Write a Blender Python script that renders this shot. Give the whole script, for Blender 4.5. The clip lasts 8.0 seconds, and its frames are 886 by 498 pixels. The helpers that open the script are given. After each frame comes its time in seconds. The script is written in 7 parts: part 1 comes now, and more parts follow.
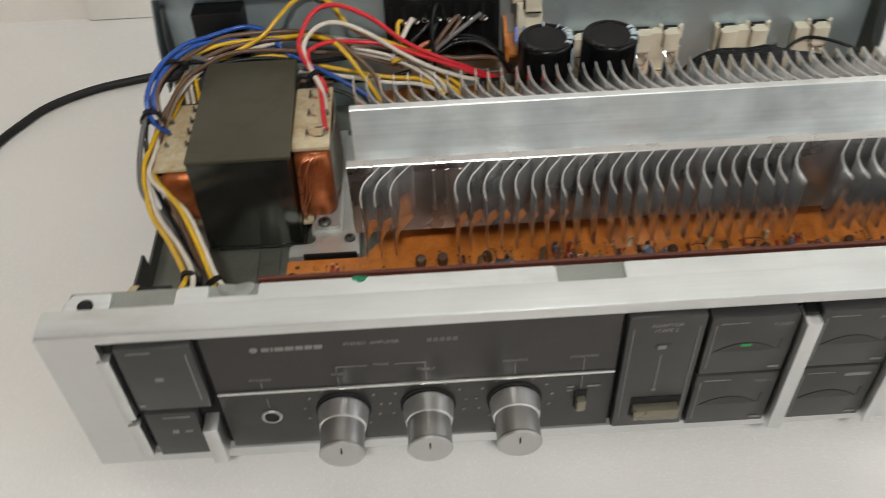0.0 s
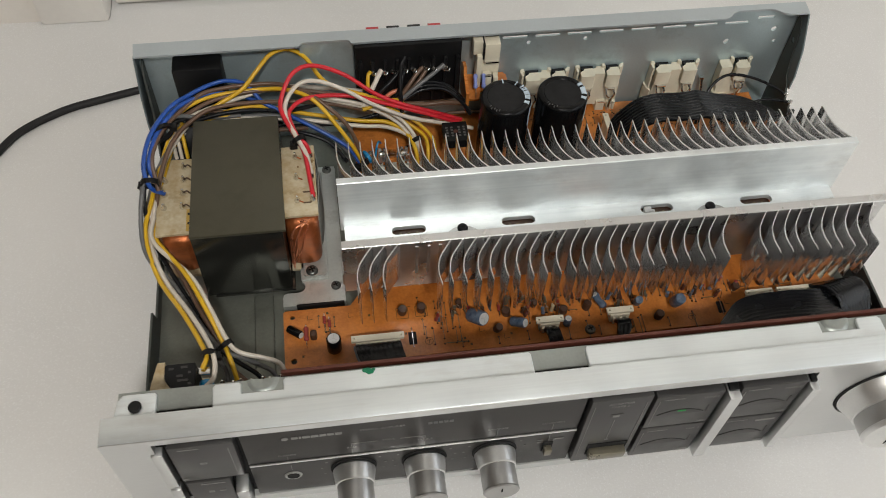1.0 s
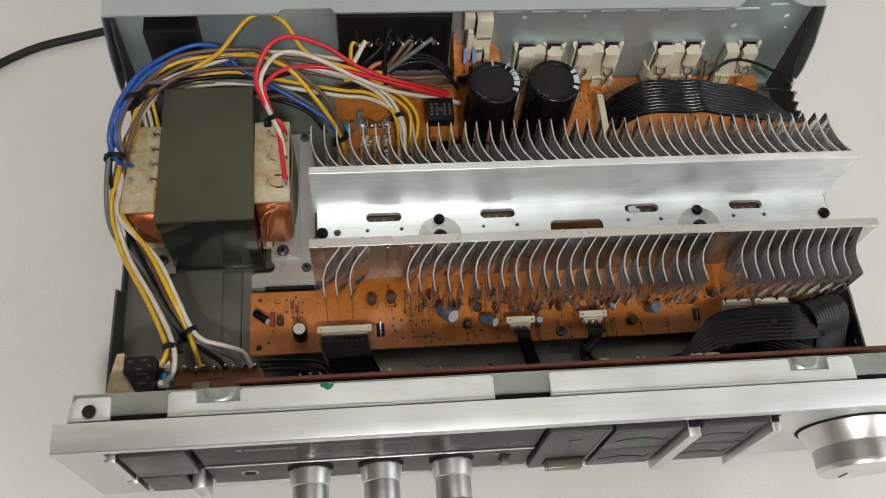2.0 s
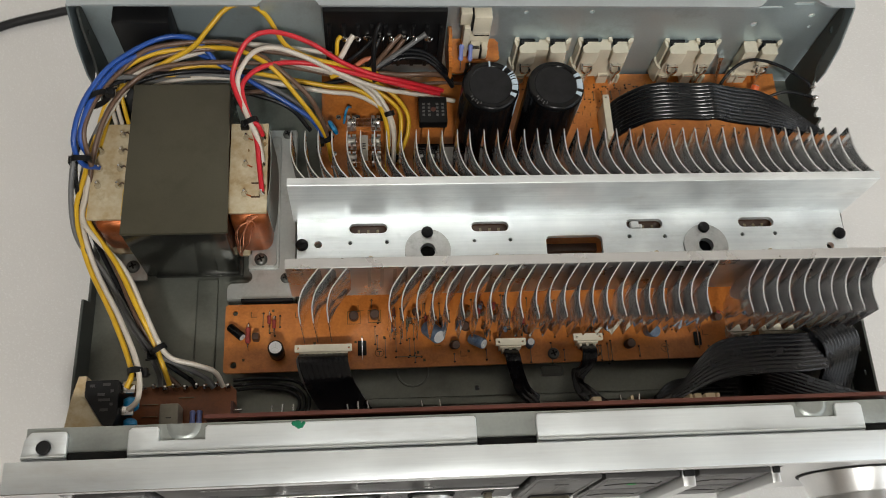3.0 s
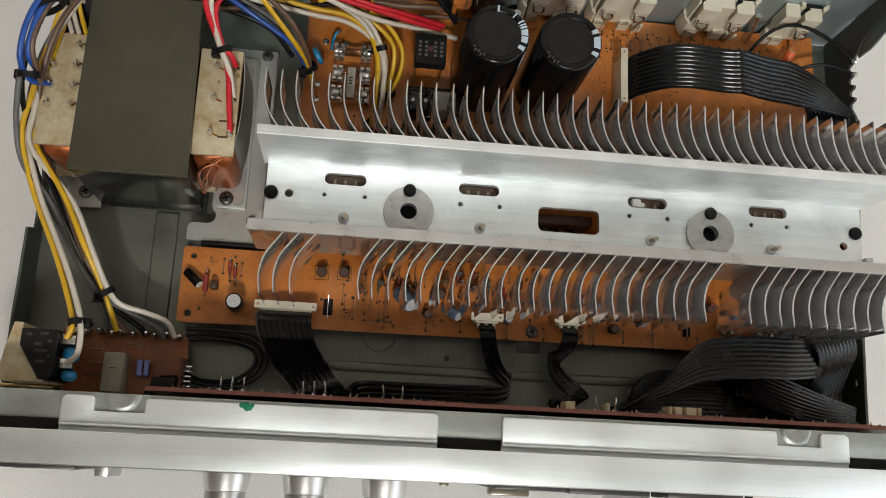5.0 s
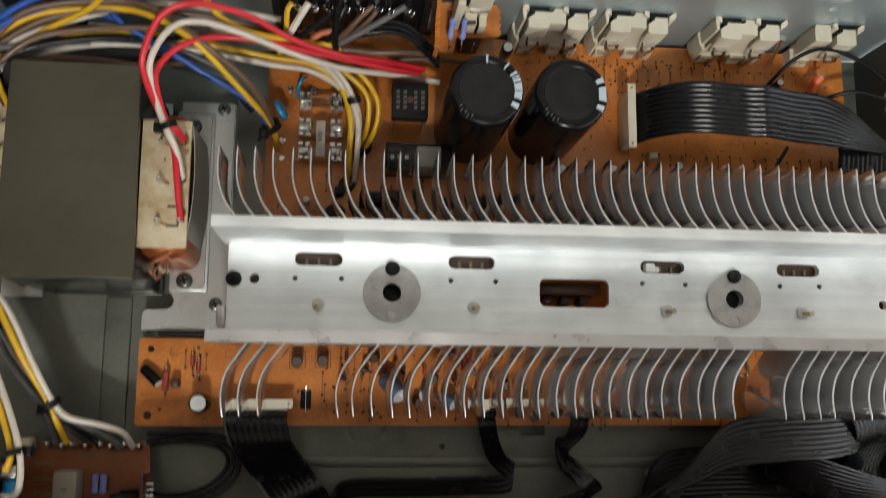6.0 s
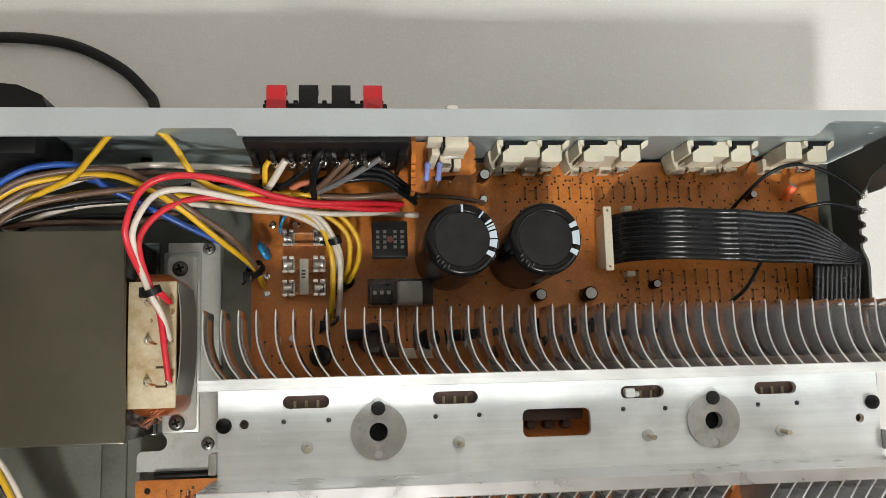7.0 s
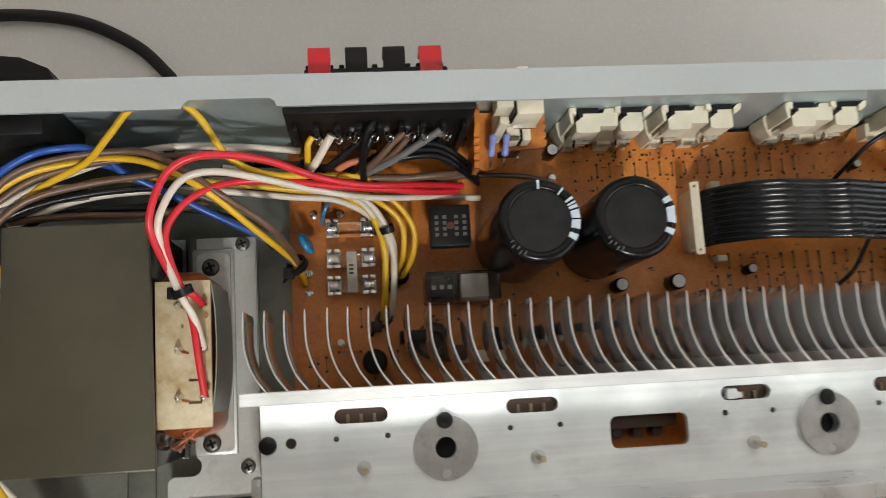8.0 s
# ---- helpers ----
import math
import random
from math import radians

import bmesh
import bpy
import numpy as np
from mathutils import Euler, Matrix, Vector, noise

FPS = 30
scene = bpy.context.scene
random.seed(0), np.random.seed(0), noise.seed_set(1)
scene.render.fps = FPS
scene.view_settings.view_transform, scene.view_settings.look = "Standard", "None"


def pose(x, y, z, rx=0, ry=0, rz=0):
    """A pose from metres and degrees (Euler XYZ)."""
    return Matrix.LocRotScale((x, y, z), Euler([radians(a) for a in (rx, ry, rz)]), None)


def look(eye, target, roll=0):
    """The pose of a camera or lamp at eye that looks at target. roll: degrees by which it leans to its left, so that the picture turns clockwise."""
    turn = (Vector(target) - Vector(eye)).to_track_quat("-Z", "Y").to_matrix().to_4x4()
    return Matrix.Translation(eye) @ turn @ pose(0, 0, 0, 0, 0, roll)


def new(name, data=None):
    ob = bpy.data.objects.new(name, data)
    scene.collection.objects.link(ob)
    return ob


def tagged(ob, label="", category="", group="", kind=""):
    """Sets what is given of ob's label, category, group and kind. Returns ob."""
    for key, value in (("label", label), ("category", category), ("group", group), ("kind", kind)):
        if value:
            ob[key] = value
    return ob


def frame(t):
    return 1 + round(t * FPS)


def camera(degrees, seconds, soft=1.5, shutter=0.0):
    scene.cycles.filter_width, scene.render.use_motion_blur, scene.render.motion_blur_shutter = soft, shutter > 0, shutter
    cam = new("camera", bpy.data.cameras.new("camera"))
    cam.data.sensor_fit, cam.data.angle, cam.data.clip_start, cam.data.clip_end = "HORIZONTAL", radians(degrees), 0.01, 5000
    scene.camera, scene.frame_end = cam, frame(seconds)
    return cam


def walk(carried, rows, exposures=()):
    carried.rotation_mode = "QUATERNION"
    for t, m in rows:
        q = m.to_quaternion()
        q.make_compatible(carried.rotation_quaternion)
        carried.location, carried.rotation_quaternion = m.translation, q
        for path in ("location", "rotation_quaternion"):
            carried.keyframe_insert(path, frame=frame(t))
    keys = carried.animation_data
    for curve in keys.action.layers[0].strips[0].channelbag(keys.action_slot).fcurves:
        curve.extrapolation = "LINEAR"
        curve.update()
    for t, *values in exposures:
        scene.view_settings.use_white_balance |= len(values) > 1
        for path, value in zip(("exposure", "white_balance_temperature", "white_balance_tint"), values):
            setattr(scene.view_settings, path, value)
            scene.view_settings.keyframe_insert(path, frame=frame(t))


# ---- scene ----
cam = camera(52.8, 8.0, soft=0.75, shutter=0.5)
PATH = [
    (0, (-0.06, -0.206, 0.338), (-0.036, 1.198, -1.087), -2.7),
    (0.5, (-0.07, -0.183, 0.39), (0.098, 1.09, -1.144), 0.0),
    (1, (-0.093, -0.162, 0.452), (0.12, 0.968, -1.185), 3.6),
    (1.5, (-0.102, -0.129, 0.478), (0.131, 0.852, -1.25), 8.5),
    (1.7, (-0.09, -0.117, 0.477), (0.117, 0.823, -1.276), 8.4),
    (2.8, (-0.059, -0.059, 0.473), (0.113, 0.709, -1.366), 9.7),
    (3, (-0.058, -0.051, 0.466), (0.11, 0.704, -1.378), 10.5),
    (3.5, (-0.064, -0.023, 0.455), (0.128, 0.59, -1.439), 17.0),
    (4, (-0.052, -0.004, 0.456), (0.135, 0.497, -1.471), 20.9),
    (4.2, (-0.054, 0.001, 0.453), (0.166, 0.479, -1.477), 25.6),
    (5.3, (-0.046, 0.021, 0.439), (0.146, 0.438, -1.507), 28.5),
    (5.5, (-0.041, 0.036, 0.428), (0.164, 0.397, -1.529), 33.2),
    (6, (-0.047, 0.081, 0.409), (0.171, 0.391, -1.555), 36.1),
    (6.5, (-0.039, 0.117, 0.413), (0.176, 0.406, -1.555), 35.9),
    (7, (-0.039, 0.142, 0.428), (0.171, 0.423, -1.541), 35.6),
    (7.5, (-0.046, 0.143, 0.412), (0.157, 0.407, -1.56), 36.3),
    (8, (-0.056, 0.142, 0.376), (0.133, 0.442, -1.592), 29.3),
]
walk(cam, [(t, look(eye, target, roll)) for t, eye, target, roll in PATH],
     exposures=((0, -0.37), (0.5, -0.5), (1, -0.49), (1.5, -0.44), (3, -0.49), (4, -0.58), (5.5, -0.42), (6.5, -0.2), (7, 0.01), (7.5, 0.03), (8, -0.06)))

# ---- light ----
world = bpy.data.worlds.new("sky")
scene.world = world
world.use_nodes = True
sky = world.node_tree.nodes.new("ShaderNodeTexSky")
sky.sky_type, sky.sun_disc = "NISHITA", False
sky.sun_elevation, sky.sun_rotation = radians(40), radians(100)
world.node_tree.links.new(sky.outputs[0], world.node_tree.nodes["Background"].inputs[0])
world.node_tree.nodes["Background"].inputs[1].default_value = 0.12


def area_lamp(name, place, target, size_x, size_y, watts, colour, spread=180):
    data = bpy.data.lights.new(name, "AREA")
    data.spread = radians(spread)
    data.shape, data.size, data.size_y, data.energy, data.color = "RECTANGLE", size_x, size_y, watts, colour
    ob = new(name, data)
    ob.matrix_world = look(place, target)
    return ob


area_lamp("ceiling_lamp_light", (0.01, -1.60, 2.27), (0.01, -1.60, 0.0), 0.30, 0.30, 66, (1.0, 0.978, 0.925))
area_lamp("window_daylight", (1.34, -0.60, 0.80), (0.0, -0.05, 0.1), 1.38, 0.80, 6.5, (0.90, 0.97, 1.0))


# ---- materials ----
def surface(name, colour, rough=0.5, metal=0.0, spread=0.12, grain=900.0, patch=60.0, bump=0.12, stretch=(1, 1, 1), coat=0.0, tint=None, random_tint=0.0, spec=0.5):
    """A solid with colour and gloss that vary at two scales, and fine relief."""
    m = bpy.data.materials.new(name)
    m.use_nodes = True
    nodes, links = m.node_tree.nodes, m.node_tree.links
    shader = nodes["Principled BSDF"]
    where, mapping = nodes.new("ShaderNodeTexCoord"), nodes.new("ShaderNodeMapping")
    mapping.inputs["Scale"].default_value = stretch
    links.new(where.outputs["Object"], mapping.inputs["Vector"])
    fine, broad = nodes.new("ShaderNodeTexNoise"), nodes.new("ShaderNodeTexNoise")
    fine.inputs["Scale"].default_value, fine.inputs["Detail"].default_value = grain, 3
    broad.inputs["Scale"].default_value, broad.inputs["Detail"].default_value = patch, 4
    links.new(mapping.outputs[0], fine.inputs["Vector"])
    links.new(where.outputs["Object"], broad.inputs["Vector"])
    both = nodes.new("ShaderNodeMath")
    both.operation = "MULTIPLY_ADD"
    both.inputs[1].default_value = 0.4
    links.new(fine.outputs["Fac"], both.inputs[0])
    links.new(broad.outputs["Fac"], both.inputs[2])
    ramp = nodes.new("ShaderNodeMapRange")
    ramp.inputs["From Min"].default_value, ramp.inputs["From Max"].default_value = 0.45, 0.95
    links.new(both.outputs[0], ramp.inputs["Value"])
    mix = nodes.new("ShaderNodeMix")
    mix.data_type = "RGBA"
    low = tint or tuple(c * (1 - 1.4 * spread) for c in colour)
    mix.inputs["A"].default_value = (*low, 1)
    mix.inputs["B"].default_value = (*(min(1.0, c * (1 + spread)) for c in colour), 1)
    links.new(ramp.outputs[0], mix.inputs["Factor"])
    out = mix.outputs["Result"]
    if random_tint:
        info, vary = nodes.new("ShaderNodeObjectInfo"), nodes.new("ShaderNodeHueSaturation")
        span = nodes.new("ShaderNodeMapRange")
        span.inputs["To Min"].default_value, span.inputs["To Max"].default_value = 1 - random_tint, 1 + random_tint
        links.new(info.outputs["Random"], span.inputs["Value"])
        links.new(span.outputs[0], vary.inputs["Value"])
        links.new(out, vary.inputs["Color"])
        out = vary.outputs[0]
    links.new(out, shader.inputs["Base Color"])
    gloss = nodes.new("ShaderNodeMapRange")
    gloss.inputs["From Min"].default_value, gloss.inputs["From Max"].default_value = 0.3, 0.7
    gloss.inputs["To Min"].default_value, gloss.inputs["To Max"].default_value = max(0.03, rough * 0.82), min(1.0, rough * 1.18)
    links.new(broad.outputs["Fac"], gloss.inputs["Value"])
    links.new(gloss.outputs[0], shader.inputs["Roughness"])
    shader.inputs["Metallic"].default_value = metal
    shader.inputs["Coat Weight"].default_value = coat
    shader.inputs["Specular IOR Level"].default_value = spec
    if bump:
        relief = nodes.new("ShaderNodeBump")
        relief.inputs["Strength"].default_value, relief.inputs["Distance"].default_value = bump, 0.0004
        links.new(fine.outputs["Fac"], relief.inputs["Height"])
        links.new(relief.outputs[0], shader.inputs["Normal"])
    return m


def brushed(m, amount, way=(0, 1, 1)):
    """Widens the gloss across the brushing lines, which run along x."""
    nodes, links = m.node_tree.nodes, m.node_tree.links
    shader, across = nodes["Principled BSDF"], nodes.new("ShaderNodeCombineXYZ")
    for k in range(3):
        across.inputs[k].default_value = way[k]
    shader.inputs["Anisotropic"].default_value = amount
    links.new(across.outputs[0], shader.inputs["Tangent"])
    return m


def worn(m, colour, amount, scale=70.0, stretch=(1, 1, 1), limit=0.60):
    """Blotches of grime, fingermarks and dull oxide over a finish."""
    nodes, links = m.node_tree.nodes, m.node_tree.links
    shader = nodes["Principled BSDF"]
    where, mapping = nodes.new("ShaderNodeTexCoord"), nodes.new("ShaderNodeMapping")
    mapping.inputs["Scale"].default_value = stretch
    links.new(where.outputs["Object"], mapping.inputs["Vector"])
    noise, cut = nodes.new("ShaderNodeTexNoise"), nodes.new("ShaderNodeMapRange")
    noise.inputs["Scale"].default_value, noise.inputs["Detail"].default_value, noise.inputs["Roughness"].default_value = scale, 6, 0.68
    links.new(mapping.outputs[0], noise.inputs["Vector"])
    cut.inputs["From Min"].default_value, cut.inputs["From Max"].default_value = limit - 0.06, limit + 0.12
    cut.inputs["To Max"].default_value = amount
    links.new(noise.outputs["Fac"], cut.inputs["Value"])
    mix = nodes.new("ShaderNodeMix")
    mix.data_type = "RGBA"
    mix.inputs["B"].default_value = (*colour, 1)
    links.new(shader.inputs["Base Color"].links[0].from_socket, mix.inputs["A"])
    links.new(cut.outputs[0], mix.inputs["Factor"])
    links.new(mix.outputs["Result"], shader.inputs["Base Color"])
    dull = nodes.new("ShaderNodeMath")
    dull.operation = "MULTIPLY_ADD"
    dull.inputs[1].default_value = 0.25
    links.new(cut.outputs[0], dull.inputs[0])
    links.new(shader.inputs["Roughness"].links[0].from_socket, dull.inputs[2])
    links.new(dull.outputs[0], shader.inputs["Roughness"])
    return m


def clear(name, colour, rough=0.05):
    m = bpy.data.materials.new(name)
    m.use_nodes = True
    shader = m.node_tree.nodes["Principled BSDF"]
    shader.inputs["Base Color"].default_value = (*colour, 1)
    shader.inputs["Transmission Weight"].default_value, shader.inputs["Roughness"].default_value = 1.0, rough
    shader.inputs["IOR"].default_value = 1.35
    return m


def glow(name, colour, strength):
    m = bpy.data.materials.new(name)
    m.use_nodes = True
    shader = m.node_tree.nodes["Principled BSDF"]
    shader.inputs["Base Color"].default_value = (*colour, 1)
    shader.inputs["Emission Color"].default_value, shader.inputs["Emission Strength"].default_value = (*colour, 1), strength
    return m


def speckled(name):
    """White stone floor with fine sparkling grains."""
    m = surface(name, (0.74, 0.73, 0.715), 0.36, spread=0.04, grain=700, patch=9, bump=0.05)
    nodes, links = m.node_tree.nodes, m.node_tree.links
    shader = nodes["Principled BSDF"]
    where, cells, fleck = nodes.new("ShaderNodeTexCoord"), nodes.new("ShaderNodeTexVoronoi"), nodes.new("ShaderNodeMapRange")
    cells.inputs["Scale"].default_value = 1500
    links.new(where.outputs["Object"], cells.inputs["Vector"])
    split = nodes.new("ShaderNodeSeparateColor")
    links.new(cells.outputs["Color"], split.inputs[0])
    fleck.inputs["From Min"].default_value, fleck.inputs["From Max"].default_value = 0.80, 1.0
    links.new(split.outputs[0], fleck.inputs["Value"])
    mix = nodes.new("ShaderNodeMix")
    mix.data_type = "RGBA"
    old = shader.inputs["Base Color"].links[0].from_socket
    links.new(old, mix.inputs["A"])
    mix.inputs["B"].default_value = (0.79, 0.785, 0.775, 1)
    links.new(fleck.outputs[0], mix.inputs["Factor"])
    links.new(mix.outputs["Result"], shader.inputs["Base Color"])
    tilt = nodes.new("ShaderNodeBump")
    tilt.inputs["Strength"].default_value, tilt.inputs["Distance"].default_value = 0.5, 0.0002
    links.new(split.outputs[1], tilt.inputs["Height"])
    links.new(tilt.outputs[0], shader.inputs["Normal"])
    return m


FLOOR = speckled("white_speckled_stone")
WALL = surface("white_wall_paint", (0.78, 0.735, 0.68), 0.6, spread=0.04, grain=300, patch=4, bump=0.08)
CEILING = surface("grey_beige_ceiling_paint", (0.55, 0.54, 0.52), 0.6, spread=0.04, grain=300, patch=4, bump=0.08)
# for the unseen walls: kept dark to hold back bounced light
DIMWALL = surface("bounce_cutting_dark_wall", (0.11, 0.09, 0.072), 0.6, spread=0.05, grain=300, patch=4, bump=0.08)
DOOR = surface("white_door_paint", (0.80, 0.765, 0.72), 0.4, spread=0.04, grain=200, patch=6, bump=0.05)
SILVER = surface("satin_anodised_panel", (0.88, 0.93, 0.96), 0.42, 0.86, 0.06, 1100, 25, 0.07, (0.03, 1, 1))
PANELFACE = surface("brushed_panel_face", (0.67, 0.675, 0.67), 0.40, 0.94, 0.05, 1500, 25, 0.04, (0.03, 1, 1))
ALU = surface("milled_aluminium", (0.87, 0.915, 0.935), 0.46, 0.82, 0.11, 560, 40, 0.20, (0.015, 1, 1))
POLISHED = surface("smooth_aluminium", (0.70, 0.70, 0.70), 0.30, 1.0, 0.06, 700, 60, 0.05, (0.1, 1, 1))
FIN = surface("fin_aluminium", (0.82, 0.82, 0.82), 0.11, 0.90, 0.06, 600, 90, 0.03, (1, 1, 0.3), random_tint=0.07)
STEEL = surface("zinc_plated_steel", (0.56, 0.58, 0.56), 0.42, 0.65, 0.10, 700, 30, 0.06)
DARKSTEEL = surface("dull_dark_steel", (0.085, 0.092, 0.085), 0.5, 0.4, 0.15, 700, 40, 0.06)
REARSTEEL = surface("blue_grey_steel", (0.50, 0.60, 0.63), 0.42, 0.65, 0.08, 800, 25, 0.05)
RIMSTEEL = surface("pale_grey_steel_rim", (0.50, 0.55, 0.575), 0.42, 0.5, 0.06, 800, 25, 0.05)
WASHER = surface("grey_washer_steel", (0.52, 0.52, 0.51), 0.42, 0.9, 0.12, 900, 120, 0.10)
TIN = surface("tinned_clip", (0.74, 0.73, 0.70), 0.28, 0.85, 0.10, 900, 200, 0.1)
CHROME = surface("tinned_solder", (0.75, 0.74, 0.72), 0.16, 1.0, 0.10, 1500, 300, 0.15)
BRASS = surface("yellow_brass", (0.55, 0.40, 0.18), 0.3, 1.0, 0.10, 900, 100, 0.05)
KNOB = surface("turned_knob_metal", (0.47, 0.468, 0.46), 0.37, 0.95, 0.06, 1500, 60, 0.05, (1, 0.05, 1))
KNOBTOP = surface("polished_knob_metal", (0.80, 0.80, 0.79), 0.36, 0.95, 0.05, 900, 60, 0.03)
FASCIA = surface("charcoal_fascia", (0.060, 0.057, 0.055), 0.34, 0.5, 0.10, 900, 30, 0.03, spec=0.3)
BUTTON = surface("charcoal_button_plastic", (0.050, 0.048, 0.047), 0.36, 0.1, 0.10, 1200, 60, 0.06, spec=0.4)
BLACK = surface("black_plastic", (0.008, 0.008, 0.0085), 0.46, 0.0, 0.25, 900, 80, 0.06, spec=0.25)
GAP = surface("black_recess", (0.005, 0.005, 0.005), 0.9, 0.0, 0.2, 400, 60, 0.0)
RUBBER = surface("black_rubber", (0.018, 0.018, 0.019), 0.55, 0.0, 0.2, 900, 60, 0.10, spec=0.25)
PRINT = surface("pale_grey_print", (0.19, 0.185, 0.178), 0.5, 0.0, 0.08, 900, 200, 0.0)
AMBER = surface("bronze_tab", (0.22, 0.20, 0.15), 0.3, 0.6, 0.08, 900, 100, 0.03)
GREEN = surface("green_paint", (0.004, 0.18, 0.085), 0.4, 0.0, 0.25, 900, 500, 0.2)
COVER = surface("olive_lacquered_iron", (0.068, 0.063, 0.042), 0.34, 0.15, 0.11, 1300, 24, 0.06, coat=0.15, spec=0.3)
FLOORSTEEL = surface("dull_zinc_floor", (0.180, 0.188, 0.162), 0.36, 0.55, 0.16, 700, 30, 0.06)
FLANGE = surface("grey_zinc_flange", (0.36, 0.385, 0.365), 0.40, 0.65, 0.10, 700, 60, 0.06)
COVERDARK = surface("dark_polished_iron", (0.055, 0.056, 0.050), 0.20, 0.7, 0.2, 500, 25, 0.03)
RIBBON = surface("black_ribbon_plastic", (0.006, 0.0065, 0.008), 0.25, 0.0, 0.15, 500, 120, 0.04, spec=0.40)
STAIN = surface("brown_flux_stain", (0.075, 0.038, 0.015), 0.4, 0.0, 0.2, 500, 200, 0.1)
SCORCH = surface("scorched_cream_plastic", (0.17, 0.10, 0.035), 0.5, 0.0, 0.3, 700, 400, 0.1, tint=(0.30, 0.20, 0.09))
BOBBIN = surface("aged_cream_bobbin", (0.56, 0.50, 0.36), 0.5, 0.0, 0.10, 500, 120, 0.08, tint=(0.42, 0.30, 0.15))
COPPER = surface("lacquered_copper", (0.42, 0.12, 0.035), 0.36, 0.6, 0.25, 500, 200, 0.2, (1, 1, 14))
STRAND = surface("bright_copper_strand", (0.75, 0.30, 0.16), 0.3, 0.8, 0.15, 500, 200, 0.1)
BOARD = surface("orange_brown_laminate", (0.62, 0.225, 0.047), 0.34, 0.0, 0.12, 700, 55, 0.05, tint=(0.42, 0.125, 0.021))
# board laminate toned down: shade behind the front panel is in the colour
SHADEBOARD = surface("shaded_brown_laminate", (0.26, 0.085, 0.028), 0.38, 0.0, 0.14, 700, 60, 0.05, tint=(0.15, 0.045, 0.016))
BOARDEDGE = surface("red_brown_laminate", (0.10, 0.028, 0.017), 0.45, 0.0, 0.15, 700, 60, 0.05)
CREAM = surface("ivory_plastic", (0.72, 0.66, 0.52), 0.42, 0.0, 0.06, 700, 90, 0.05)
SLEEVE = surface("black_capacitor_sleeve", (0.005, 0.005, 0.0055), 0.22, 0.0, 0.2, 700, 90, 0.05, spec=0.25)
CAPTOP = surface("black_capacitor_disc", (0.016, 0.016, 0.017), 0.55, 0.0, 0.3, 500, 160, 0.15, spec=0.2)
BLUECAP = surface("blue_capacitor_sleeve", (0.026, 0.050, 0.095), 0.35, 0.0, 0.15, 700, 420, 0.05, tint=(0.16, 0.20, 0.26))
BLUEDISC = surface("blue_ceramic", (0.02, 0.26, 0.55), 0.3, 0.0, 0.12, 700, 150, 0.05)
LILAC = surface("lilac_resistor", (0.22, 0.27, 0.60), 0.45, 0.0, 0.10, 700, 200, 0.05)
REDRES = surface("dull_red_resistor", (0.30, 0.045, 0.035), 0.45, 0.0, 0.12, 700, 200, 0.05)
ORANGE = surface("orange_lacquer", (0.80, 0.14, 0.03), 0.35, 0.0, 0.12, 700, 200, 0.05)
BROWNPART = surface("brown_lacquer", (0.060, 0.028, 0.016), 0.45, 0.0, 0.15, 700, 200, 0.05)
PALETOP = surface("bare_capacitor_top", (0.58, 0.58, 0.57), 0.5, 0.2, 0.08, 700, 200, 0.05)
FAINT = surface("faint_grey_print", (0.10, 0.10, 0.098), 0.5, 0.0, 0.08, 900, 200, 0.0)
LABEL = surface("pale_blue_print", (0.50, 0.60, 0.68), 0.5, 0.0, 0.05, 900, 300, 0.0)
PAPER = surface("grey_insulating_paper", (0.27, 0.275, 0.25), 0.7, 0.0, 0.12, 500, 120, 0.1)
GLASS = clear("clear_glass", (0.95, 0.96, 0.95))
CLEARBOX = clear("clear_plastic", (0.80, 0.78, 0.74), 0.08)
PANE = clear("window_glass", (1, 1, 1), 0.0)
YELLOW = surface("yellow_wire", (0.70, 0.42, 0.02), 0.34, 0.0, 0.08, 500, 120, 0.05)
RED = surface("red_wire", (0.62, 0.022, 0.035), 0.34, 0.0, 0.08, 500, 120, 0.05)
WHITE = surface("cream_white_wire", (0.66, 0.60, 0.52), 0.36, 0.0, 0.07, 500, 120, 0.05)
BLUE = surface("blue_wire", (0.018, 0.080, 0.36), 0.32, 0.0, 0.10, 500, 120, 0.05)
BROWN = surface("brown_wire", (0.13, 0.075, 0.048), 0.36, 0.0, 0.10, 500, 120, 0.05)
GREY = surface("grey_wire", (0.14, 0.14, 0.14), 0.36, 0.0, 0.10, 500, 120, 0.05, spec=0.3)
INK = surface("black_wire", (0.008, 0.0085, 0.010), 0.30, 0.0, 0.15, 500, 120, 0.05, spec=0.3)
PINK = surface("salmon_wire", (0.62, 0.20, 0.11), 0.36, 0.0, 0.08, 500, 120, 0.05)
REDPLASTIC = surface("red_lever_plastic", (0.55, 0.014, 0.022), 0.3, 0.0, 0.08, 500, 120, 0.03)
DIFFUSER = glow("lamp_diffuser", (1.0, 0.98, 0.95), 4.0)

# paler metal for the fins' cut top edges, with their highlight put in
FINEDGE = surface("cut_edge_highlight", (0.92, 0.92, 0.91), 0.34, 0.75, 0.06, 900, 200, 0.10)
STUD = surface("brassy_stud", (0.60, 0.53, 0.40), 0.32, 0.9, 0.12, 900, 100, 0.05)
FUSELABEL = surface("yellowed_paper_label", (0.44, 0.42, 0.36), 0.6, 0.0, 0.12, 700, 300, 0.05)
SCREWSTEEL = surface("dark_plated_screw", (0.16, 0.165, 0.155), 0.38, 0.8, 0.15, 900, 200, 0.05)
TANBOX = surface("grey_tan_plastic", (0.27, 0.245, 0.19), 0.5, 0.0, 0.10, 600, 150, 0.05)
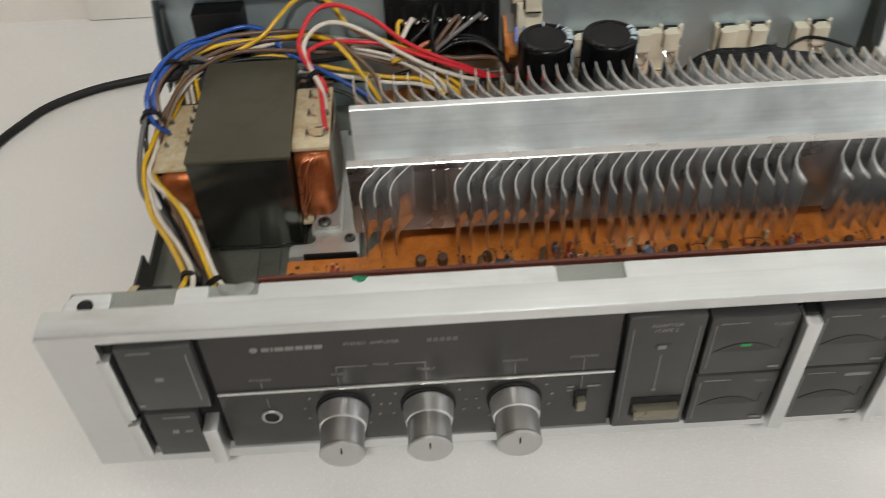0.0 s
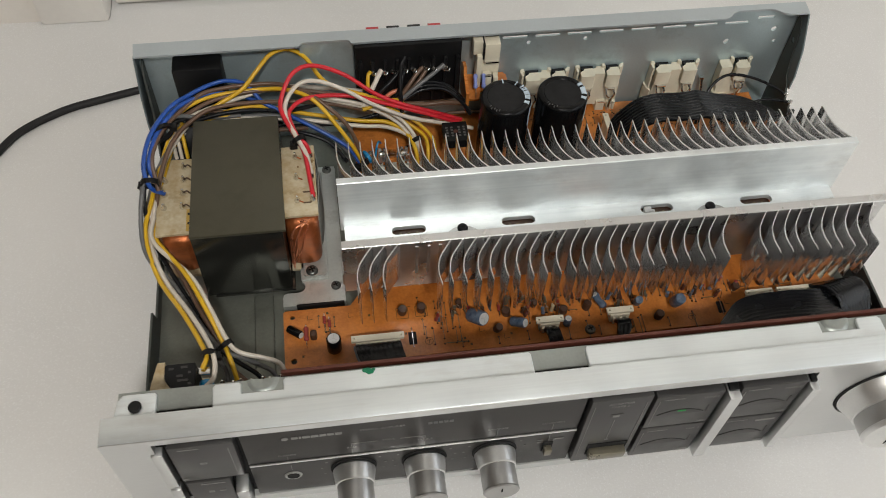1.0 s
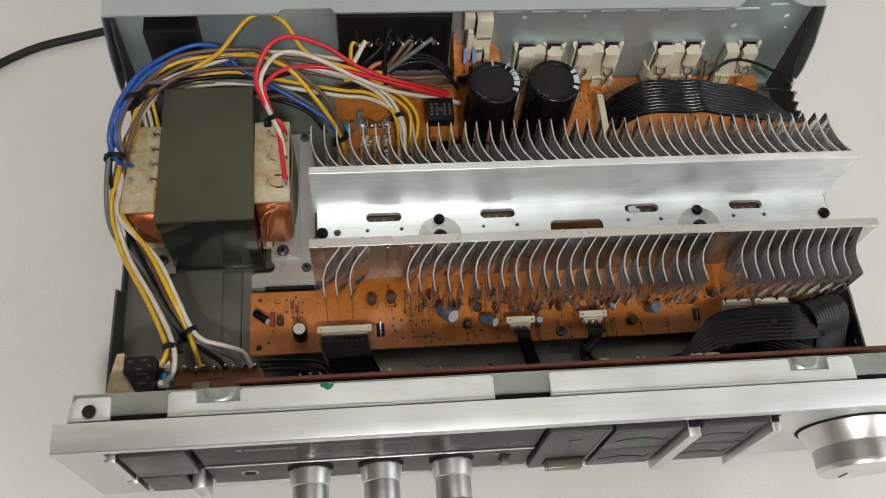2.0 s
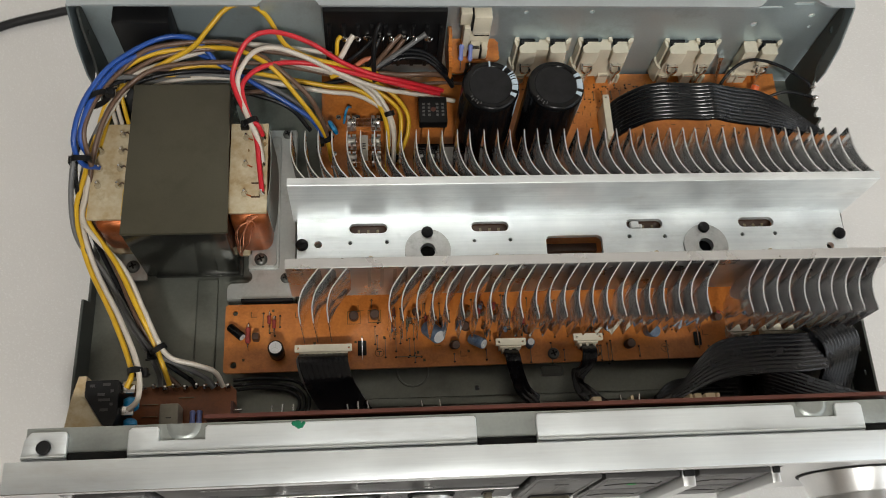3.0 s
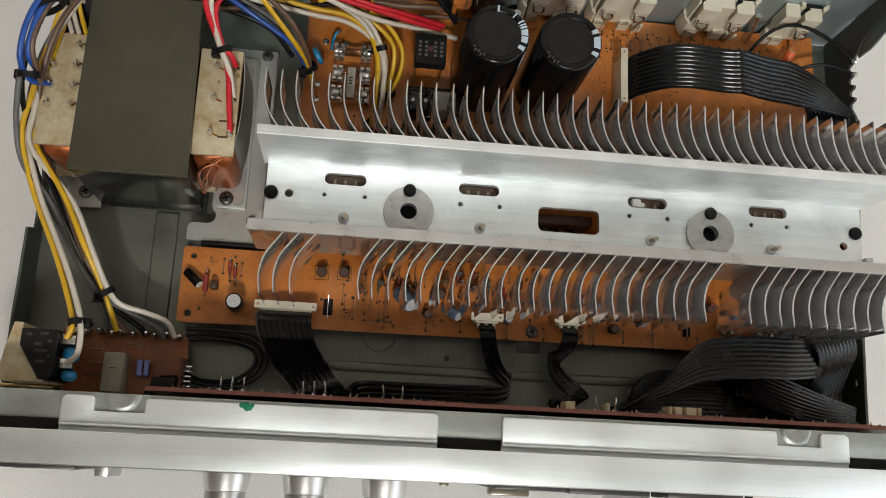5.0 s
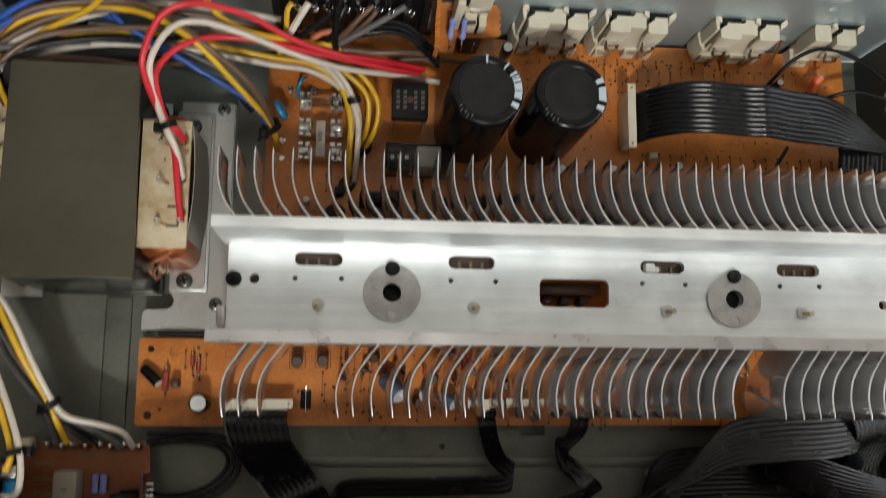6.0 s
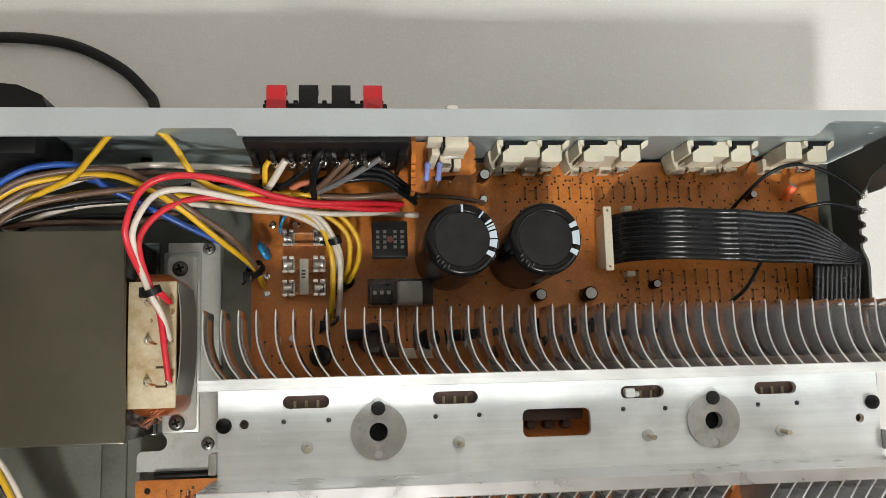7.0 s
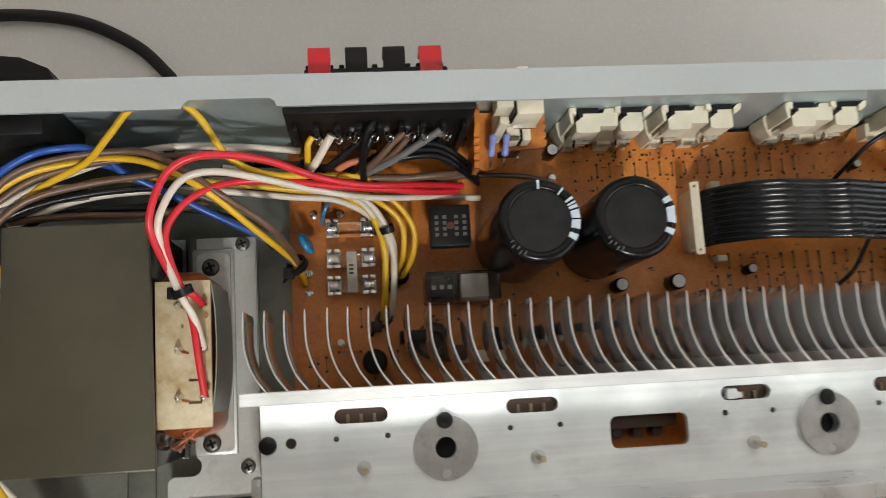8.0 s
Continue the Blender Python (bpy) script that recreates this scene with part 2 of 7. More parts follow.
# rear panel steel darkened for its side returns, shade included in the colour
EARSTEEL = surface("shaded_blue_steel", (0.21, 0.25, 0.265), 0.38, 0.6, 0.10, 800, 30, 0.05)
DULLWIRE = surface("dull_tinned_wire", (0.20, 0.16, 0.10), 0.40, 0.6, 0.15, 900, 200, 0.05)
LEGEND = surface("olive_legend_ink", (0.085, 0.055, 0.012), 0.5, spread=0.1)
TAPE = surface("yellowed_tape", (0.50, 0.32, 0.07), 0.4, 0.0, 0.15, 600, 200, 0.05)
for metal, amount in ((ALU, 0.5), (SILVER, 0.5), (PANELFACE, 0.6), (POLISHED, 0.6), (FASCIA, 0.8)):
    brushed(metal, amount)
worn(ALU, (0.52, 0.51, 0.49), 0.32, 55, (0.5, 1.4, 1), 0.60)
worn(SILVER, (0.62, 0.60, 0.56), 0.35, 40, (0.4, 1.5, 1), 0.62)
worn(STEEL, (0.20, 0.19, 0.15), 0.45, 60)
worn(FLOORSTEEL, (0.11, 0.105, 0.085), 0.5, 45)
worn(FLANGE, (0.22, 0.21, 0.18), 0.4, 70)
worn(REARSTEEL, (0.26, 0.29, 0.29), 0.45, 35)
worn(COVER, (0.050, 0.046, 0.028), 0.55, 40, (1, 1, 1), 0.56)
worn(BOBBIN, (0.26, 0.16, 0.05), 0.5, 130)
worn(BOARD, (0.20, 0.055, 0.012), 0.55, 75, (1, 1, 1), 0.58)
worn(WASHER, (0.20, 0.19, 0.17), 0.4, 160)


# ---- shapes ----
def thing(name, place, label, category, group="", kind=""):
    ob = new(name)
    ob.location = place
    ob.empty_display_size = 0.01
    return tagged(ob, label, category, group, kind)


def finish(name, bm, material, angle=38):
    me = bpy.data.meshes.new(name)
    bmesh.ops.recalc_face_normals(bm, faces=bm.faces[:])
    bm.to_mesh(me)
    bm.free()
    me.materials.append(material)
    me.shade_smooth()
    me.set_sharp_from_angle(angle=radians(angle))
    return me


def part(name, bm, material, parent=None, label="", kind=""):
    """One mesh object under a thing or a part; the mesh is given in the world's coordinates."""
    me = bm if isinstance(bm, bpy.types.Mesh) else finish(name, bm, material)
    ob = new(name, me)
    if parent:
        ob.parent = parent
        ob.matrix_parent_inverse = Matrix.Translation(-Vector(parent.location)) if not parent.parent else Matrix.Identity(4)
    return tagged(ob, label, kind=kind)


def box(bm, x0, x1, y0, y1, z0, z1, bevel=0.0, seg=2):
    m = Matrix.Translation(((x0 + x1) / 2, (y0 + y1) / 2, (z0 + z1) / 2)) @ Matrix.Diagonal((abs(x1 - x0), abs(y1 - y0), abs(z1 - z0), 1))
    made = bmesh.ops.create_cube(bm, size=1, matrix=m)["verts"]
    if bevel:
        edges = list({e for v in made for e in v.link_edges})
        bmesh.ops.bevel(bm, geom=edges, offset=bevel, segments=seg, affect="EDGES", profile=0.5)
    return bm


def turned(bm, base, axis, profile, seg=24):
    """A lathed solid: profile of (radius, height along the axis), closed at both ends."""
    axis = Vector(axis).normalized()
    side = axis.orthogonal().normalized()
    other = axis.cross(side)
    rings = []
    for r, h in profile:
        if r < 1e-7:
            rings.append([bm.verts.new(Vector(base) + axis * h)])
        else:
            rings.append([bm.verts.new(Vector(base) + axis * h + (side * math.cos(a) + other * math.sin(a)) * r) for a in (2 * math.pi * k / seg for k in range(seg))])
    for low, high in zip(rings, rings[1:]):
        for k in range(seg):
            a, b = low[k % len(low)], low[(k + 1) % len(low)]
            c, d = high[(k + 1) % len(high)], high[k % len(high)]
            corner = [v for i, v in enumerate((a, b, c, d)) if v not in (a, b, c, d)[:i]]
            if len(corner) > 2:
                bm.faces.new(corner)
    for ring in (rings[0], rings[-1]):
        if len(ring) > 2:
            bm.faces.new(ring)
    return bm


def rod(bm, p, q, r, seg=12, r2=None):
    axis = Vector(q) - Vector(p)
    return turned(bm, p, axis, [(r, 0), (r if r2 is None else r2, axis.length)], seg)


def circle(cx, cy, r, n=16):
    return [(cx + r * math.cos(2 * math.pi * k / n), cy + r * math.sin(2 * math.pi * k / n)) for k in range(n)]


def rounded(x0, x1, y0, y1, r, n=4):
    out = []
    for cx, cy, a in ((x1 - r, y1 - r, 0), (x0 + r, y1 - r, 90), (x0 + r, y0 + r, 180), (x1 - r, y0 + r, 270)):
        out += [(cx + r * math.cos(radians(a + 90 * k / n)), cy + r * math.sin(radians(a + 90 * k / n))) for k in range(n + 1)]
    return out


FLAT = lambda u, v, w: (u, v, w)       # lies in x and y
FRONTAL = lambda u, v, w: (u, w, v)    # stands in x and z
SIDE = lambda u, v, w: (w, u, v)       # stands in y and z


def plate(bm, outer, holes, w0, w1, place=FLAT):
    """A sheet from w0 to w1 with holes cut through it."""
    edges = []
    for loop in (outer, *holes):
        verts = [bm.verts.new(place(u, v, w0)) for u, v in loop]
        edges += [bm.edges.new((verts[k], verts[(k + 1) % len(verts)])) for k in range(len(verts))]
    made = bmesh.ops.triangle_fill(bm, use_beauty=True, use_dissolve=False, edges=edges)["geom"]
    faces = [g for g in made if isinstance(g, bmesh.types.BMFace)]
    back = bmesh.ops.extrude_face_region(bm, geom=faces)["geom"]
    shift = Vector(place(0, 0, w1)) - Vector(place(0, 0, w0))
    bmesh.ops.translate(bm, verts=[g for g in back if isinstance(g, bmesh.types.BMVert)], vec=shift)
    return bm


def spline(points, sub=6):
    pts = [Vector(p) for p in points]
    pts = [2 * pts[0] - pts[1]] + pts + [2 * pts[-1] - pts[-2]]
    out = []
    for a, b, c, d in zip(pts, pts[1:], pts[2:], pts[3:]):
        for k in range(sub):
            t = k / sub
            out.append(0.5 * (2 * b + (c - a) * t + (2 * a - 5 * b + 4 * c - d) * t * t + (3 * b - a - 3 * c + d) * t ** 3))
    return out + [pts[-2]]


def tube(bm, points, r, seg=8, sub=6):
    line = spline(points, sub)
    ways = [(line[min(k + 1, len(line) - 1)] - line[max(k - 1, 0)]).normalized() for k in range(len(line))]
    side, rings = ways[0].orthogonal().normalized(), []
    for p, w in zip(line, ways):
        side = (side - w * side.dot(w)).normalized()
        other = w.cross(side)
        rings.append([bm.verts.new(p + (side * math.cos(a) + other * math.sin(a)) * r) for a in (2 * math.pi * k / seg for k in range(seg))])
    for low, high in zip(rings, rings[1:]):
        for k in range(seg):
            bm.faces.new((low[k], low[(k + 1) % seg], high[(k + 1) % seg], high[k]))
    bm.faces.new(rings[0])
    bm.faces.new(rings[-1])
    return bm


def written(body, size, place, material, parent, name="lettering", align="CENTER", turn=(90, 0, 0)):
    """Flat lettering, as a thin mesh."""
    curve = bpy.data.curves.new(name, "FONT")
    curve.body, curve.size, curve.align_x, curve.align_y, curve.extrude = body, size, align, "CENTER", 0.00005
    curve.resolution_u = 3
    ob = new(name, curve)
    ob.matrix_world = pose(*place, *turn)
    bpy.context.view_layer.update()
    me = bpy.data.meshes.new_from_object(ob.evaluated_get(bpy.context.evaluated_depsgraph_get()))
    me.transform(ob.matrix_world)
    bpy.data.objects.remove(ob)
    me.materials.clear()
    me.materials.append(material)
    return part(name, me, material, parent)


def bar(parent, x0, x1, z0, z1, y, material=None, name="print_mark"):
    return part(name, box(bmesh.new(), x0, x1, y - 0.00025, y, z0, z1), material or PRINT, parent)


def screw(parent, x, y, z, r=0.0034, material=None, name="screw", turn=20.0):
    """Pan head with a cross recess."""
    bm = turned(bmesh.new(), (x, y, z), (0, 0, 1), [(r, 0), (r, 0.0008), (r * 0.86, 0.0015), (r * 0.5, 0.0019), (0, 0.0020)], 18)
    first = len(bm.faces)
    for k in (0, 1):
        arm = box(bmesh.new(), -r * 0.55, r * 0.55, -r * 0.13, r * 0.13, 0.0014, 0.00206)
        arm.transform(Matrix.Translation((x, y, z)) @ Matrix.Rotation(radians(turn + 90 * k), 4, "Z"))
        spare = bpy.data.meshes.new("cross")
        arm.to_mesh(spare)
        bm.from_mesh(spare)
        bpy.data.meshes.remove(spare)
        arm.free()
    bm.faces.ensure_lookup_table()
    for face in bm.faces[first:]:
        face.material_index = 1
    me = finish(name, bm, material or SCREWSTEEL)
    me.materials.append(GAP)
    return part(name, me, material, parent)


# ---- the room ----
def room():
    part("floor", box(bmesh.new(), -1.25, 1.5, -3.1, 0.55, -0.12, 0.0), FLOOR)
    tagged(bpy.data.objects["floor"], "white speckled stone floor", "floor", kind="structure")
    back = plate(bmesh.new(), [(-1.15, 0), (-0.268, 0), (-0.268, 2.06), (0.62, 2.06), (0.62, 0), (1.5, 0), (1.5, 2.5), (-1.15, 2.5)], [], 0.385, 0.55, FRONTAL)
    tagged(part("wall_back", back, WALL), "white painted wall with a door in it", "wall", kind="structure")
    # left and front walls stay out of view and only dim the fill
    tagged(part("wall_left", box(bmesh.new(), -1.25, -1.15, -3.0, 0.55, 0, 2.5), DIMWALL), "unseen dark wall added to limit bounced light", "wall", kind="structure")
    tagged(part("wall_front", box(bmesh.new(), -1.15, 1.5, -3.1, -3.0, 0, 2.5), DIMWALL), "unseen dark wall added to limit bounced light", "wall", kind="structure")
    right = plate(bmesh.new(), [(-3.0, 0), (0.55, 0), (0.55, 2.5), (-3.0, 2.5)], [[(-1.35, 0.35), (0.15, 0.35), (0.15, 1.25), (-1.35, 1.25)]], 1.4, 1.5, SIDE)
    tagged(part("wall_right", right, WALL), "white painted wall with a window opening", "wall", kind="structure")
    tagged(part("ceiling", box(bmesh.new(), -1.25, 1.5, -3.1, 0.55, 2.5, 2.6), CEILING), "plain grey-beige ceiling", "ceiling", kind="structure")
    window = part("window_1", plate(bmesh.new(), [(-1.35, 0.35), (0.15, 0.35), (0.15, 1.25), (-1.35, 1.25)], [[(-1.29, 0.41), (-0.62, 0.41), (-0.62, 1.19), (-1.29, 1.19)], [(-0.58, 0.41), (0.09, 0.41), (0.09, 1.19), (-0.58, 1.19)]], 1.42, 1.48, SIDE), DOOR)
    tagged(window, "white framed window with two panes", "window", kind="structure")
    for y0, y1 in ((-1.29, -0.62), (-0.58, 0.09)):
        pane = part("pane", box(bmesh.new(), 1.447, 1.453, y0, y1, 0.41, 1.19), PANE, window)
        pane.visible_shadow = False
    # door in the back wall: jambs, leaf, and the dark gap under the leaf
    door = part("door_1", box(bmesh.new(), -0.247, 0.60, 0.394, 0.43, 0.0045, 2.03, 0.002), DOOR)
    tagged(door, "closed white painted door with a gap beneath", "door", kind="structure")
    for x0, x1 in ((-0.300, -0.251), (0.604, 0.655)):
        part("door_jamb", box(bmesh.new(), x0, x1, 0.3795, 0.50, 0.0, 2.10, 0.003), DOOR, door)
    part("door_head", box(bmesh.new(), -0.2505, 0.6035, 0.3795, 0.50, 2.034, 2.10, 0.003), DOOR, door)
    part("door_backing", box(bmesh.new(), -0.2505, 0.6035, 0.445, 0.545, 0.0, 2.03), GAP, door)
    lamp = thing("ceiling_light", (0.01, -1.60, 2.5), "square white ceiling light with glowing diffuser", "lamp")
    part("frame", box(bmesh.new(), -0.16, 0.18, -1.77, -1.43, 2.30, 2.5, 0.006), DOOR, lamp)
    part("diffuser", box(bmesh.new(), -0.14, 0.16, -1.75, -1.45, 2.285, 2.2985, 0.003), DIFFUSER, lamp)


room()


# ---- the amplifier's case ----
amp = thing("amplifier", (0.0, 0.12, 0.0), "silver stereo amplifier with its cover removed", "amplifier")


def chassis():
    holes = [circle(-0.0029, 0.0562, 0.0013), rounded(0.0315, 0.0430, 0.0610, 0.0668, 0.0012), circle(0.09, 0.045, 0.002)]
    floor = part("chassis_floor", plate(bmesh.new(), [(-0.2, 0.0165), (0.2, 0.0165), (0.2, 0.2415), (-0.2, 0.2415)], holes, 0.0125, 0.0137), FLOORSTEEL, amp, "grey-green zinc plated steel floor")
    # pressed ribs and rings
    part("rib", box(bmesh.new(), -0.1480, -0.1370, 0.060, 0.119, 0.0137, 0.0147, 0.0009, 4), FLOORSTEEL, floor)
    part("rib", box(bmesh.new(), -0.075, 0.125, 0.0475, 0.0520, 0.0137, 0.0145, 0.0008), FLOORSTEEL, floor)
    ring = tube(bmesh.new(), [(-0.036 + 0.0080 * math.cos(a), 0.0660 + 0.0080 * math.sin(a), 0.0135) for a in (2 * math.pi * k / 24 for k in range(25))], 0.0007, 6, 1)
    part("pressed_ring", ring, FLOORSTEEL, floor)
    for x in (-0.165, 0.165):
        for y in (0.035, 0.215):
            bm = turned(bmesh.new(), (x, y, 0), (0, 0, 1), [(0.0105, 0), (0.0115, 0.001), (0.0125, 0.0115), (0.0125, 0.0124)], 20)
            part("foot", bm, RUBBER, amp, "black rubber foot")
    # low side walls with the tall rear ears
    left = [(0.017, 0.0138), (0.2415, 0.0138), (0.2415, 0.0872), (0.2370, 0.0872), (0.2330, 0.0780), (0.2290, 0.0560), (0.2240, 0.0440), (0.2160, 0.0360), (0.2080, 0.0240), (0.1050, 0.0225), (0.1030, 0.0325), (0.060, 0.0335), (0.045, 0.0330), (0.017, 0.0330)]
    part("side_wall", plate(bmesh.new(), left, [circle(0.236, 0.070, 0.0018, 10)], -0.2010, -0.1998, SIDE), DARKSTEEL, amp, "dark steel side wall")
    right = [(0.017, 0.0138), (0.2415, 0.0138), (0.2415, 0.0872), (0.2375, 0.0872), (0.2350, 0.0840), (0.2325, 0.0760), (0.2305, 0.0620), (0.2270, 0.0500), (0.2225, 0.0450)]
    for k in range(4):
        y = 0.2205 - 0.0068 * k
        right += [(y, 0.0405), (y - 0.0016, 0.0405), (y - 0.0024, 0.0365), (y - 0.0046, 0.0365)]
    right += [(0.190, 0.0400), (0.186, 0.0410), (0.120, 0.0360), (0.045, 0.0340), (0.017, 0.0340)]
    slits = [rounded(0.066, 0.074, 0.0270, 0.0284, 0.0006, 2), rounded(0.053, 0.056, 0.0270, 0.0284, 0.0006, 2)]
    part("side_wall", plate(bmesh.new(), right, slits + [circle(0.237, 0.072, 0.0022, 10)], 0.1995, 0.2008, SIDE), DARKSTEEL, amp, "dark steel side wall")
    # raised transformer bracket
    notch = [(-0.1221 + 0.0038 * math.cos(radians(a)), 0.1168 + 0.0037 * math.sin(radians(a))) for a in range(60, -91, -15)]
    bracket = part("mounting_bracket", plate(bmesh.new(), [(-0.1310, 0.1045), (-0.0965, 0.1045), (-0.0965, 0.2040), (-0.1190, 0.2040), (-0.1190, 0.1230), *notch, (-0.1285, 0.1131), (-0.1299, 0.1126), (-0.1307, 0.1116), (-0.1310, 0.1103)], [], 0.0215, 0.0232), STEEL, amp, "raised zinc plated bracket")
    part("bracket_side", box(bmesh.new(), -0.0972, -0.0962, 0.1045, 0.2040, 0.0137, 0.0214), STEEL, bracket)
    part("bracket_side", box(bmesh.new(), -0.1310, -0.0975, 0.1045, 0.1055, 0.0137, 0.0214), STEEL, bracket)
    part("raised_pad", box(bmesh.new(), -0.1205, -0.1045, 0.1205, 0.1995, 0.0232, 0.0243, 0.0009), STEEL, bracket)
    for x, y in ((-0.1010, 0.1155), (-0.1012, 0.2012)):
        screw(bracket, x, y, 0.0232, 0.0028)
    part("insulating_strip", box(bmesh.new(), -0.1235, -0.0970, 0.1022, 0.1036, 0.0215, 0.0262, 0.0004), BLACK, bracket)


chassis()


def front():
    opening = rounded(-0.1830, 0.1170, 0.0185, 0.0905, 0.0006, 2)
    panel = part("front_panel", plate(bmesh.new(), [(-0.2035, 0.0130), (-0.2030, 0.0125), (0.2030, 0.0125), (0.2035, 0.0130), (0.2035, 0.0945), (0.2025, 0.0952), (-0.2025, 0.0952), (-0.2035, 0.0945)], [opening], 0.0, 0.0035, FRONTAL), PANELFACE, amp, "satin silver aluminium front panel")
    part("top_ledge", box(bmesh.new(), -0.2033, 0.2033, 0.0004, 0.0128, 0.0928, 0.0956, 0.0004), SILVER, panel)
    part("bottom_ledge", box(bmesh.new(), -0.2030, 0.2030, 0.0036, 0.0150, 0.0125, 0.0145, 0.0003), PANELFACE, panel)
    for s in (-1, 1):
        part("side_ledge", box(bmesh.new(), *sorted((s * 0.2034, s * 0.2005)), 0.0036, 0.0128, 0.0146, 0.0926, 0.0003), PANELFACE, panel)
    part("recess_back", box(bmesh.new(), -0.1895, 0.1225, 0.0040, 0.0050, 0.0150, 0.0918), GAP, panel)
    # steel flange behind the panel, with silver lips and cut-outs
    flange = part("front_flange", box(bmesh.new(), -0.1985, 0.1985, 0.0170, 0.0275, 0.0868, 0.0884, 0.0003), FLANGE, amp, "grey zinc plated steel flange")
    part("flange_wall", box(bmesh.new(), -0.1985, 0.1985, 0.0172, 0.0182, 0.0138, 0.0867), STEEL, flange)
    # black filler that draws the shade between ledge and flange
    part("gap_shade_filler", box(bmesh.new(), -0.1990, 0.1990, 0.0130, 0.0168, 0.0500, 0.0884), GAP, flange)
    for s in (-1, 1):
        lips = [[(s * 0.1995, 0.0147), (s * 0.1815, 0.0147), (s * 0.1815, 0.0245), (s * 0.1825, 0.0255), (s * 0.1960, 0.0255), (s * 0.1985, 0.0225)]]
        inner = -0.0135 if s < 0 else 0.0120
        lips.append([(s * 0.1575, 0.0147), (inner, 0.0147), (inner, 0.0250), (inner + s * 0.001, 0.0262), (s * 0.1255, 0.0262), (s * 0.1265, 0.0252), (s * 0.1265, 0.0205), (s * 0.1450, 0.0205), (s * 0.1450, 0.0252), (s * 0.1460, 0.0262), (s * 0.1560, 0.0262), (s * 0.1575, 0.0248)])
        for k, lip in enumerate(lips):
            holes = [circle(s * 0.1905, 0.0190, 0.0026, 14)] if k == 0 else []
            x0, x1 = sorted((lip[0][0], lip[1][0]))
            part("groove_strip", box(bmesh.new(), x0, x1, 0.0129, 0.0146, 0.0872, 0.0886), SILVER, flange)
            body = plate(bmesh.new(), lip, holes, 0.0886, 0.0902)
            crest = [e for e in body.edges if all(abs(v.co.z - 0.0902) < 1e-5 for v in e.verts) and len(e.link_faces) == 2 and abs(e.link_faces[0].normal.z * e.link_faces[1].normal.z) < 0.5]
            bmesh.ops.bevel(body, geom=crest, offset=0.0006, segments=3, affect="EDGES", profile=0.5)
            part("lip", body, SILVER, flange)
            part("lip_ridge", tube(bmesh.new(), [(x0 + 0.0006, 0.0151, 0.0900), ((x0 + x1) / 2, 0.0151, 0.0900), (x1 - 0.0006, 0.0151, 0.0900)], 0.0007, 8, 2), SILVER, flange)
        part("screw_hole", turned(bmesh.new(), (s * 0.1905, 0.0190, 0.0885), (0, 0, 1), [(0.0027, 0), (0.0029, 0.0024), (0.0022, 0.0027), (0, 0.0021)], 16), GAP, flange)
        dome, rows = bmesh.new(), []
        for u in range(13):
            a = math.pi * (1 + u / 12)
            rows.append([dome.verts.new((s * 0.1355 + r * math.cos(a), 0.0273 + r * math.sin(a), z)) for r, z in ((0.0072, 0.0884), (0.0066, 0.0888), (0.0058, 0.0893), (0.0048, 0.0895), (0.0028, 0.0891), (0.0005, 0.0887), (0.0005, 0.0884))])
        for p, q in zip(rows, rows[1:]):
            for k in range(6):
                dome.faces.new((p[k], p[k + 1], q[k + 1], q[k]))
        dome.faces.new(rows[0]), dome.faces.new(rows[-1])
        part("pressed_boss", dome, FLANGE, flange)
    bm = bmesh.new()
    for dx, dy, r in ((0, 0, 0.0016), (0.0014, -0.0006, 0.0012), (-0.0016, 0.0003, 0.0011), (0.0024, 0.0003, 0.0008), (0.0004, -0.0012, 0.0009)):
        turned(bm, (-0.0885 + dx, 0.0252 + dy, 0.0902), (0, 0, 1), [(r, 0), (r * 0.8, 0.0004), (0, 0.0005)], 10)
    part("paint_mark", bm, GREEN, flange, "green paint seal")

    # centre fascia
    fascia = part("fascia", box(bmesh.new(), -0.1465, 0.0082, 0.0006, 0.0038, 0.0190, 0.0900, 0.0003), FASCIA, amp, "charcoal fascia plate with grey print")
    part("trim_line", box(bmesh.new(), -0.1462, 0.0080, -0.0004, 0.0005, 0.0553, 0.0566, 0.0003), KNOBTOP, fascia, "bright trim line")
    y = 0.0005
    part("maker_mark", turned(bmesh.new(), (-0.1277, y, 0.0815), (0, -1, 0), [(0.0015, 0), (0.0015, 0.0003)], 16), PRINT, fascia)
    for k, w in enumerate((0.0028, 0.0009, 0.0032, 0.0032, 0.0028, 0.0028, 0.0030)):
        x = -0.1248 + sum((0.0028, 0.0009, 0.0032, 0.0032, 0.0028, 0.0028, 0.0030)[:k]) + 0.0006 * k
        bar(fascia, x, x + w, 0.0804, 0.0825, y, name="maker_mark")
    written("STEREO  AMPLIFIER", 0.0024, (-0.0845, y, 0.0818), PRINT, fascia)
    for k in range(5):
        bar(fascia, -0.0640 + k * 0.0024, -0.0622 + k * 0.0024, 0.0806, 0.0828, y, FAINT, name="model_mark")
    written("PHONES", 0.0022, (-0.1285, y, 0.0630), PRINT, fascia)
    written("BASS", 0.0022, (-0.0990, y, 0.0640), PRINT, fascia)
    written("TREBLE", 0.0022, (-0.0652, y, 0.0640), PRINT, fascia)
    written("TONE", 0.0022, (-0.0820, y, 0.0685), PRINT, fascia)
    written("BALANCE", 0.0022, (-0.0310, y, 0.0660), PRINT, fascia)
    written("LOUDNESS", 0.0022, (-0.0045, y, 0.0660), PRINT, fascia)
    bar(fascia, -0.0990, -0.0872, 0.0683, 0.0686, y), bar(fascia, -0.0768, -0.0652, 0.0683, 0.0686, y)
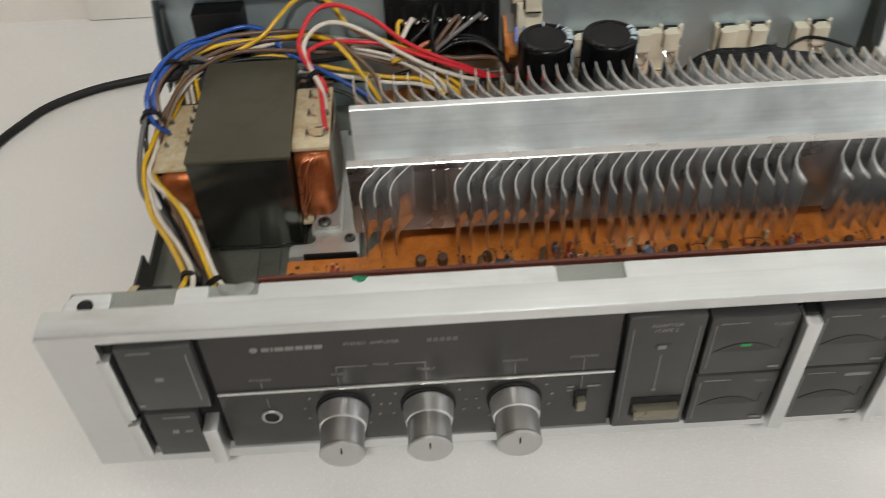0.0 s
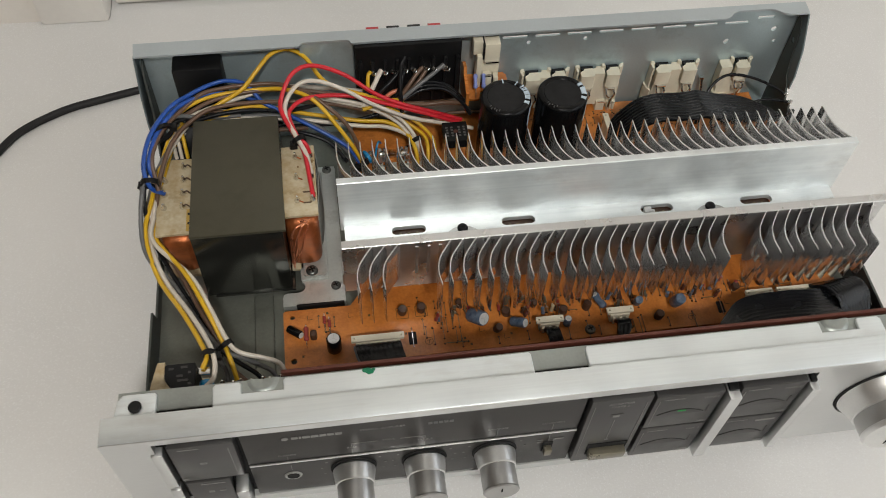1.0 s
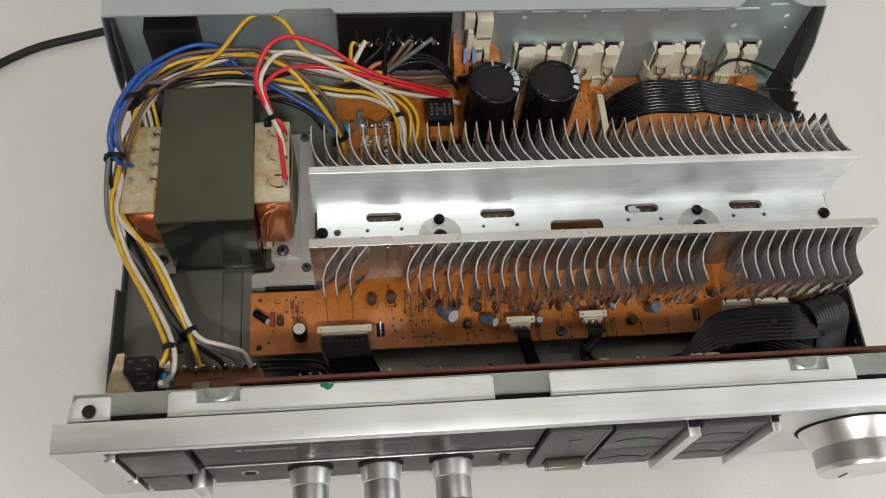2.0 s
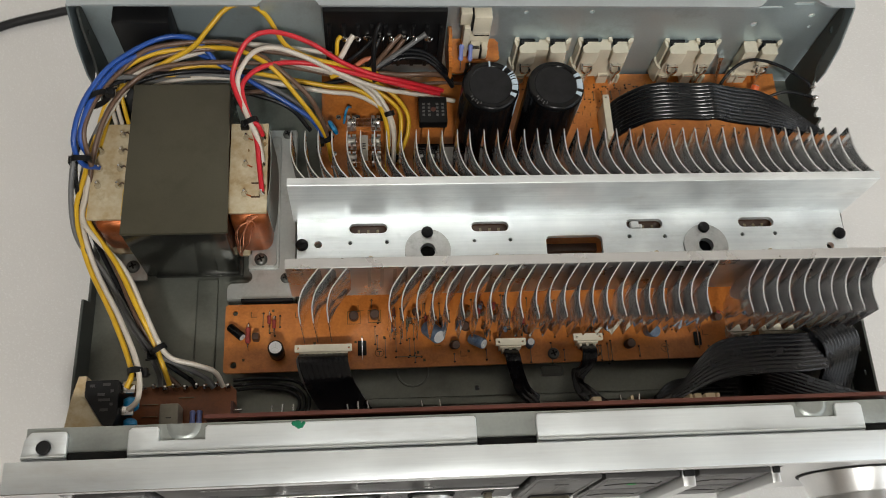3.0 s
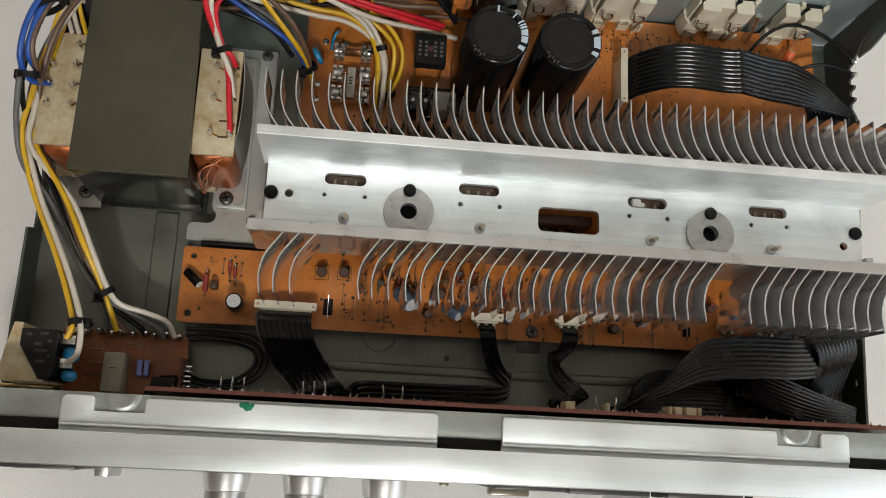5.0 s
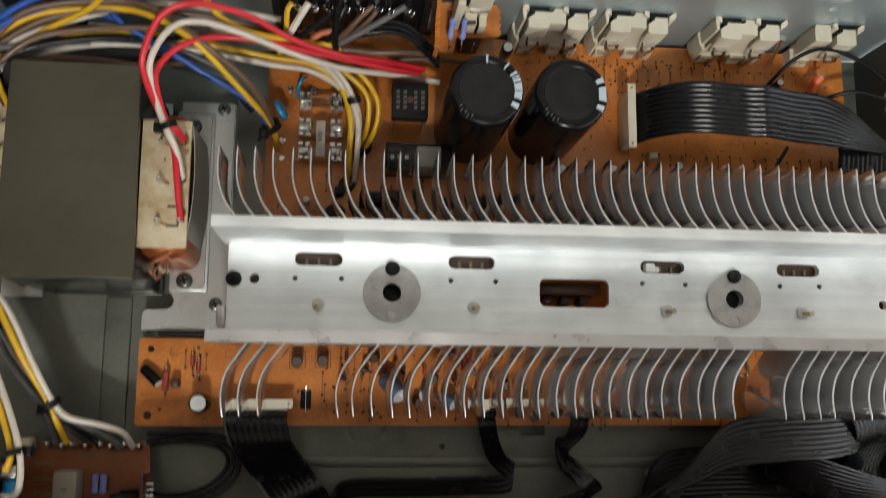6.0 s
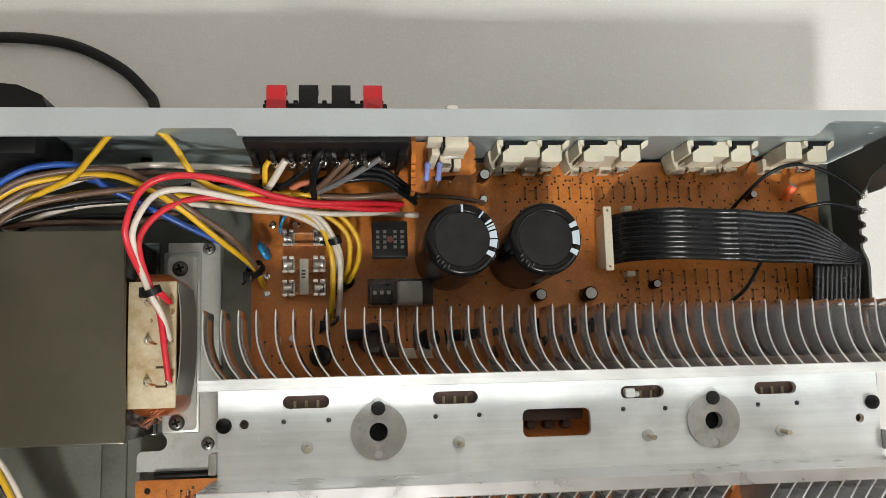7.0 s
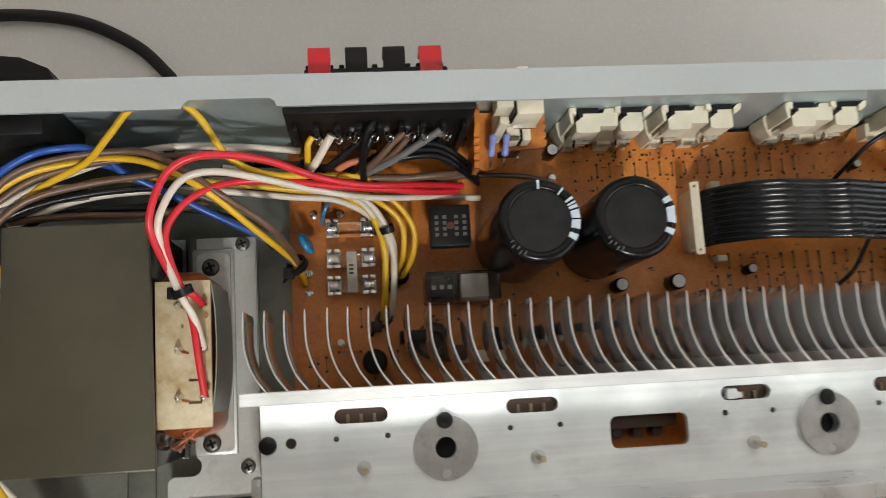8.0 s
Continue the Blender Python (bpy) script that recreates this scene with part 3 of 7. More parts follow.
    for x, z0, z1 in ((-0.1279, 0.0450, 0.0510), (-0.1285, 0.0575, 0.0615), (-0.0990, 0.0655, 0.0684), (-0.0652, 0.0655, 0.0684), (-0.0990, 0.0572, 0.0625), (-0.0652, 0.0572, 0.0625), (-0.0310, 0.0572, 0.0645), (-0.0045, 0.0450, 0.0645)):
        bar(fascia, x - 0.00016, x + 0.00016, z0, z1, y)
    bar(fascia, -0.0100, -0.0075, 0.0462, 0.0471, y), bar(fascia, -0.0020, 0.0030, 0.0462, 0.0471, y), bar(fascia, -0.0100, -0.0078, 0.0440, 0.0449, y)

    # small knobs and their dotted scales
    for x in (-0.0990, -0.0652, -0.0309):
        z = 0.0415
        for k in range(11):
            a = radians(-50 + 28 * k)
            dx, dz = 0.0152 * math.cos(a), 0.0142 * math.sin(a)
            bar(fascia, x + dx - 0.0005, x + dx + 0.0005, z + dz - 0.0005, z + dz + 0.0005, y)
        knob = part("knob", turned(bmesh.new(), (x, 0.0005, z), (0, -1, 0), [(0.0086, 0), (0.0086, 0.0200), (0.0082, 0.0208), (0.0070, 0.0210), (0, 0.0210)], 40), KNOB, amp, "brushed metal rotary knob")
        part("skirt", turned(bmesh.new(), (x, 0.0004, z), (0, -1, 0), [(0.0110, 0), (0.0110, 0.0006), (0.0106, 0.0010), (0.0098, 0.0010), (0.0092, 0.0004)], 36), GAP, knob)
        part("collar", turned(bmesh.new(), (x, -0.0014, z), (0, -1, 0), [(0.0101, 0), (0.0100, 0.0014), (0.0096, 0.0045), (0.0092, 0.0072), (0.0087, 0.0076)], 40), KNOBTOP, knob)
        part("end_rim", turned(bmesh.new(), (x, -0.0196, z), (0, -1, 0), [(0.0087, 0), (0.0088, 0.0008), (0.0082, 0.0014), (0, 0.0014)], 40), KNOB, knob)
        part("pointer", box(bmesh.new(), x - 0.0003, x + 0.0003, -0.0213, -0.0210, z + 0.0010, z + 0.0045), GAP, knob)
    vx, vz = 0.1628, 0.0604
    knob = part("volume_knob", turned(bmesh.new(), (vx, 0.0, vz), (0, -1, 0), [(0.0192, 0), (0.0192, 0.0198), (0.0186, 0.0212), (0, 0.0212)], 56), KNOB, amp, "large brushed metal volume knob")
    # thin black disc that paints the shadow round the knob's base
    part("shadow_ring", turned(bmesh.new(), (vx, -0.0001, vz), (0, -1, 0), [(0.0250, 0), (0.0249, 0.0005)], 56), GAP, knob)
    part("collar", turned(bmesh.new(), (vx, -0.0009, vz), (0, -1, 0), [(0.0236, 0), (0.0234, 0.0008), (0.0219, 0.0034), (0.0208, 0.0064), (0.0200, 0.0094), (0.0193, 0.0098)], 56), KNOBTOP, knob)
    part("end_rim", turned(bmesh.new(), (vx, -0.0190, vz), (0, -1, 0), [(0.0193, 0), (0.0194, 0.0008), (0.0184, 0.0026), (0, 0.0026)], 56), KNOBTOP, knob)
    part("pointer", box(bmesh.new(), vx - 0.0048, vx - 0.0042, -0.0219, -0.0216, vz - 0.0125, vz - 0.0040), GAP, knob)

    jack = part("headphone_jack", turned(bmesh.new(), (-0.1279, 0.0006, 0.0387), (0, -1, 0), [(0.0042, 0), (0.0042, 0.0003), (0.0038, 0.0007), (0.0031, 0.0006), (0.0029, 0.0)], 24), WASHER, amp, "headphone socket with metal ring")
    part("socket_hole", turned(bmesh.new(), (-0.1279, 0.0004, 0.0387), (0, -1, 0), [(0.0029, 0), (0.0029, 0.0006)], 20), GAP, jack)
    lever = part("loudness_switch", box(bmesh.new(), -0.0062, -0.0024, -0.0030, 0.0004, 0.0340, 0.0405, 0.0006), AMBER, amp, "small bronze slide switch")
    part("slot", box(bmesh.new(), -0.0068, -0.0018, 0.0002, 0.0005, 0.0330, 0.0440), GAP, lever)

    # left-hand switches
    power = part("power_button", box(bmesh.new(), -0.1770, -0.1490, -0.0016, 0.0036, 0.0508, 0.0886, 0.0006), BUTTON, amp, "square charcoal power button")
    bar(power, -0.1728, -0.1640, 0.0858, 0.0862, -0.0016), bar(power, -0.1520, -0.1516, 0.0560, 0.0840, -0.0016), bar(power, -0.1660, -0.1630, 0.0690, 0.0710, -0.0016), bar(power, -0.1762, -0.1738, 0.0535, 0.0545, -0.0016)
    speaker = part("speaker_button", box(bmesh.new(), -0.1765, -0.1565, -0.0016, 0.0036, 0.0190, 0.0480, 0.0006), BUTTON, amp, "charcoal speaker selector button")
    bar(speaker, -0.1700, -0.1590, 0.0450, 0.0455, -0.0016), bar(speaker, -0.1680, -0.1655, 0.0345, 0.0365, -0.0016), bar(speaker, -0.1630, -0.1600, 0.0350, 0.0360, -0.0016)
    for x0, x1, z0, z1 in ((-0.1850, -0.1800, 0.0440, 0.0812), (-0.1850, -0.1800, 0.0170, 0.0402), (-0.1548, -0.1488, 0.0165, 0.0400)):
        part("switch_bar", box(bmesh.new(), x0, x1, -0.0012 if x0 < -0.18 else -0.0055, 0.0036, z0, z1, 0.0005), PANELFACE, amp, "silver switch bar")

    # slide selector and the four source buttons
    tape = part("tape_selector", box(bmesh.new(), 0.0098, 0.0385, -0.0018, 0.0036, 0.0196, 0.0888, 0.0007), BUTTON, amp, "tall charcoal tape selector")
    written("ADAPTOR", 0.0026, (0.0242, -0.0018, 0.0842), PRINT, tape)
    written("/TAPE 2", 0.0026, (0.0242, -0.0018, 0.0812), PRINT, tape)
    bar(tape, 0.0212, 0.0270, 0.0703, 0.0735, -0.0018, FASCIA), bar(tape, 0.0222, 0.0252, 0.0709, 0.0729, -0.0021), bar(tape, 0.0238, 0.0242, 0.0455, 0.0670, -0.0018), bar(tape, 0.0232, 0.0248, 0.0440, 0.0455, -0.0018)
    bar(tape, 0.0118, 0.0121, 0.0260, 0.0830, -0.0018), bar(tape, 0.0362, 0.0365, 0.0260, 0.0830, -0.0018)
    part("slide_tab", box(bmesh.new(), 0.0165, 0.0350, -0.0062, -0.0010, 0.0292, 0.0358, 0.0008), AMBER, tape, "bronze slide tab")
    part("slide_recess", box(bmesh.new(), 0.0158, 0.0358, -0.0022, -0.0016, 0.0280, 0.0400), GAP, tape)
    for x0, x1, z0, z1, word in ((0.0402, 0.0727, 0.0532, 0.0866, "TUNER"), (0.0402, 0.0727, 0.0190, 0.0518, "TAPE 1"), (0.0808, 0.1125, 0.0540, 0.0872, "PHONO"), (0.0808, 0.1125, 0.0190, 0.0526, "AUX")):
        button = part("source_button", box(bmesh.new(), x0, x1, -0.0022, 0.0036, z0, z1, 0.0007), BUTTON, amp, "charcoal push button with curved thumb recess")
        if word != "AUX":
            written(word, 0.0024, (x1 - 0.0055, -0.0022, z1 - 0.0050), PRINT, button)
        else:
            bar(button, x1 - 0.0130, x1 - 0.0030, z1 - 0.0058, z1 - 0.0040, -0.0022)
        bar(button, x0 + 0.0020, x0 + 0.0023, z0 + 0.004, z1 - 0.004, -0.0022), bar(button, x1 - 0.0060, x1 - 0.0018, z0 + 0.0024, z0 + 0.0036, -0.0022), bar(button, x0 + 0.0035, x0 + 0.0140, z1 - 0.0033, z1 - 0.0030, -0.0022)
        cx, cz, n = (x0 + x1) / 2 - 0.001, (z0 + z1) / 2 - 0.001, 12
        lens = [(cx + 0.0115 * (2 * k / n - 1), cz - 0.0016 + 0.0046 * (1 - (2 * k / n - 1) ** 2)) for k in range(n + 1)] + [(cx + 0.0115 * (1 - 2 * k / n), cz - 0.0017 - 0.0002 * (1 - (1 - 2 * k / n) ** 2)) for k in range(1, n)]
        part("thumb_recess", plate(bmesh.new(), lens, [], -0.0025, -0.0021, FRONTAL), FASCIA, button)
        bar(button, cx + 0.0125, cx + 0.0131, cz - 0.0020, cz + 0.0040, -0.0022, FASCIA)
        if word == "TUNER":
            part("indicator", box(bmesh.new(), cx - 0.0020, cx + 0.0020, -0.0027, -0.0024, cz + 0.0012, cz + 0.0025), glow("green_indicator", (0.01, 0.26, 0.05), 0.2), button, "lit green indicator")
    for x0, x1 in ((0.0738, 0.0796), (0.1132, 0.1172)):
        part("switch_bar", box(bmesh.new(), x0, x1, -0.0062, 0.0036, 0.0180, 0.0852, 0.0005), PANELFACE, amp, "silver switch bar")
        part("bar_stop", box(bmesh.new(), x0 + 0.0006, x1 - 0.0006, -0.0022, 0.0036, 0.0854, 0.0872, 0.0003), BLACK, amp)


front()


def rear():
    holes = [rounded(0.0118 + 0.0201 * k, 0.0275 + 0.0201 * k, 0.0836, 0.0855, 0.0009, 2) for k in range(8)]
    holes += [rounded(0.1730, 0.1844, 0.0866, 0.0885, 0.0009, 2), rounded(0.1515, 0.1655, 0.0935, 0.0950, 0.0007, 2)]
    holes += [circle(0.0285, 0.0795, 0.0014, 10), circle(0.0640, 0.0800, 0.0014, 10), circle(0.1577, 0.0695, 0.0020, 10), circle(0.1871, 0.0774, 0.0018, 10), circle(0.1905, 0.0673, 0.0012, 10)]
    panel = part("rear_panel", plate(bmesh.new(), [(-0.2035, 0.0125), (0.2012, 0.0125), (0.2012, 0.0949), (-0.2035, 0.0949)], holes, 0.2424, 0.2436, FRONTAL), REARSTEEL, amp, "blue-grey steel rear panel with vent slots")
    rim = [(-0.2035, 0.2440), (0.2012, 0.2440), (0.2005, 0.2338), (0.1880, 0.2338), (0.1845, 0.2350), (0.1800, 0.2385), (0.1770, 0.2394), (0.1570, 0.2394), (0.1540, 0.2384), (0.1500, 0.2345), (0.1475, 0.2333), (-0.0800, 0.2333), (-0.0808, 0.2352), (-0.0822, 0.2362), (-0.1078, 0.2362), (-0.1092, 0.2352), (-0.1105, 0.2333), (-0.2028, 0.2333)]
    part("rim", plate(bmesh.new(), rim, [], 0.0951, 0.0965), RIMSTEEL, panel, "pale grey top rim")
    for x in (-0.2034, 0.2002):
        part("side_return", plate(bmesh.new(), [(0.2423, 0.0450), (0.2423, 0.0950), (0.2338, 0.0950), (0.2240, 0.0740), (0.2200, 0.0560), (0.2200, 0.0450)], [], x, x + 0.0009, SIDE), EARSTEEL, panel)
    part("cover_tab", plate(bmesh.new(), rounded(-0.1100, -0.0795, 0.0640, 0.0948, 0.003), [], 0.2364, 0.2374, FRONTAL), REARSTEEL, panel)
    part("rear_post", rod(bmesh.new(), (0.0029, 0.2437, 0.0835), (0.0029, 0.2485, 0.0835), 0.0030, 12), CHROME, panel)
    # speaker terminals
    block = part("speaker_terminal", box(bmesh.new(), -0.0785, -0.0150, 0.2310, 0.2422, 0.0470, 0.0945, 0.001), BLACK, amp, "black speaker terminal block with red and black levers")
    for k in range(9):
        part("block_rib", box(bmesh.new(), -0.0765 + 0.0072 * k, -0.0745 + 0.0072 * k, 0.2284, 0.2309, 0.0500, 0.0850, 0.0004), BLACK, block)
    part("terminal_base", box(bmesh.new(), -0.0715, -0.0232, 0.2442, 0.2486, 0.0560, 0.0890, 0.001), BLACK, block)
    for k in range(13):
        part("base_rib", box(bmesh.new(), -0.0709 + 0.0037 * k, -0.0690 + 0.0037 * k, 0.2487, 0.2500, 0.0570, 0.0880, 0.0004), BLACK, block)
    for x, colour in ((-0.0663, REDPLASTIC), (-0.0539, BLACK), (-0.0412, BLACK), (-0.0288, REDPLASTIC)):
        lever = plate(bmesh.new(), [(0.2446, 0.0862), (0.2528, 0.0858), (0.2546, 0.0838), (0.2550, 0.0780), (0.2562, 0.0779), (0.2571, 0.0840), (0.2562, 0.0874), (0.2536, 0.0892), (0.2446, 0.0893)], [], x - 0.0037, x + 0.0037, SIDE)
        part("terminal_lever", lever, colour, block, "red spring lever" if colour is REDPLASTIC else "black spring lever")
    rng = random.Random(21)
    for x in (-0.0686, -0.0618, -0.0564, -0.0497, -0.0444, -0.0370, -0.0326, -0.0245):
        z, s = 0.0770 + rng.uniform(-0.001, 0.001), rng.uniform(0.85, 1.25)
        lug = box(bmesh.new(), x - 0.0011, x + 0.0011, 0.2278, 0.2310, z - 0.0003, z + 0.0003, 0.0002)
        turned(lug, (x + rng.uniform(-0.0006, 0.0006), 0.2284, z), (rng.uniform(-0.4, 0.4), -0.5, 0.8), [(0.0011 * s, -0.0012), (0.0017 * s, -0.0004), (0.0016 * s, 0.0006), (0.0010 * s, 0.0014), (0.0003, 0.0026 * s), (0, 0.0027 * s)], 9)
        tube(lug, [(x + 0.0012, 0.2290, z), (x + 0.0020, 0.2272, z + 0.0014), (x + 0.0012, 0.2256, z + 0.0006), (x - 0.0002, 0.2268, z - 0.0006)], 0.0004, 5, 3)
        part("solder_lug", lug, CHROME, block)
    # mains inlet: housing outside, body inside
    inlet = part("mains_inlet", box(bmesh.new(), -0.1835, -0.1555, 0.2290, 0.2422, 0.0420, 0.0875, 0.001), BLACK, amp, "black plastic mains cable inlet")
    shape = [(-0.1870, 0.2442), (-0.1480, 0.2442), (-0.1485, 0.2462), (-0.1545, 0.2490), (-0.1570, 0.2545), (-0.1660, 0.2585), (-0.1730, 0.2592), (-0.1865, 0.2560)]
    part("outer_housing", plate(bmesh.new(), shape, [], 0.0420, 0.0790), BLACK, inlet)


rear()


# ---- heat sink ----
def heat_sink():
    sink = thing("heat_sink", (0.05, 0.12, 0.044), "long finned aluminium channel heat sink", "heat sink")
    slots = [rounded(x, x + 0.0193, 0.1300, 0.1354, 0.0026) for x in (-0.0672, -0.0045, 0.0771, 0.1375)]
    holes = slots + [rounded(0.0337, 0.0632, 0.1150, 0.1268, 0.0027), circle(-0.0276, 0.1195, 0.0040), circle(0.1175, 0.1197, 0.0040)]
    holes += [circle(x, y, 0.0011, 8) for x, y in ((-0.0668, 0.1248), (-0.0482, 0.1250), (-0.0034, 0.1250), (0.0152, 0.1251), (0.0779, 0.1256), (0.0966, 0.1254), (0.1386, 0.1257), (0.1565, 0.1259))]
    holes += [circle(-0.0829, 0.1242, 0.0020, 12), circle(0.1852, 0.1184, 0.0020, 12)]
    channel = part("channel", plate(bmesh.new(), [(-0.0935, 0.1016), (0.1945, 0.1016), (0.1945, 0.1386), (-0.0935, 0.1386)], holes, 0.0440, 0.0470), ALU, sink)
    profile_f = [(0.0978, 0.0440), (0.1017, 0.0440), (0.1017, 0.0847), (0.1014, 0.0850), (0.0970, 0.0850), (0.0967, 0.0847), (0.0967, 0.0822), (0.0978, 0.0818)]
    profile_b = [(0.1420, 0.0440), (0.1420, 0.0818), (0.1428, 0.0822), (0.1428, 0.0847), (0.1425, 0.0850), (0.1388, 0.0850), (0.1385, 0.0847), (0.1385, 0.0440)]
    part("wall", plate(bmesh.new(), profile_f, [], -0.0957, 0.1962, SIDE), POLISHED, channel)
    part("wall", plate(bmesh.new(), profile_b, [], -0.0955, 0.1972, SIDE), ALU, channel)
    for x0, x1 in ((-0.0968, -0.0937), (0.1947, 0.1985)):
        part("end_tab", box(bmesh.new(), x0, x1, 0.1045, 0.1130, 0.0400, 0.0500, 0.0005), WASHER, channel)
    # bolted discs, studs and screws
    for x in (-0.0276, 0.1175):
        disc = part("disc", plate(bmesh.new(), circle(x, 0.1195, 0.0117, 40), [circle(x, 0.1195, 0.0039, 20), circle(x, 0.1103, 0.0018, 12)], 0.0471, 0.0485), WASHER, sink, "grey steel mounting disc")
        screw(disc, x, 0.1293, 0.0486, 0.0030, BLACK)
        part("pale_plug", turned(bmesh.new(), (x, 0.1103, 0.0470), (0, 0, 1), [(0.0017, 0), (0.0017, 0.0012), (0, 0.0013)], 12), PALETOP, disc)
    for x in (-0.0572, 0.0060, 0.0881, 0.1482):
        stud = part("stud", rod(bmesh.new(), (x, 0.1142, 0.0470), (x + 0.0006, 0.1136, 0.0540), 0.0012, 10), STUD, sink, "small brassy stud with pale washer")
        part("washer", turned(bmesh.new(), (x, 0.1142, 0.0471), (0, 0, 1), [(0.0026, 0), (0.0026, 0.0006), (0.0014, 0.0012)], 14), PALETOP, stud)
    for x, y in ((-0.0668, 0.1248), (-0.0482, 0.1250), (-0.0034, 0.1250), (0.0152, 0.1251), (0.0779, 0.1256), (0.0966, 0.1254), (0.1386, 0.1257), (0.1565, 0.1259)):
        # dark pegs added inside the small holes so that these look dark
        part("pin", turned(bmesh.new(), (x, y, 0.0430), (0, 0, 1), [(0.0010, 0), (0.0010, 0.0030), (0.0007, 0.0035), (0, 0.0036)], 8), DARKSTEEL, sink)
    screw(sink, -0.0910, 0.1240, 0.0471, 0.0032, BLACK)
    screw(sink, 0.1915, 0.1252, 0.0471, 0.0032, BLACK)
    for x, y in ((-0.0745, 0.1187), (-0.009, 0.1215), (0.069, 0.1185), (0.1665, 0.119)):
        ring = [(x + 0.0026 * math.cos(a), y + 0.0026 * math.sin(a), 0.04695) for a in (2 * math.pi * k / 16 for k in range(17))]
        part("punch_mark", tube(bmesh.new(), ring, 0.00014, 5, 1), ALU, sink)
    # power transistors under the slots, with their legs
    for x in (-0.0576, 0.0052, 0.0868, 0.1470):
        body = part("power_transistor", box(bmesh.new(), x - 0.0100, x + 0.0100, 0.1265, 0.1375, 0.0385, 0.0432, 0.0005), BROWNPART, sink, "brown moulded power transistor")
        for dx in (-0.0048, 0.0, 0.0048):
            part("leg", box(bmesh.new(), x + dx - 0.0006, x + dx + 0.0006, 0.1290, 0.1332, 0.0431, 0.0441, 0.0002), DULLWIRE, body)
    for x in (-0.0276, 0.1175):
        part("boss", rod(bmesh.new(), (x, 0.1195, 0.0300), (x, 0.1195, 0.0436), 0.0075, 18), GAP, sink)
    resin = box(bmesh.new(), 0.0792, 0.0838, 0.1303, 0.1345, 0.0432, 0.0474, 0.0010)
    box(resin, 0.0832, 0.0858, 0.1306, 0.1330, 0.0432, 0.0466, 0.0008)
    part("resin_block", resin, PALETOP, sink, "whitish resin component in the slot")
    for k in range(3):
        part("driver_transistor", turned(bmesh.new(), (0.0405 + 0.0080 * k, 0.1190, 0.0245), (0, 0.1, 1), [(0.0022, 0), (0.0023, 0.0010), (0.0023, 0.0070), (0.0019, 0.0076)], 12), BROWNPART, sink)
    part("driver_block", box(bmesh.new(), 0.0345, 0.0625, 0.1215, 0.1262, 0.0245, 0.0380, 0.0006), BROWNPART, sink)
    for x in (-0.0575, -0.0515, -0.0455):
        part("slit", box(bmesh.new(), x - 0.0008, x + 0.0008, 0.0975, 0.0978, 0.0560, 0.0800), WASHER, sink)

    def fin_mesh(plan, name, low):
        """A curved fin with rounded top, bottom and outer edges."""
        bm, t = bmesh.new(), 0.00034
        line = spline([(u, v, 0) for u, v in plan], 4)
        sides = []
        for k, p in enumerate(line):
            way = (line[min(k + 1, len(line) - 1)] - line[max(k - 1, 0)]).normalized()
            n = Vector((-way.y, way.x, 0)) * (t if k < len(line) - 1 else t * 0.4)
            drop = 0.0006 if k == len(line) - 1 else 0.0
            sides.append([bm.verts.new((q.x, q.y, z)) for q, z in ((p + n, low + 0.0004 + drop), (p + n, 0.0843 - drop), (p + n * 0.4, 0.0848 - drop), (p - n * 0.4, 0.0848 - drop), (p - n, 0.0843 - drop), (p - n, low + 0.0004 + drop), (p, low + drop))])
        for a, b in zip(sides, sides[1:]):
            for k in range(7):
                bm.faces.new((a[k], a[(k + 1) % 7], b[(k + 1) % 7], b[k])).material_index = 1 if k in (1, 2, 3) else 0
        bm.faces.new(sides[0])
        bm.faces.new(sides[-1])
        me = finish(name, bm, FIN)
        me.materials.append(FINEDGE)
        return me

    back = fin_mesh([(0, 0.1420), (-0.0046, 0.1482), (-0.0072, 0.1556), (-0.0078, 0.1622), (-0.0077, 0.1688)], "fin", 0.0600)
    fore = fin_mesh([(0, 0.0980), (-0.0045, 0.0920), (-0.0082, 0.0860), (-0.0097, 0.0785), (-0.0089, 0.0708)], "fin", 0.0530)
    rng = random.Random(4)
    for k in range(43):
        fin = part("fin", back, FIN, sink)
        fin.matrix_basis = Matrix.Translation((-0.0865 + 0.00672 * k, 0, 0)) @ Matrix.Translation((0, 0.142, 0.0757)) @ pose(0, 0, 0, 0, rng.uniform(-1.2, 1.2), rng.uniform(-1.2, 1.2)) @ Matrix.Translation((0, -0.142, -0.0757))
    for k in range(41):
        x = -0.0800 + 0.00672 * k
        if -0.062 < x < -0.043 or 0.1085 < x < 0.1245:
            continue
        fin = part("fin", fore, FIN, sink)
        fin.matrix_basis = Matrix.Translation((x, 0, 0)) @ Matrix.Translation((0, 0.098, 0.0757)) @ pose(0, 0, 0, 0, rng.uniform(-1.2, 1.2), rng.uniform(-1.5, 1.5)) @ Matrix.Translation((0, -0.098, -0.0757))
    return sink


heat_sink()


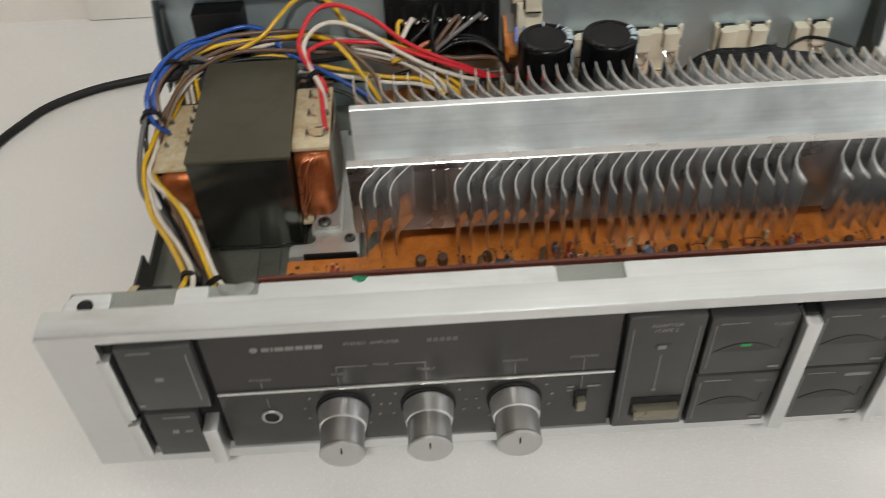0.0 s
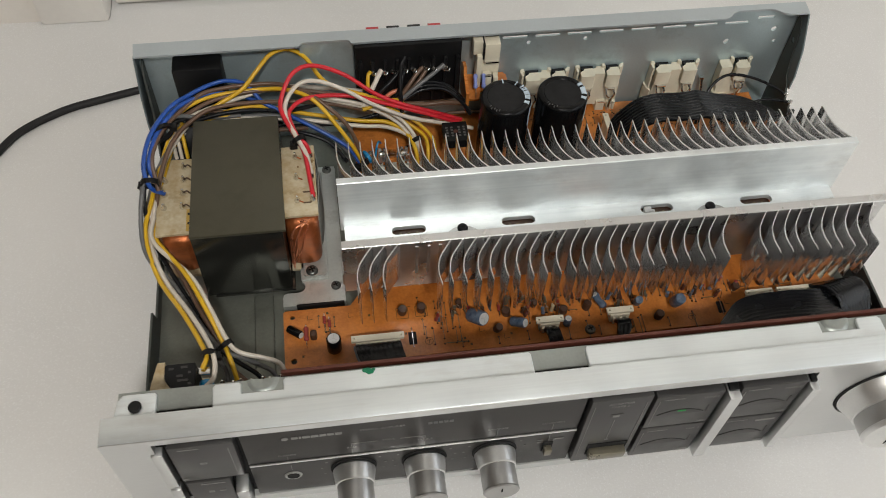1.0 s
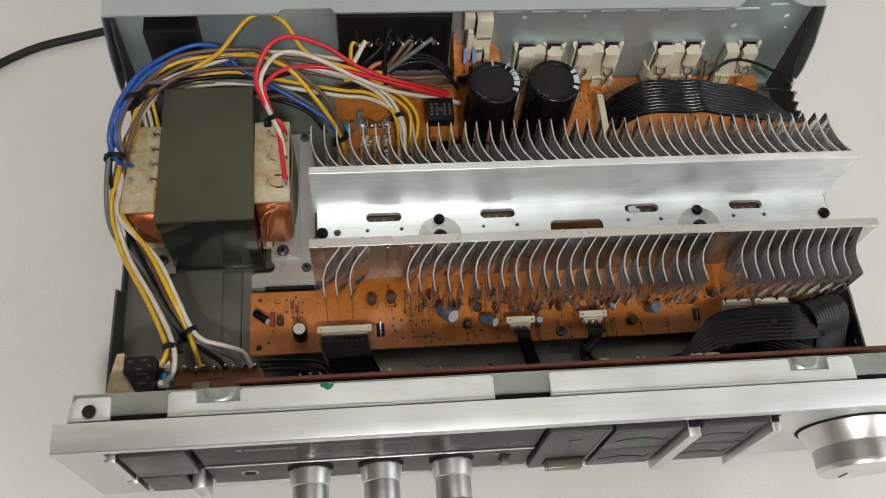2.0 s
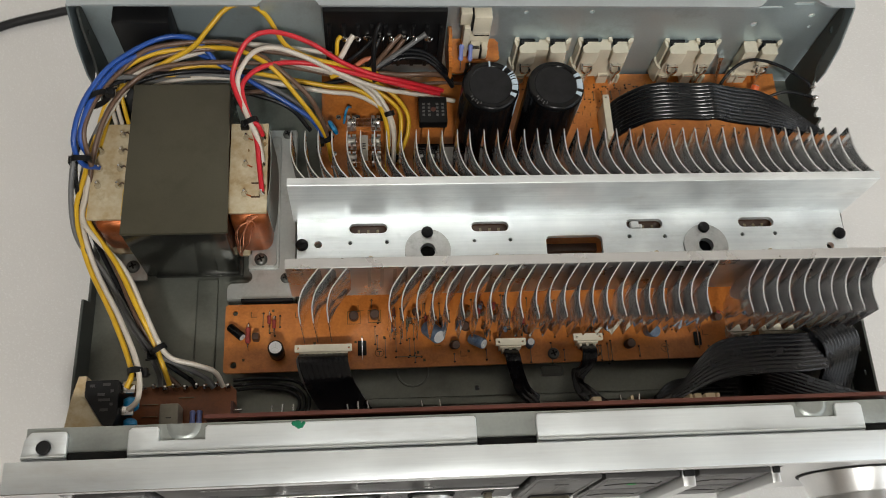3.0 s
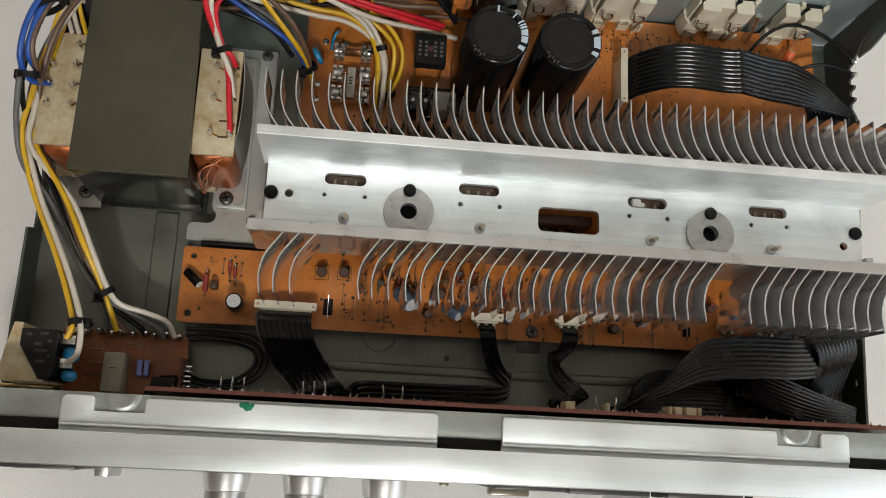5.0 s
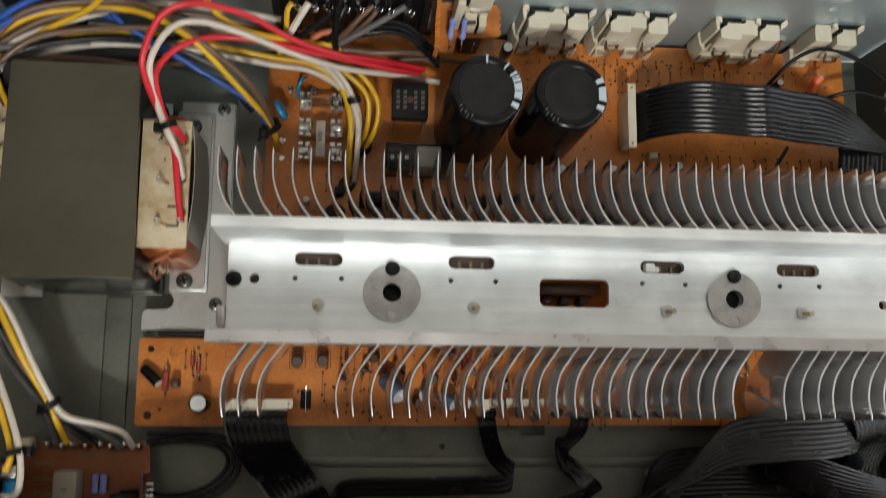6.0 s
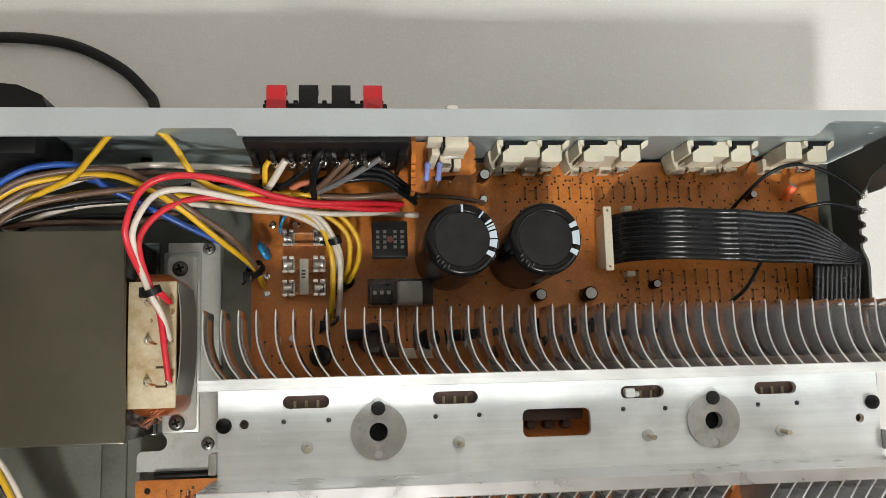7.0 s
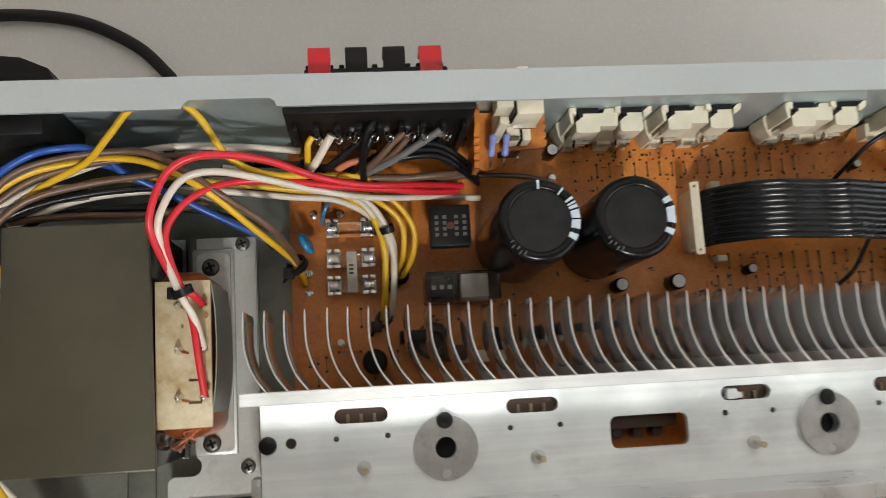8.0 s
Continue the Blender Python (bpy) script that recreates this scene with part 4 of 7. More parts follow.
# ---- transformer ----
def transformer():
    t = thing("power_transformer", (-0.149, 0.16, 0.0137), "large power transformer under an olive-grey lacquered cover", "transformer")
    lid = plate(bmesh.new(), [(-0.1734, 0.1202), (-0.1730, 0.1198), (-0.1242, 0.1198), (-0.1238, 0.1202), (-0.1256, 0.2012), (-0.1260, 0.2016), (-0.1726, 0.2016), (-0.1730, 0.2012)], [], 0.0728, 0.0745)
    crest = [e for e in lid.edges if all(abs(v.co.z - 0.0745) < 1e-5 for v in e.verts) and len(e.link_faces) == 2 and abs(e.link_faces[0].normal.z * e.link_faces[1].normal.z) < 0.5]
    bmesh.ops.bevel(lid, geom=crest, offset=0.0006, segments=2, affect="EDGES", profile=0.5)
    part("cover", lid, COVER, t)
    part("core", box(bmesh.new(), -0.1732, -0.1255, 0.1201, 0.2012, 0.0175, 0.0727, 0.0006), COVERDARK, t, "black lacquered iron core")
    part("base_flange", box(bmesh.new(), -0.1690, -0.1240, 0.1196, 0.2050, 0.0160, 0.0174, 0.0003), COVERDARK, t)
    for s, x0, x1, y0, y1, z in ((1, -0.1250, -0.1065, 0.1325, 0.1818, 0.0690), (-1, -0.1945, -0.1738, 0.1350, 0.1880, 0.0585)):
        bob = part("bobbin", box(bmesh.new(), x0, x1, y0, y1, z - 0.0022, z, 0.0004), BOBBIN, t, "aged cream bobbin flange with solder lugs")
        lo, hi = (x0 - 0.0002, x1 + 0.0035) if s > 0 else (x0 + 0.002, x1 + 0.0003)
        part("winding", box(bmesh.new(), lo, hi - 0.004 * (s > 0), y0 - 0.0035, y1 + 0.004, 0.0245, z - 0.0024, 0.0060, 4), COPPER, t, "copper winding")
        part("lower_flange", box(bmesh.new(), x0, x1, y0 - 0.004, y1 + 0.003, 0.0222, 0.0243, 0.0004), BOBBIN, t)
        if s > 0:
            lugs = [(x, y) for y in (0.1735, 0.1585, 0.1425) for x in (-0.1172, -0.1090)]
        else:
            lugs = [(x, y) for y in (0.1815, 0.1720, 0.1625, 0.1530) for x in (-0.1905, -0.1805)]
        for x, y in lugs:
            lug = turned(bmesh.new(), (x, y, z), (0, 0, 1), [(0.0017, 0), (0.0016, 0.0008), (0.0008, 0.0022), (0.0006, 0.0040), (0, 0.0043)], 10)
            part("solder_lug", lug, CHROME, bob)
        if s > 0:
            for y in (0.1735, 0.1585, 0.1425):
                part("lead", tube(bmesh.new(), [(-0.1172, y, z + 0.0010), (-0.1163, y - 0.0006, z + 0.0008), (-0.1152, y - 0.0010, z + 0.0005), (-0.1140, y - 0.0012, z - 0.0002)], 0.00040, 6, 4), COPPER, bob)
            for y in (0.1482, 0.1408):
                part("slot", box(bmesh.new(), -0.1140, -0.1098, y - 0.0004, y + 0.0004, z - 0.0001, z + 0.0003), STAIN, bob)
            rng = random.Random(12)
            for x, y, r in ((-0.1085, 0.1752, 0.0016), (-0.1080, 0.1700, 0.0012), (-0.1078, 0.1462, 0.0013), (-0.1100, 0.1600, 0.0008), (-0.1160, 0.1665, 0.0007)):
                blot = [(x + 0.75 * r * rng.uniform(0.6, 1.1) * math.cos(a), y + 1.3 * r * rng.uniform(0.6, 1.1) * math.sin(a)) for a in (2 * math.pi * k / 14 for k in range(14))]
                part("burn_stain", plate(bmesh.new(), blot, [], z - 0.0002, z + 0.0002), SCORCH, bob)
        else:
            for y in (0.1815, 0.1720, 0.1625, 0.1530):
                part("lead", tube(bmesh.new(), [(-0.1805, y, z + 0.0005), (-0.1785, y + 0.0012, z + 0.0008), (-0.1765, y - 0.0004, z + 0.0006), (-0.1745, y - 0.0014, z + 0.0004)], 0.00045, 6, 4), STAIN, bob)
            part("tape", box(bmesh.new(), -0.1782, -0.1738, 0.1365, 0.1512, z, z + 0.0002), TAPE, bob, "yellowed adhesive tape")
            for y in (0.1480, 0.1415):
                part("slot", box(bmesh.new(), -0.1775, -0.1742, y - 0.0008, y + 0.0008, z - 0.0001, z + 0.0003), GAP, bob)
    sheet = bmesh.new()
    line = spline([(-0.1074, 0.1372, 0), (-0.1060, 0.1460, 0), (-0.1054, 0.1590, 0), (-0.1058, 0.1720, 0), (-0.1070, 0.1815, 0)], 4)
    rows = [[sheet.verts.new((p.x + d, p.y, z)) for d, z in ((0.0006, 0.034), (0.0003, 0.050), (0, 0.0665), (0.0004, 0.0665), (0.0007, 0.050), (0.0010, 0.034))] for p in line]
    for a, b in zip(rows, rows[1:]):
        for k in range(6):
            sheet.faces.new((a[k], a[(k + 1) % 6], b[(k + 1) % 6], b[k]))
    sheet.faces.new(rows[0]), sheet.faces.new(rows[-1])
    part("insulating_sheet", sheet, PAPER, t)
    foot = part("mounting_foot", plate(bmesh.new(), rounded(-0.1185, -0.1058, 0.1218, 0.1975, 0.002), [], 0.0244, 0.0262), STEEL, t)
    screw(foot, -0.1138, 0.1250, 0.0262, 0.0034), screw(foot, -0.1132, 0.1920, 0.0262, 0.0034)
    foot = part("mounting_foot", plate(bmesh.new(), [(-0.1900, 0.1180), (-0.1735, 0.1180), (-0.1735, 0.2000), (-0.1900, 0.2000)], [], 0.0165, 0.0182), STEEL, t)
    screw(foot, -0.1810, 0.1255, 0.0182, 0.0034)
    # loose fold of winding foil at the front corner
    for dx, dz, y in ((0, 0, 0.1262), (0.0012, 0.003, 0.1256), (0.0042, 0.001, 0.1266), (0.0080, 0.003, 0.1272), (0.0020, -0.003, 0.1250)):
        part("strand", tube(bmesh.new(), [(-0.1110 - dx * 0.3, 0.1320, 0.0660), (-0.1150 - dx * 0.2, y + 0.0035, 0.0655 + dz * 0.2), (-0.1205 + dx, y + 0.0010, 0.0630 + dz), (-0.1228 + dx, y, 0.0560 + dz), (-0.1232 + dx * 0.7, y - 0.0012, 0.0460), (-0.1238 + dx * 0.3, y - 0.0010, 0.0370), (-0.1230, y + 0.0010, 0.0290)], 0.00032, 6, 4), STRAND, t, "bright loose copper strand")


transformer()


# ---- main circuit board ----
board = thing("circuit_board", (0.03, 0.155, 0.0225), "orange-brown main circuit board full of components", "circuit board")
BZ = 0.0240
vents = bmesh.new()


def cap_part(x, y, r, h, body, top=None, lean=None, name="electrolytic_capacitor", label=""):
    """A small can standing on the board, or leaning along the given direction."""
    axis = Vector(lean) if lean else Vector((0, 0, 1))
    axis.normalize()
    base = (x, y, BZ + (r if lean else 0.0))
    can = part(name, turned(bmesh.new(), base, axis, [(r * 0.92, 0), (r, h * 0.06), (r, h * 0.93), (r * 0.9, h), (r * 0.82, h)], 18), body, board, label)
    tip = Vector(base) + axis * (h - 0.0002)
    part("top", turned(bmesh.new(), tip, axis, [(r * 0.82, 0), (r * 0.80, 0.0004), (0, 0.0004)], 18), top or PALETOP, can)
    if not top and r > 0.002:
        side = axis.orthogonal().normalized()
        for k in range(3):
            way = Matrix.Rotation(radians(120 * k + 40), 3, axis) @ side
            rod(vents, tip + axis * 0.0004, tip + axis * 0.0004 + way * r * 0.6, 0.00016, 4)
    return can


def resistor(x, y, z, length, way, body, r=0.0011, name="resistor"):
    w = Vector(way).normalized()
    c = Vector((x, y, z))
    a = c - w * length / 2
    bm = turned(bmesh.new(), a, w, [(r * 0.6, 0), (r * 1.05, length * 0.08), (r * 1.05, length * 0.22), (r * 0.9, length * 0.3), (r * 0.9, length * 0.7), (r * 1.05, length * 0.78), (r * 1.05, length * 0.92), (r * 0.6, length)], 10)
    ob = part(name, bm, body, board)
    for s in (-1, 1):
        e = c + w * s * length / 2
        part("lead", tube(bmesh.new(), [e, e + w * s * 0.0016, e + w * s * 0.0024 + Vector((0, 0, -0.0010)), (e.x + w.x * s * 0.0025, e.y + w.y * s * 0.0025, BZ)], 0.0003, 5, 3), CHROME, ob)
    return ob


def small_block(name, x0, x1, y0, y1, h, material, label="", bevel=0.0004, z0=BZ):
    return part(name, box(bmesh.new(), x0, x1, y0, y1, z0, z0 + h, bevel), material, board, label)


def connector(x0, x1, y, pins, z=BZ, along="x"):
    """Ivory wire-to-board connector with eyelet ends."""
    bm = bmesh.new()
    box(bm, x0, x1, y - 0.0022, y + 0.0022, z, z + 0.0070, 0.0003)
    body = part("connector", bm, CREAM, board, "ivory plastic cable connector")
    cap = plate(bmesh.new(), rounded(x0 - 0.0022, x1 + 0.0022, y - 0.0014, y + 0.0022, 0.0004, 2), [circle(x0 - 0.0006, y + 0.0004, 0.0006, 8), circle(x1 + 0.0006, y + 0.0004, 0.0006, 8)], z + 0.0072, z + 0.0088)
    part("cap", cap, CREAM, body)
    for k in range(pins):
        x = x0 + (x1 - x0) * (k + 0.5) / pins
        part("prong", box(bmesh.new(), x - 0.0007, x + 0.0007, y - 0.0040, y - 0.0023, z + 0.0010, z + 0.0058, 0.0002), CREAM, body)
    return body


def main_board():
    outline = [(-0.1300, 0.0650), (0.1860, 0.0665), (0.1870, 0.0675), (0.1870, 0.2400), (-0.0825, 0.2400), (-0.0825, 0.1160), (-0.0940, 0.1010), (-0.1300, 0.1010), (-0.1312, 0.1000), (-0.1312, 0.0660)]
    holes = [circle(-0.1263, 0.0692, 0.0017, 12), circle(-0.1262, 0.0965, 0.0014, 12), circle(-0.0758, 0.1803, 0.0009, 8)]
    part("laminate", plate(bmesh.new(), outline, holes, 0.0224, BZ), BOARD, board)
    screw(board, 0.0366, 0.0703, BZ, 0.0030)
    rng = random.Random(11)

    # wire links, printed legends and solder eyes
    wire, eye, legend = bmesh.new(), bmesh.new(), bmesh.new()

    def link(x, y, length, upright=True):
        d = Vector((0, length / 2, 0)) if upright else Vector((length / 2, 0, 0))
        c = Vector((x, y, BZ + 0.0006))
        tube(wire, [c - d - Vector((0, 0, 0.0006)), c - d * 0.86, c, c + d * 0.86, c + d - Vector((0, 0, 0.0006))], 0.00026, 4, 1)
        for s in (-1, 1):
            turned(eye, c + d * s - Vector((0, 0, 0.0006)), (0, 0, 1), [(0.0006, 0), (0.0005, 0.00025)], 6)

    for k in range(17):
        link(0.0435 + 0.0053 * k, 0.2254 + rng.uniform(-0.0006, 0.0006), 0.0052)
    for k in range(14):
        link(0.0455 + 0.0062 * k, 0.2318 + rng.uniform(-0.0005, 0.0005), 0.0020, k % 3 > 0)
    for k in range(34):
        link(0.090 + 0.0056 * (k % 17) + rng.uniform(-0.0008, 0.0008), 0.1765 + 0.0085 * (k // 17) + rng.uniform(-0.0006, 0.0006), rng.uniform(0.004, 0.0065))
    for k in range(26):
        link(-0.078 + rng.uniform(0, 0.13), 0.1480 + rng.uniform(0, 0.0240), rng.uniform(0.003, 0.009), rng.random() < 0.8)
    for k in range(95):
        x = -0.062 + rng.uniform(0, 0.235)
        link(x, rng.choice((0.0880, 0.0930, 0.0835, 0.0970, 0.0705)) + rng.uniform(-0.001, 0.001), rng.uniform(0.004, 0.011), rng.random() < 0.9)
    for x, y, n in ((-0.1085, 0.0905, 0.010), (-0.1060, 0.0890, 0.010), (-0.1120, 0.0925, 0.007), (-0.1035, 0.0915, 0.006), (-0.0540, 0.0790, 0.007), (-0.0500, 0.0760, 0.010), (-0.0445, 0.0790, 0.010), (-0.0375, 0.0760, 0.009), (-0.0352, 0.0760, 0.009)):
        link(x, y, n)
    for k in range(46):
        x, y = -0.125 + rng.uniform(0, 0.30), rng.uniform(0.0675, 0.0990)
        if rng.random() < 0.5:
            box(legend, x, x + 0.0030, y, y + 0.0003, BZ, BZ + 0.00008), box(legend, x, x + 0.0003, y, y + 0.0030, BZ, BZ + 0.00008)
        else:
            box(legend, x, x + 0.0012, y, y + 0.0014, BZ, BZ + 0.00008)
    for k in range(150):
        x, y = 0.02 + rng.uniform(0, 0.16), rng.uniform(0.170, 0.238)
        w, d = rng.choice(((0.0016, 0.0007), (0.0007, 0.0018), (0.0024, 0.0003), (0.0003, 0.0026)))
        box(legend, x, x + w, y, y + d, BZ, BZ + 0.00008)
    for row, step in ((0.2298, 0.0056), (0.2212, 0.0056), (0.2172, 0.0071)):
        for k in range(26):
            x = 0.034 + step * k
            if x < 0.180:
                turned(eye, (x, row + rng.uniform(-0.0004, 0.0004), BZ), (0, 0, 1), [(0.0005, 0), (0.0004, 0.0002)], 6)
    for x, y in ((-0.0530, 0.0735), (0.0960, 0.0720)):
        tube(legend, [(x + 0.0022 * math.cos(a), y + 0.0022 * math.sin(a), BZ) for a in (2 * math.pi * k / 14 for k in range(15))], 0.00014, 4, 1)
        box(legend, x - 0.0012, x + 0.0012, y + 0.0004, y + 0.0008, BZ, BZ + 0.00008), box(legend, x - 0.0002, x + 0.0002, y - 0.0014, y + 0.0004, BZ, BZ + 0.00008)
    for x, y in ((-0.0658, 0.0925), (-0.0552, 0.0930)):
        for dx, dy, w, d in ((-0.0034, -0.0032, 0.0003, 0.0064), (0.0031, -0.0032, 0.0003, 0.0064), (-0.0034, -0.0035, 0.0068, 0.0003), (-0.0034, 0.0032, 0.0068, 0.0003)):
            box(legend, x + dx, x + dx + w, y + dy, y + dy + d, BZ, BZ + 0.00008)
    part("jumper_wire", wire, DULLWIRE, board, "thin tinned wire links", "stuff")
    part("drill_hole", eye, GAP, board, "dark drilled holes", "stuff")
    part("legend_print", legend, LEGEND, board, "olive legend print", "stuff")

    # front edge: resistors, cans and transistors
    cap_part(-0.1283, 0.0885, 0.0022, 0.0095, SLEEVE, lean=(0.70, -0.66, 0.25))
    resistor(-0.1190, 0.0835, 0.0275, 0.0085, (0, 1, 0), REDRES, 0.0014)
    small_block("film_capacitor", -0.1170, -0.1132, 0.0805, 0.0845, 0.0060, BROWNPART, bevel=0.0012)
    resistor(-0.1088, 0.0920, 0.0262, 0.0045, (0, 1, 0.1), REDRES, 0.0010)
    resistor(-0.1063, 0.0895, 0.0262, 0.0045, (0, 1, 0.1), REDRES, 0.0010)
    cap_part(-0.1044, 0.0745, 0.0039, 0.0115, SLEEVE, label="small black can with a pale top")
    for x, y in ((-0.0658, 0.0925), (-0.0552, 0.0930)):
        bm = turned(bmesh.new(), (x, y, BZ + 0.0012), (0, -0.15, 1), [(0.0024, 0), (0.0025, 0.0004), (0.0025, 0.0052), (0.0021, 0.0056)], 14)
        part("transistor", bm, BROWNPART, board, "small dark transistor")
    mark = small_block("jumper_block", -0.0640, -0.0596, 0.0722, 0.0800, 0.0006, BLACK)
    link_wire = tube(bmesh.new(), [(-0.0618, 0.0705, BZ), (-0.0618, 0.0710, BZ + 0.0014), (-0.0618, 0.0812, BZ + 0.0014), (-0.0618, 0.0818, BZ)], 0.0003, 5, 3)
    part("link", link_wire, CHROME, mark)
    mark = small_block("jumper_block", 0.1122, 0.1160, 0.0725, 0.0800, 0.0006, BLACK)
    part("link", tube(bmesh.new(), [(0.1141, 0.0710, BZ), (0.1141, 0.0716, BZ + 0.0014), (0.1141, 0.0812, BZ + 0.0014), (0.1141, 0.0818, BZ)], 0.0003, 5, 3), CHROME, mark)
    connector(-0.0930, -0.0690, 0.0740, 8)
    connector(0.0080, 0.0190, 0.0745, 3)
    connector(0.0482, 0.0590, 0.0760, 3)
    connector(0.1295, 0.1410, 0.0785, 3)
    connector(0.1480, 0.1735, 0.0785, 8)
    cap_part(-0.0285, 0.0850, 0.0041, 0.0110, BLUECAP, lean=(0.50, -0.62, 0.55), label="tilted blue can")
    cap_part(-0.0062, 0.0790, 0.0028, 0.0090, BLUECAP, lean=(0.62, -0.48, 0.5), label="tilted blue can")
    cap_part(0.0243, 0.0752, 0.0021, 0.0065, BLUECAP)
    cap_part(0.0660, 0.0835, 0.0023, 0.0090, BLUECAP, BLUECAP, lean=(-0.1, -0.4, 1))
    cap_part(0.0872, 0.0805, 0.0032, 0.0100, BLUECAP, BLUECAP, lean=(0.05, -0.35, 1))
    cap_part(0.0470, 0.0835, 0.0022, 0.0100, BLUECAP, lean=(-0.55, 0.35, 0.7))
    for x, y, s in ((-0.0150, 0.0765, 0.0022), (-0.0080, 0.0860, 0.0024), (0.0238, 0.0835, 0.0022), (0.0372, 0.0845, 0.0022), (0.0765, 0.0742, 0.0024), (0.0560, 0.0900, 0.0023), (0.1010, 0.0880, 0.0023), (0.0080, 0.0900, 0.0021), (-0.0330, 0.0940, 0.0021), (0.1250, 0.0880, 0.0022), (0.1420, 0.0900, 0.0022)):
        bm = turned(bmesh.new(), (x, y, BZ), (rng.uniform(-0.2, 0.2), rng.uniform(-0.3, 0.1), 1), [(s, 0), (s * 1.05, 0.0007), (s * 1.05, 0.0050), (s * 0.85, 0.0056), (0, 0.0057)], 12)
        part("transistor", bm, BROWNPART, board, "small dark transistor")
    for k in range(26):
        x = -0.045 + 0.0085 * k + rng.uniform(-0.002, 0.002)
        resistor(x, 0.0905 + rng.uniform(-0.003, 0.004), 0.0256, 0.0042, (0, 1, 0), rng.choice((REDRES, BROWNPART, AMBER, BOARDEDGE)), 0.0009)

    for k in range(30):
        x, y = -0.050 + rng.uniform(0, 0.20), 0.0822 + rng.uniform(0, 0.0150)
        h = rng.uniform(0.005, 0.009)
        body = rng.choice((REDRES, BROWNPART, BOARDEDGE, BOBBIN, BLUECAP, AMBER))
        up = part("standing_resistor", turned(bmesh.new(), (x, y, BZ + 0.0008), (rng.uniform(-0.25, 0.25), rng.uniform(-0.2, 0.2), 1), [(0.0006, 0), (0.0011, h * 0.1), (0.0011, h * 0.25), (0.0009, h * 0.32), (0.0009, h * 0.68), (0.0011, h * 0.75), (0.0011, h * 0.9), (0.0005, h)], 9), body, board)
        part("lead", tube(bmesh.new(), [(x, y, BZ + h), (x + 0.0004, y - 0.0004, BZ + h + 0.0018), (x + 0.0016, y - 0.0012, BZ + h + 0.0014), (x + 0.0024, y - 0.0018, BZ + h * 0.5), (x + 0.0025, y - 0.0019, BZ)], 0.00028, 5, 3), CHROME, up)

    # rear half
    for x, y, r, h in ((0.0232, 0.2325, 0.0026, 0.0100), (0.0470, 0.1770, 0.0028, 0.0100), (0.0699, 0.1772, 0.0032, 0.0105), (0.1019, 0.1812, 0.0020, 0.0080), (0.1516, 0.2228, 0.0018, 0.0080), (0.0228, 0.2215, 0.0020, 0.0070)):
        cap_part(x, y, r, h, SLEEVE, label="small black can with a pale top")
    cap_part(0.1690, 0.2215, 0.0024, 0.0080, ORANGE, lean=(0.3, 0.65, 0.6), label="orange lacquered component")
    disc = turned(bmesh.new(), (-0.0768, 0.1975, 0.0360), (0.85, 0.45, 0.25), [(0.0030, 0), (0.0044, 0.0006), (0.0046, 0.0014), (0.0043, 0.0022), (0.0028, 0.0028)], 18)
    disc = part("ceramic_capacitor", disc, BLUEDISC, board, "bright blue ceramic disc capacitor")
    for dy in (-0.0018, 0.0018):
        part("lead", tube(bmesh.new(), [(-0.0757, 0.1975 + dy, 0.0330), (-0.0755, 0.1972 + dy, 0.0280), (-0.0755, 0.1970 + dy, BZ)], 0.0003, 5, 3), CHROME, disc)
    for x, y in ((-0.0757, 0.1882), (-0.0757, 0.1803), (-0.0730, 0.2115), (-0.0625, 0.2115)):
        part("eyelet", turned(bmesh.new(), (x, y, BZ), (0, 0, 1), [(0.0017, 0), (0.0016, 0.0006), (0.0009, 0.0009), (0.0008, 0.0003), (0, 0.0003)], 12), CHROME, board)
    part("wire_loop", tube(bmesh.new(), [(-0.0700, 0.2080, BZ), (-0.0690, 0.2105, 0.030), (-0.0675, 0.2135, 0.032), (-0.0660, 0.2160, 0.028)], 0.0007, 6, 4), BLUEDISC, board)
    # fuse holders
    for y, both in ((0.2046, True), (0.1926, True), (0.1820, True)):
        holder = small_block("fuse_holder", -0.0692, -0.0488, y - 0.0028, y + 0.0028, 0.0010, BOARD, "fuse holder with sprung metal clips and glass fuse")
        part("glass_tube", rod(bmesh.new(), (-0.0665, y, 0.0302), (-0.0515, y, 0.0302), 0.0024, 16), GLASS, holder)
        for x in (-0.0658, -0.0522):
            clip = bmesh.new()
            turned(clip, (x - 0.0020, y, 0.0302), (1, 0, 0), [(0.0018, 0), (0.0022, 0.0003), (0.0022, 0.0037), (0.0018, 0.0040)], 16)
            for s in (-1, 1):
                for dx in (-0.0015, 0.0015):
                    box(clip, x + dx - 0.0010, x + dx + 0.0010, y + s * 0.0026 - 0.0002, y + s * 0.0026 + 0.0002, 0.0253, 0.0318, 0.0001)
                    box(clip, x + dx - 0.0010, x + dx + 0.0010, y + s * 0.0031 - 0.0006, y + s * 0.0031 + 0.0006, 0.0316, 0.0319, 0.0001)
            box(clip, x - 0.0027, x + 0.0027, y - 0.0027, y + 0.0027, 0.0253, 0.0257, 0.0001)
            part("fuse_clip", clip, TIN, holder)
    part("fuse_label", box(bmesh.new(), -0.0606, -0.0568, 0.1790, 0.1948, 0.0330, 0.0333), FUSELABEL, board, "faded paper fuse label")
    for k, y in enumerate((0.1895, 0.1880, 0.1865)):
        bar_bm = box(bmesh.new(), -0.0598, -0.0590 + 0.0009, y - 0.0004, y + 0.0004, 0.0333, 0.0334)
        part("print_mark", bar_bm, FASCIA, board)
    # bridge rectifier on legs
    rect = small_block("bridge_rectifier", -0.0290, -0.0139, 0.1925, 0.2082, 0.0065, BLACK, "square black bridge rectifier with pale print", 0.0006, 0.0445)
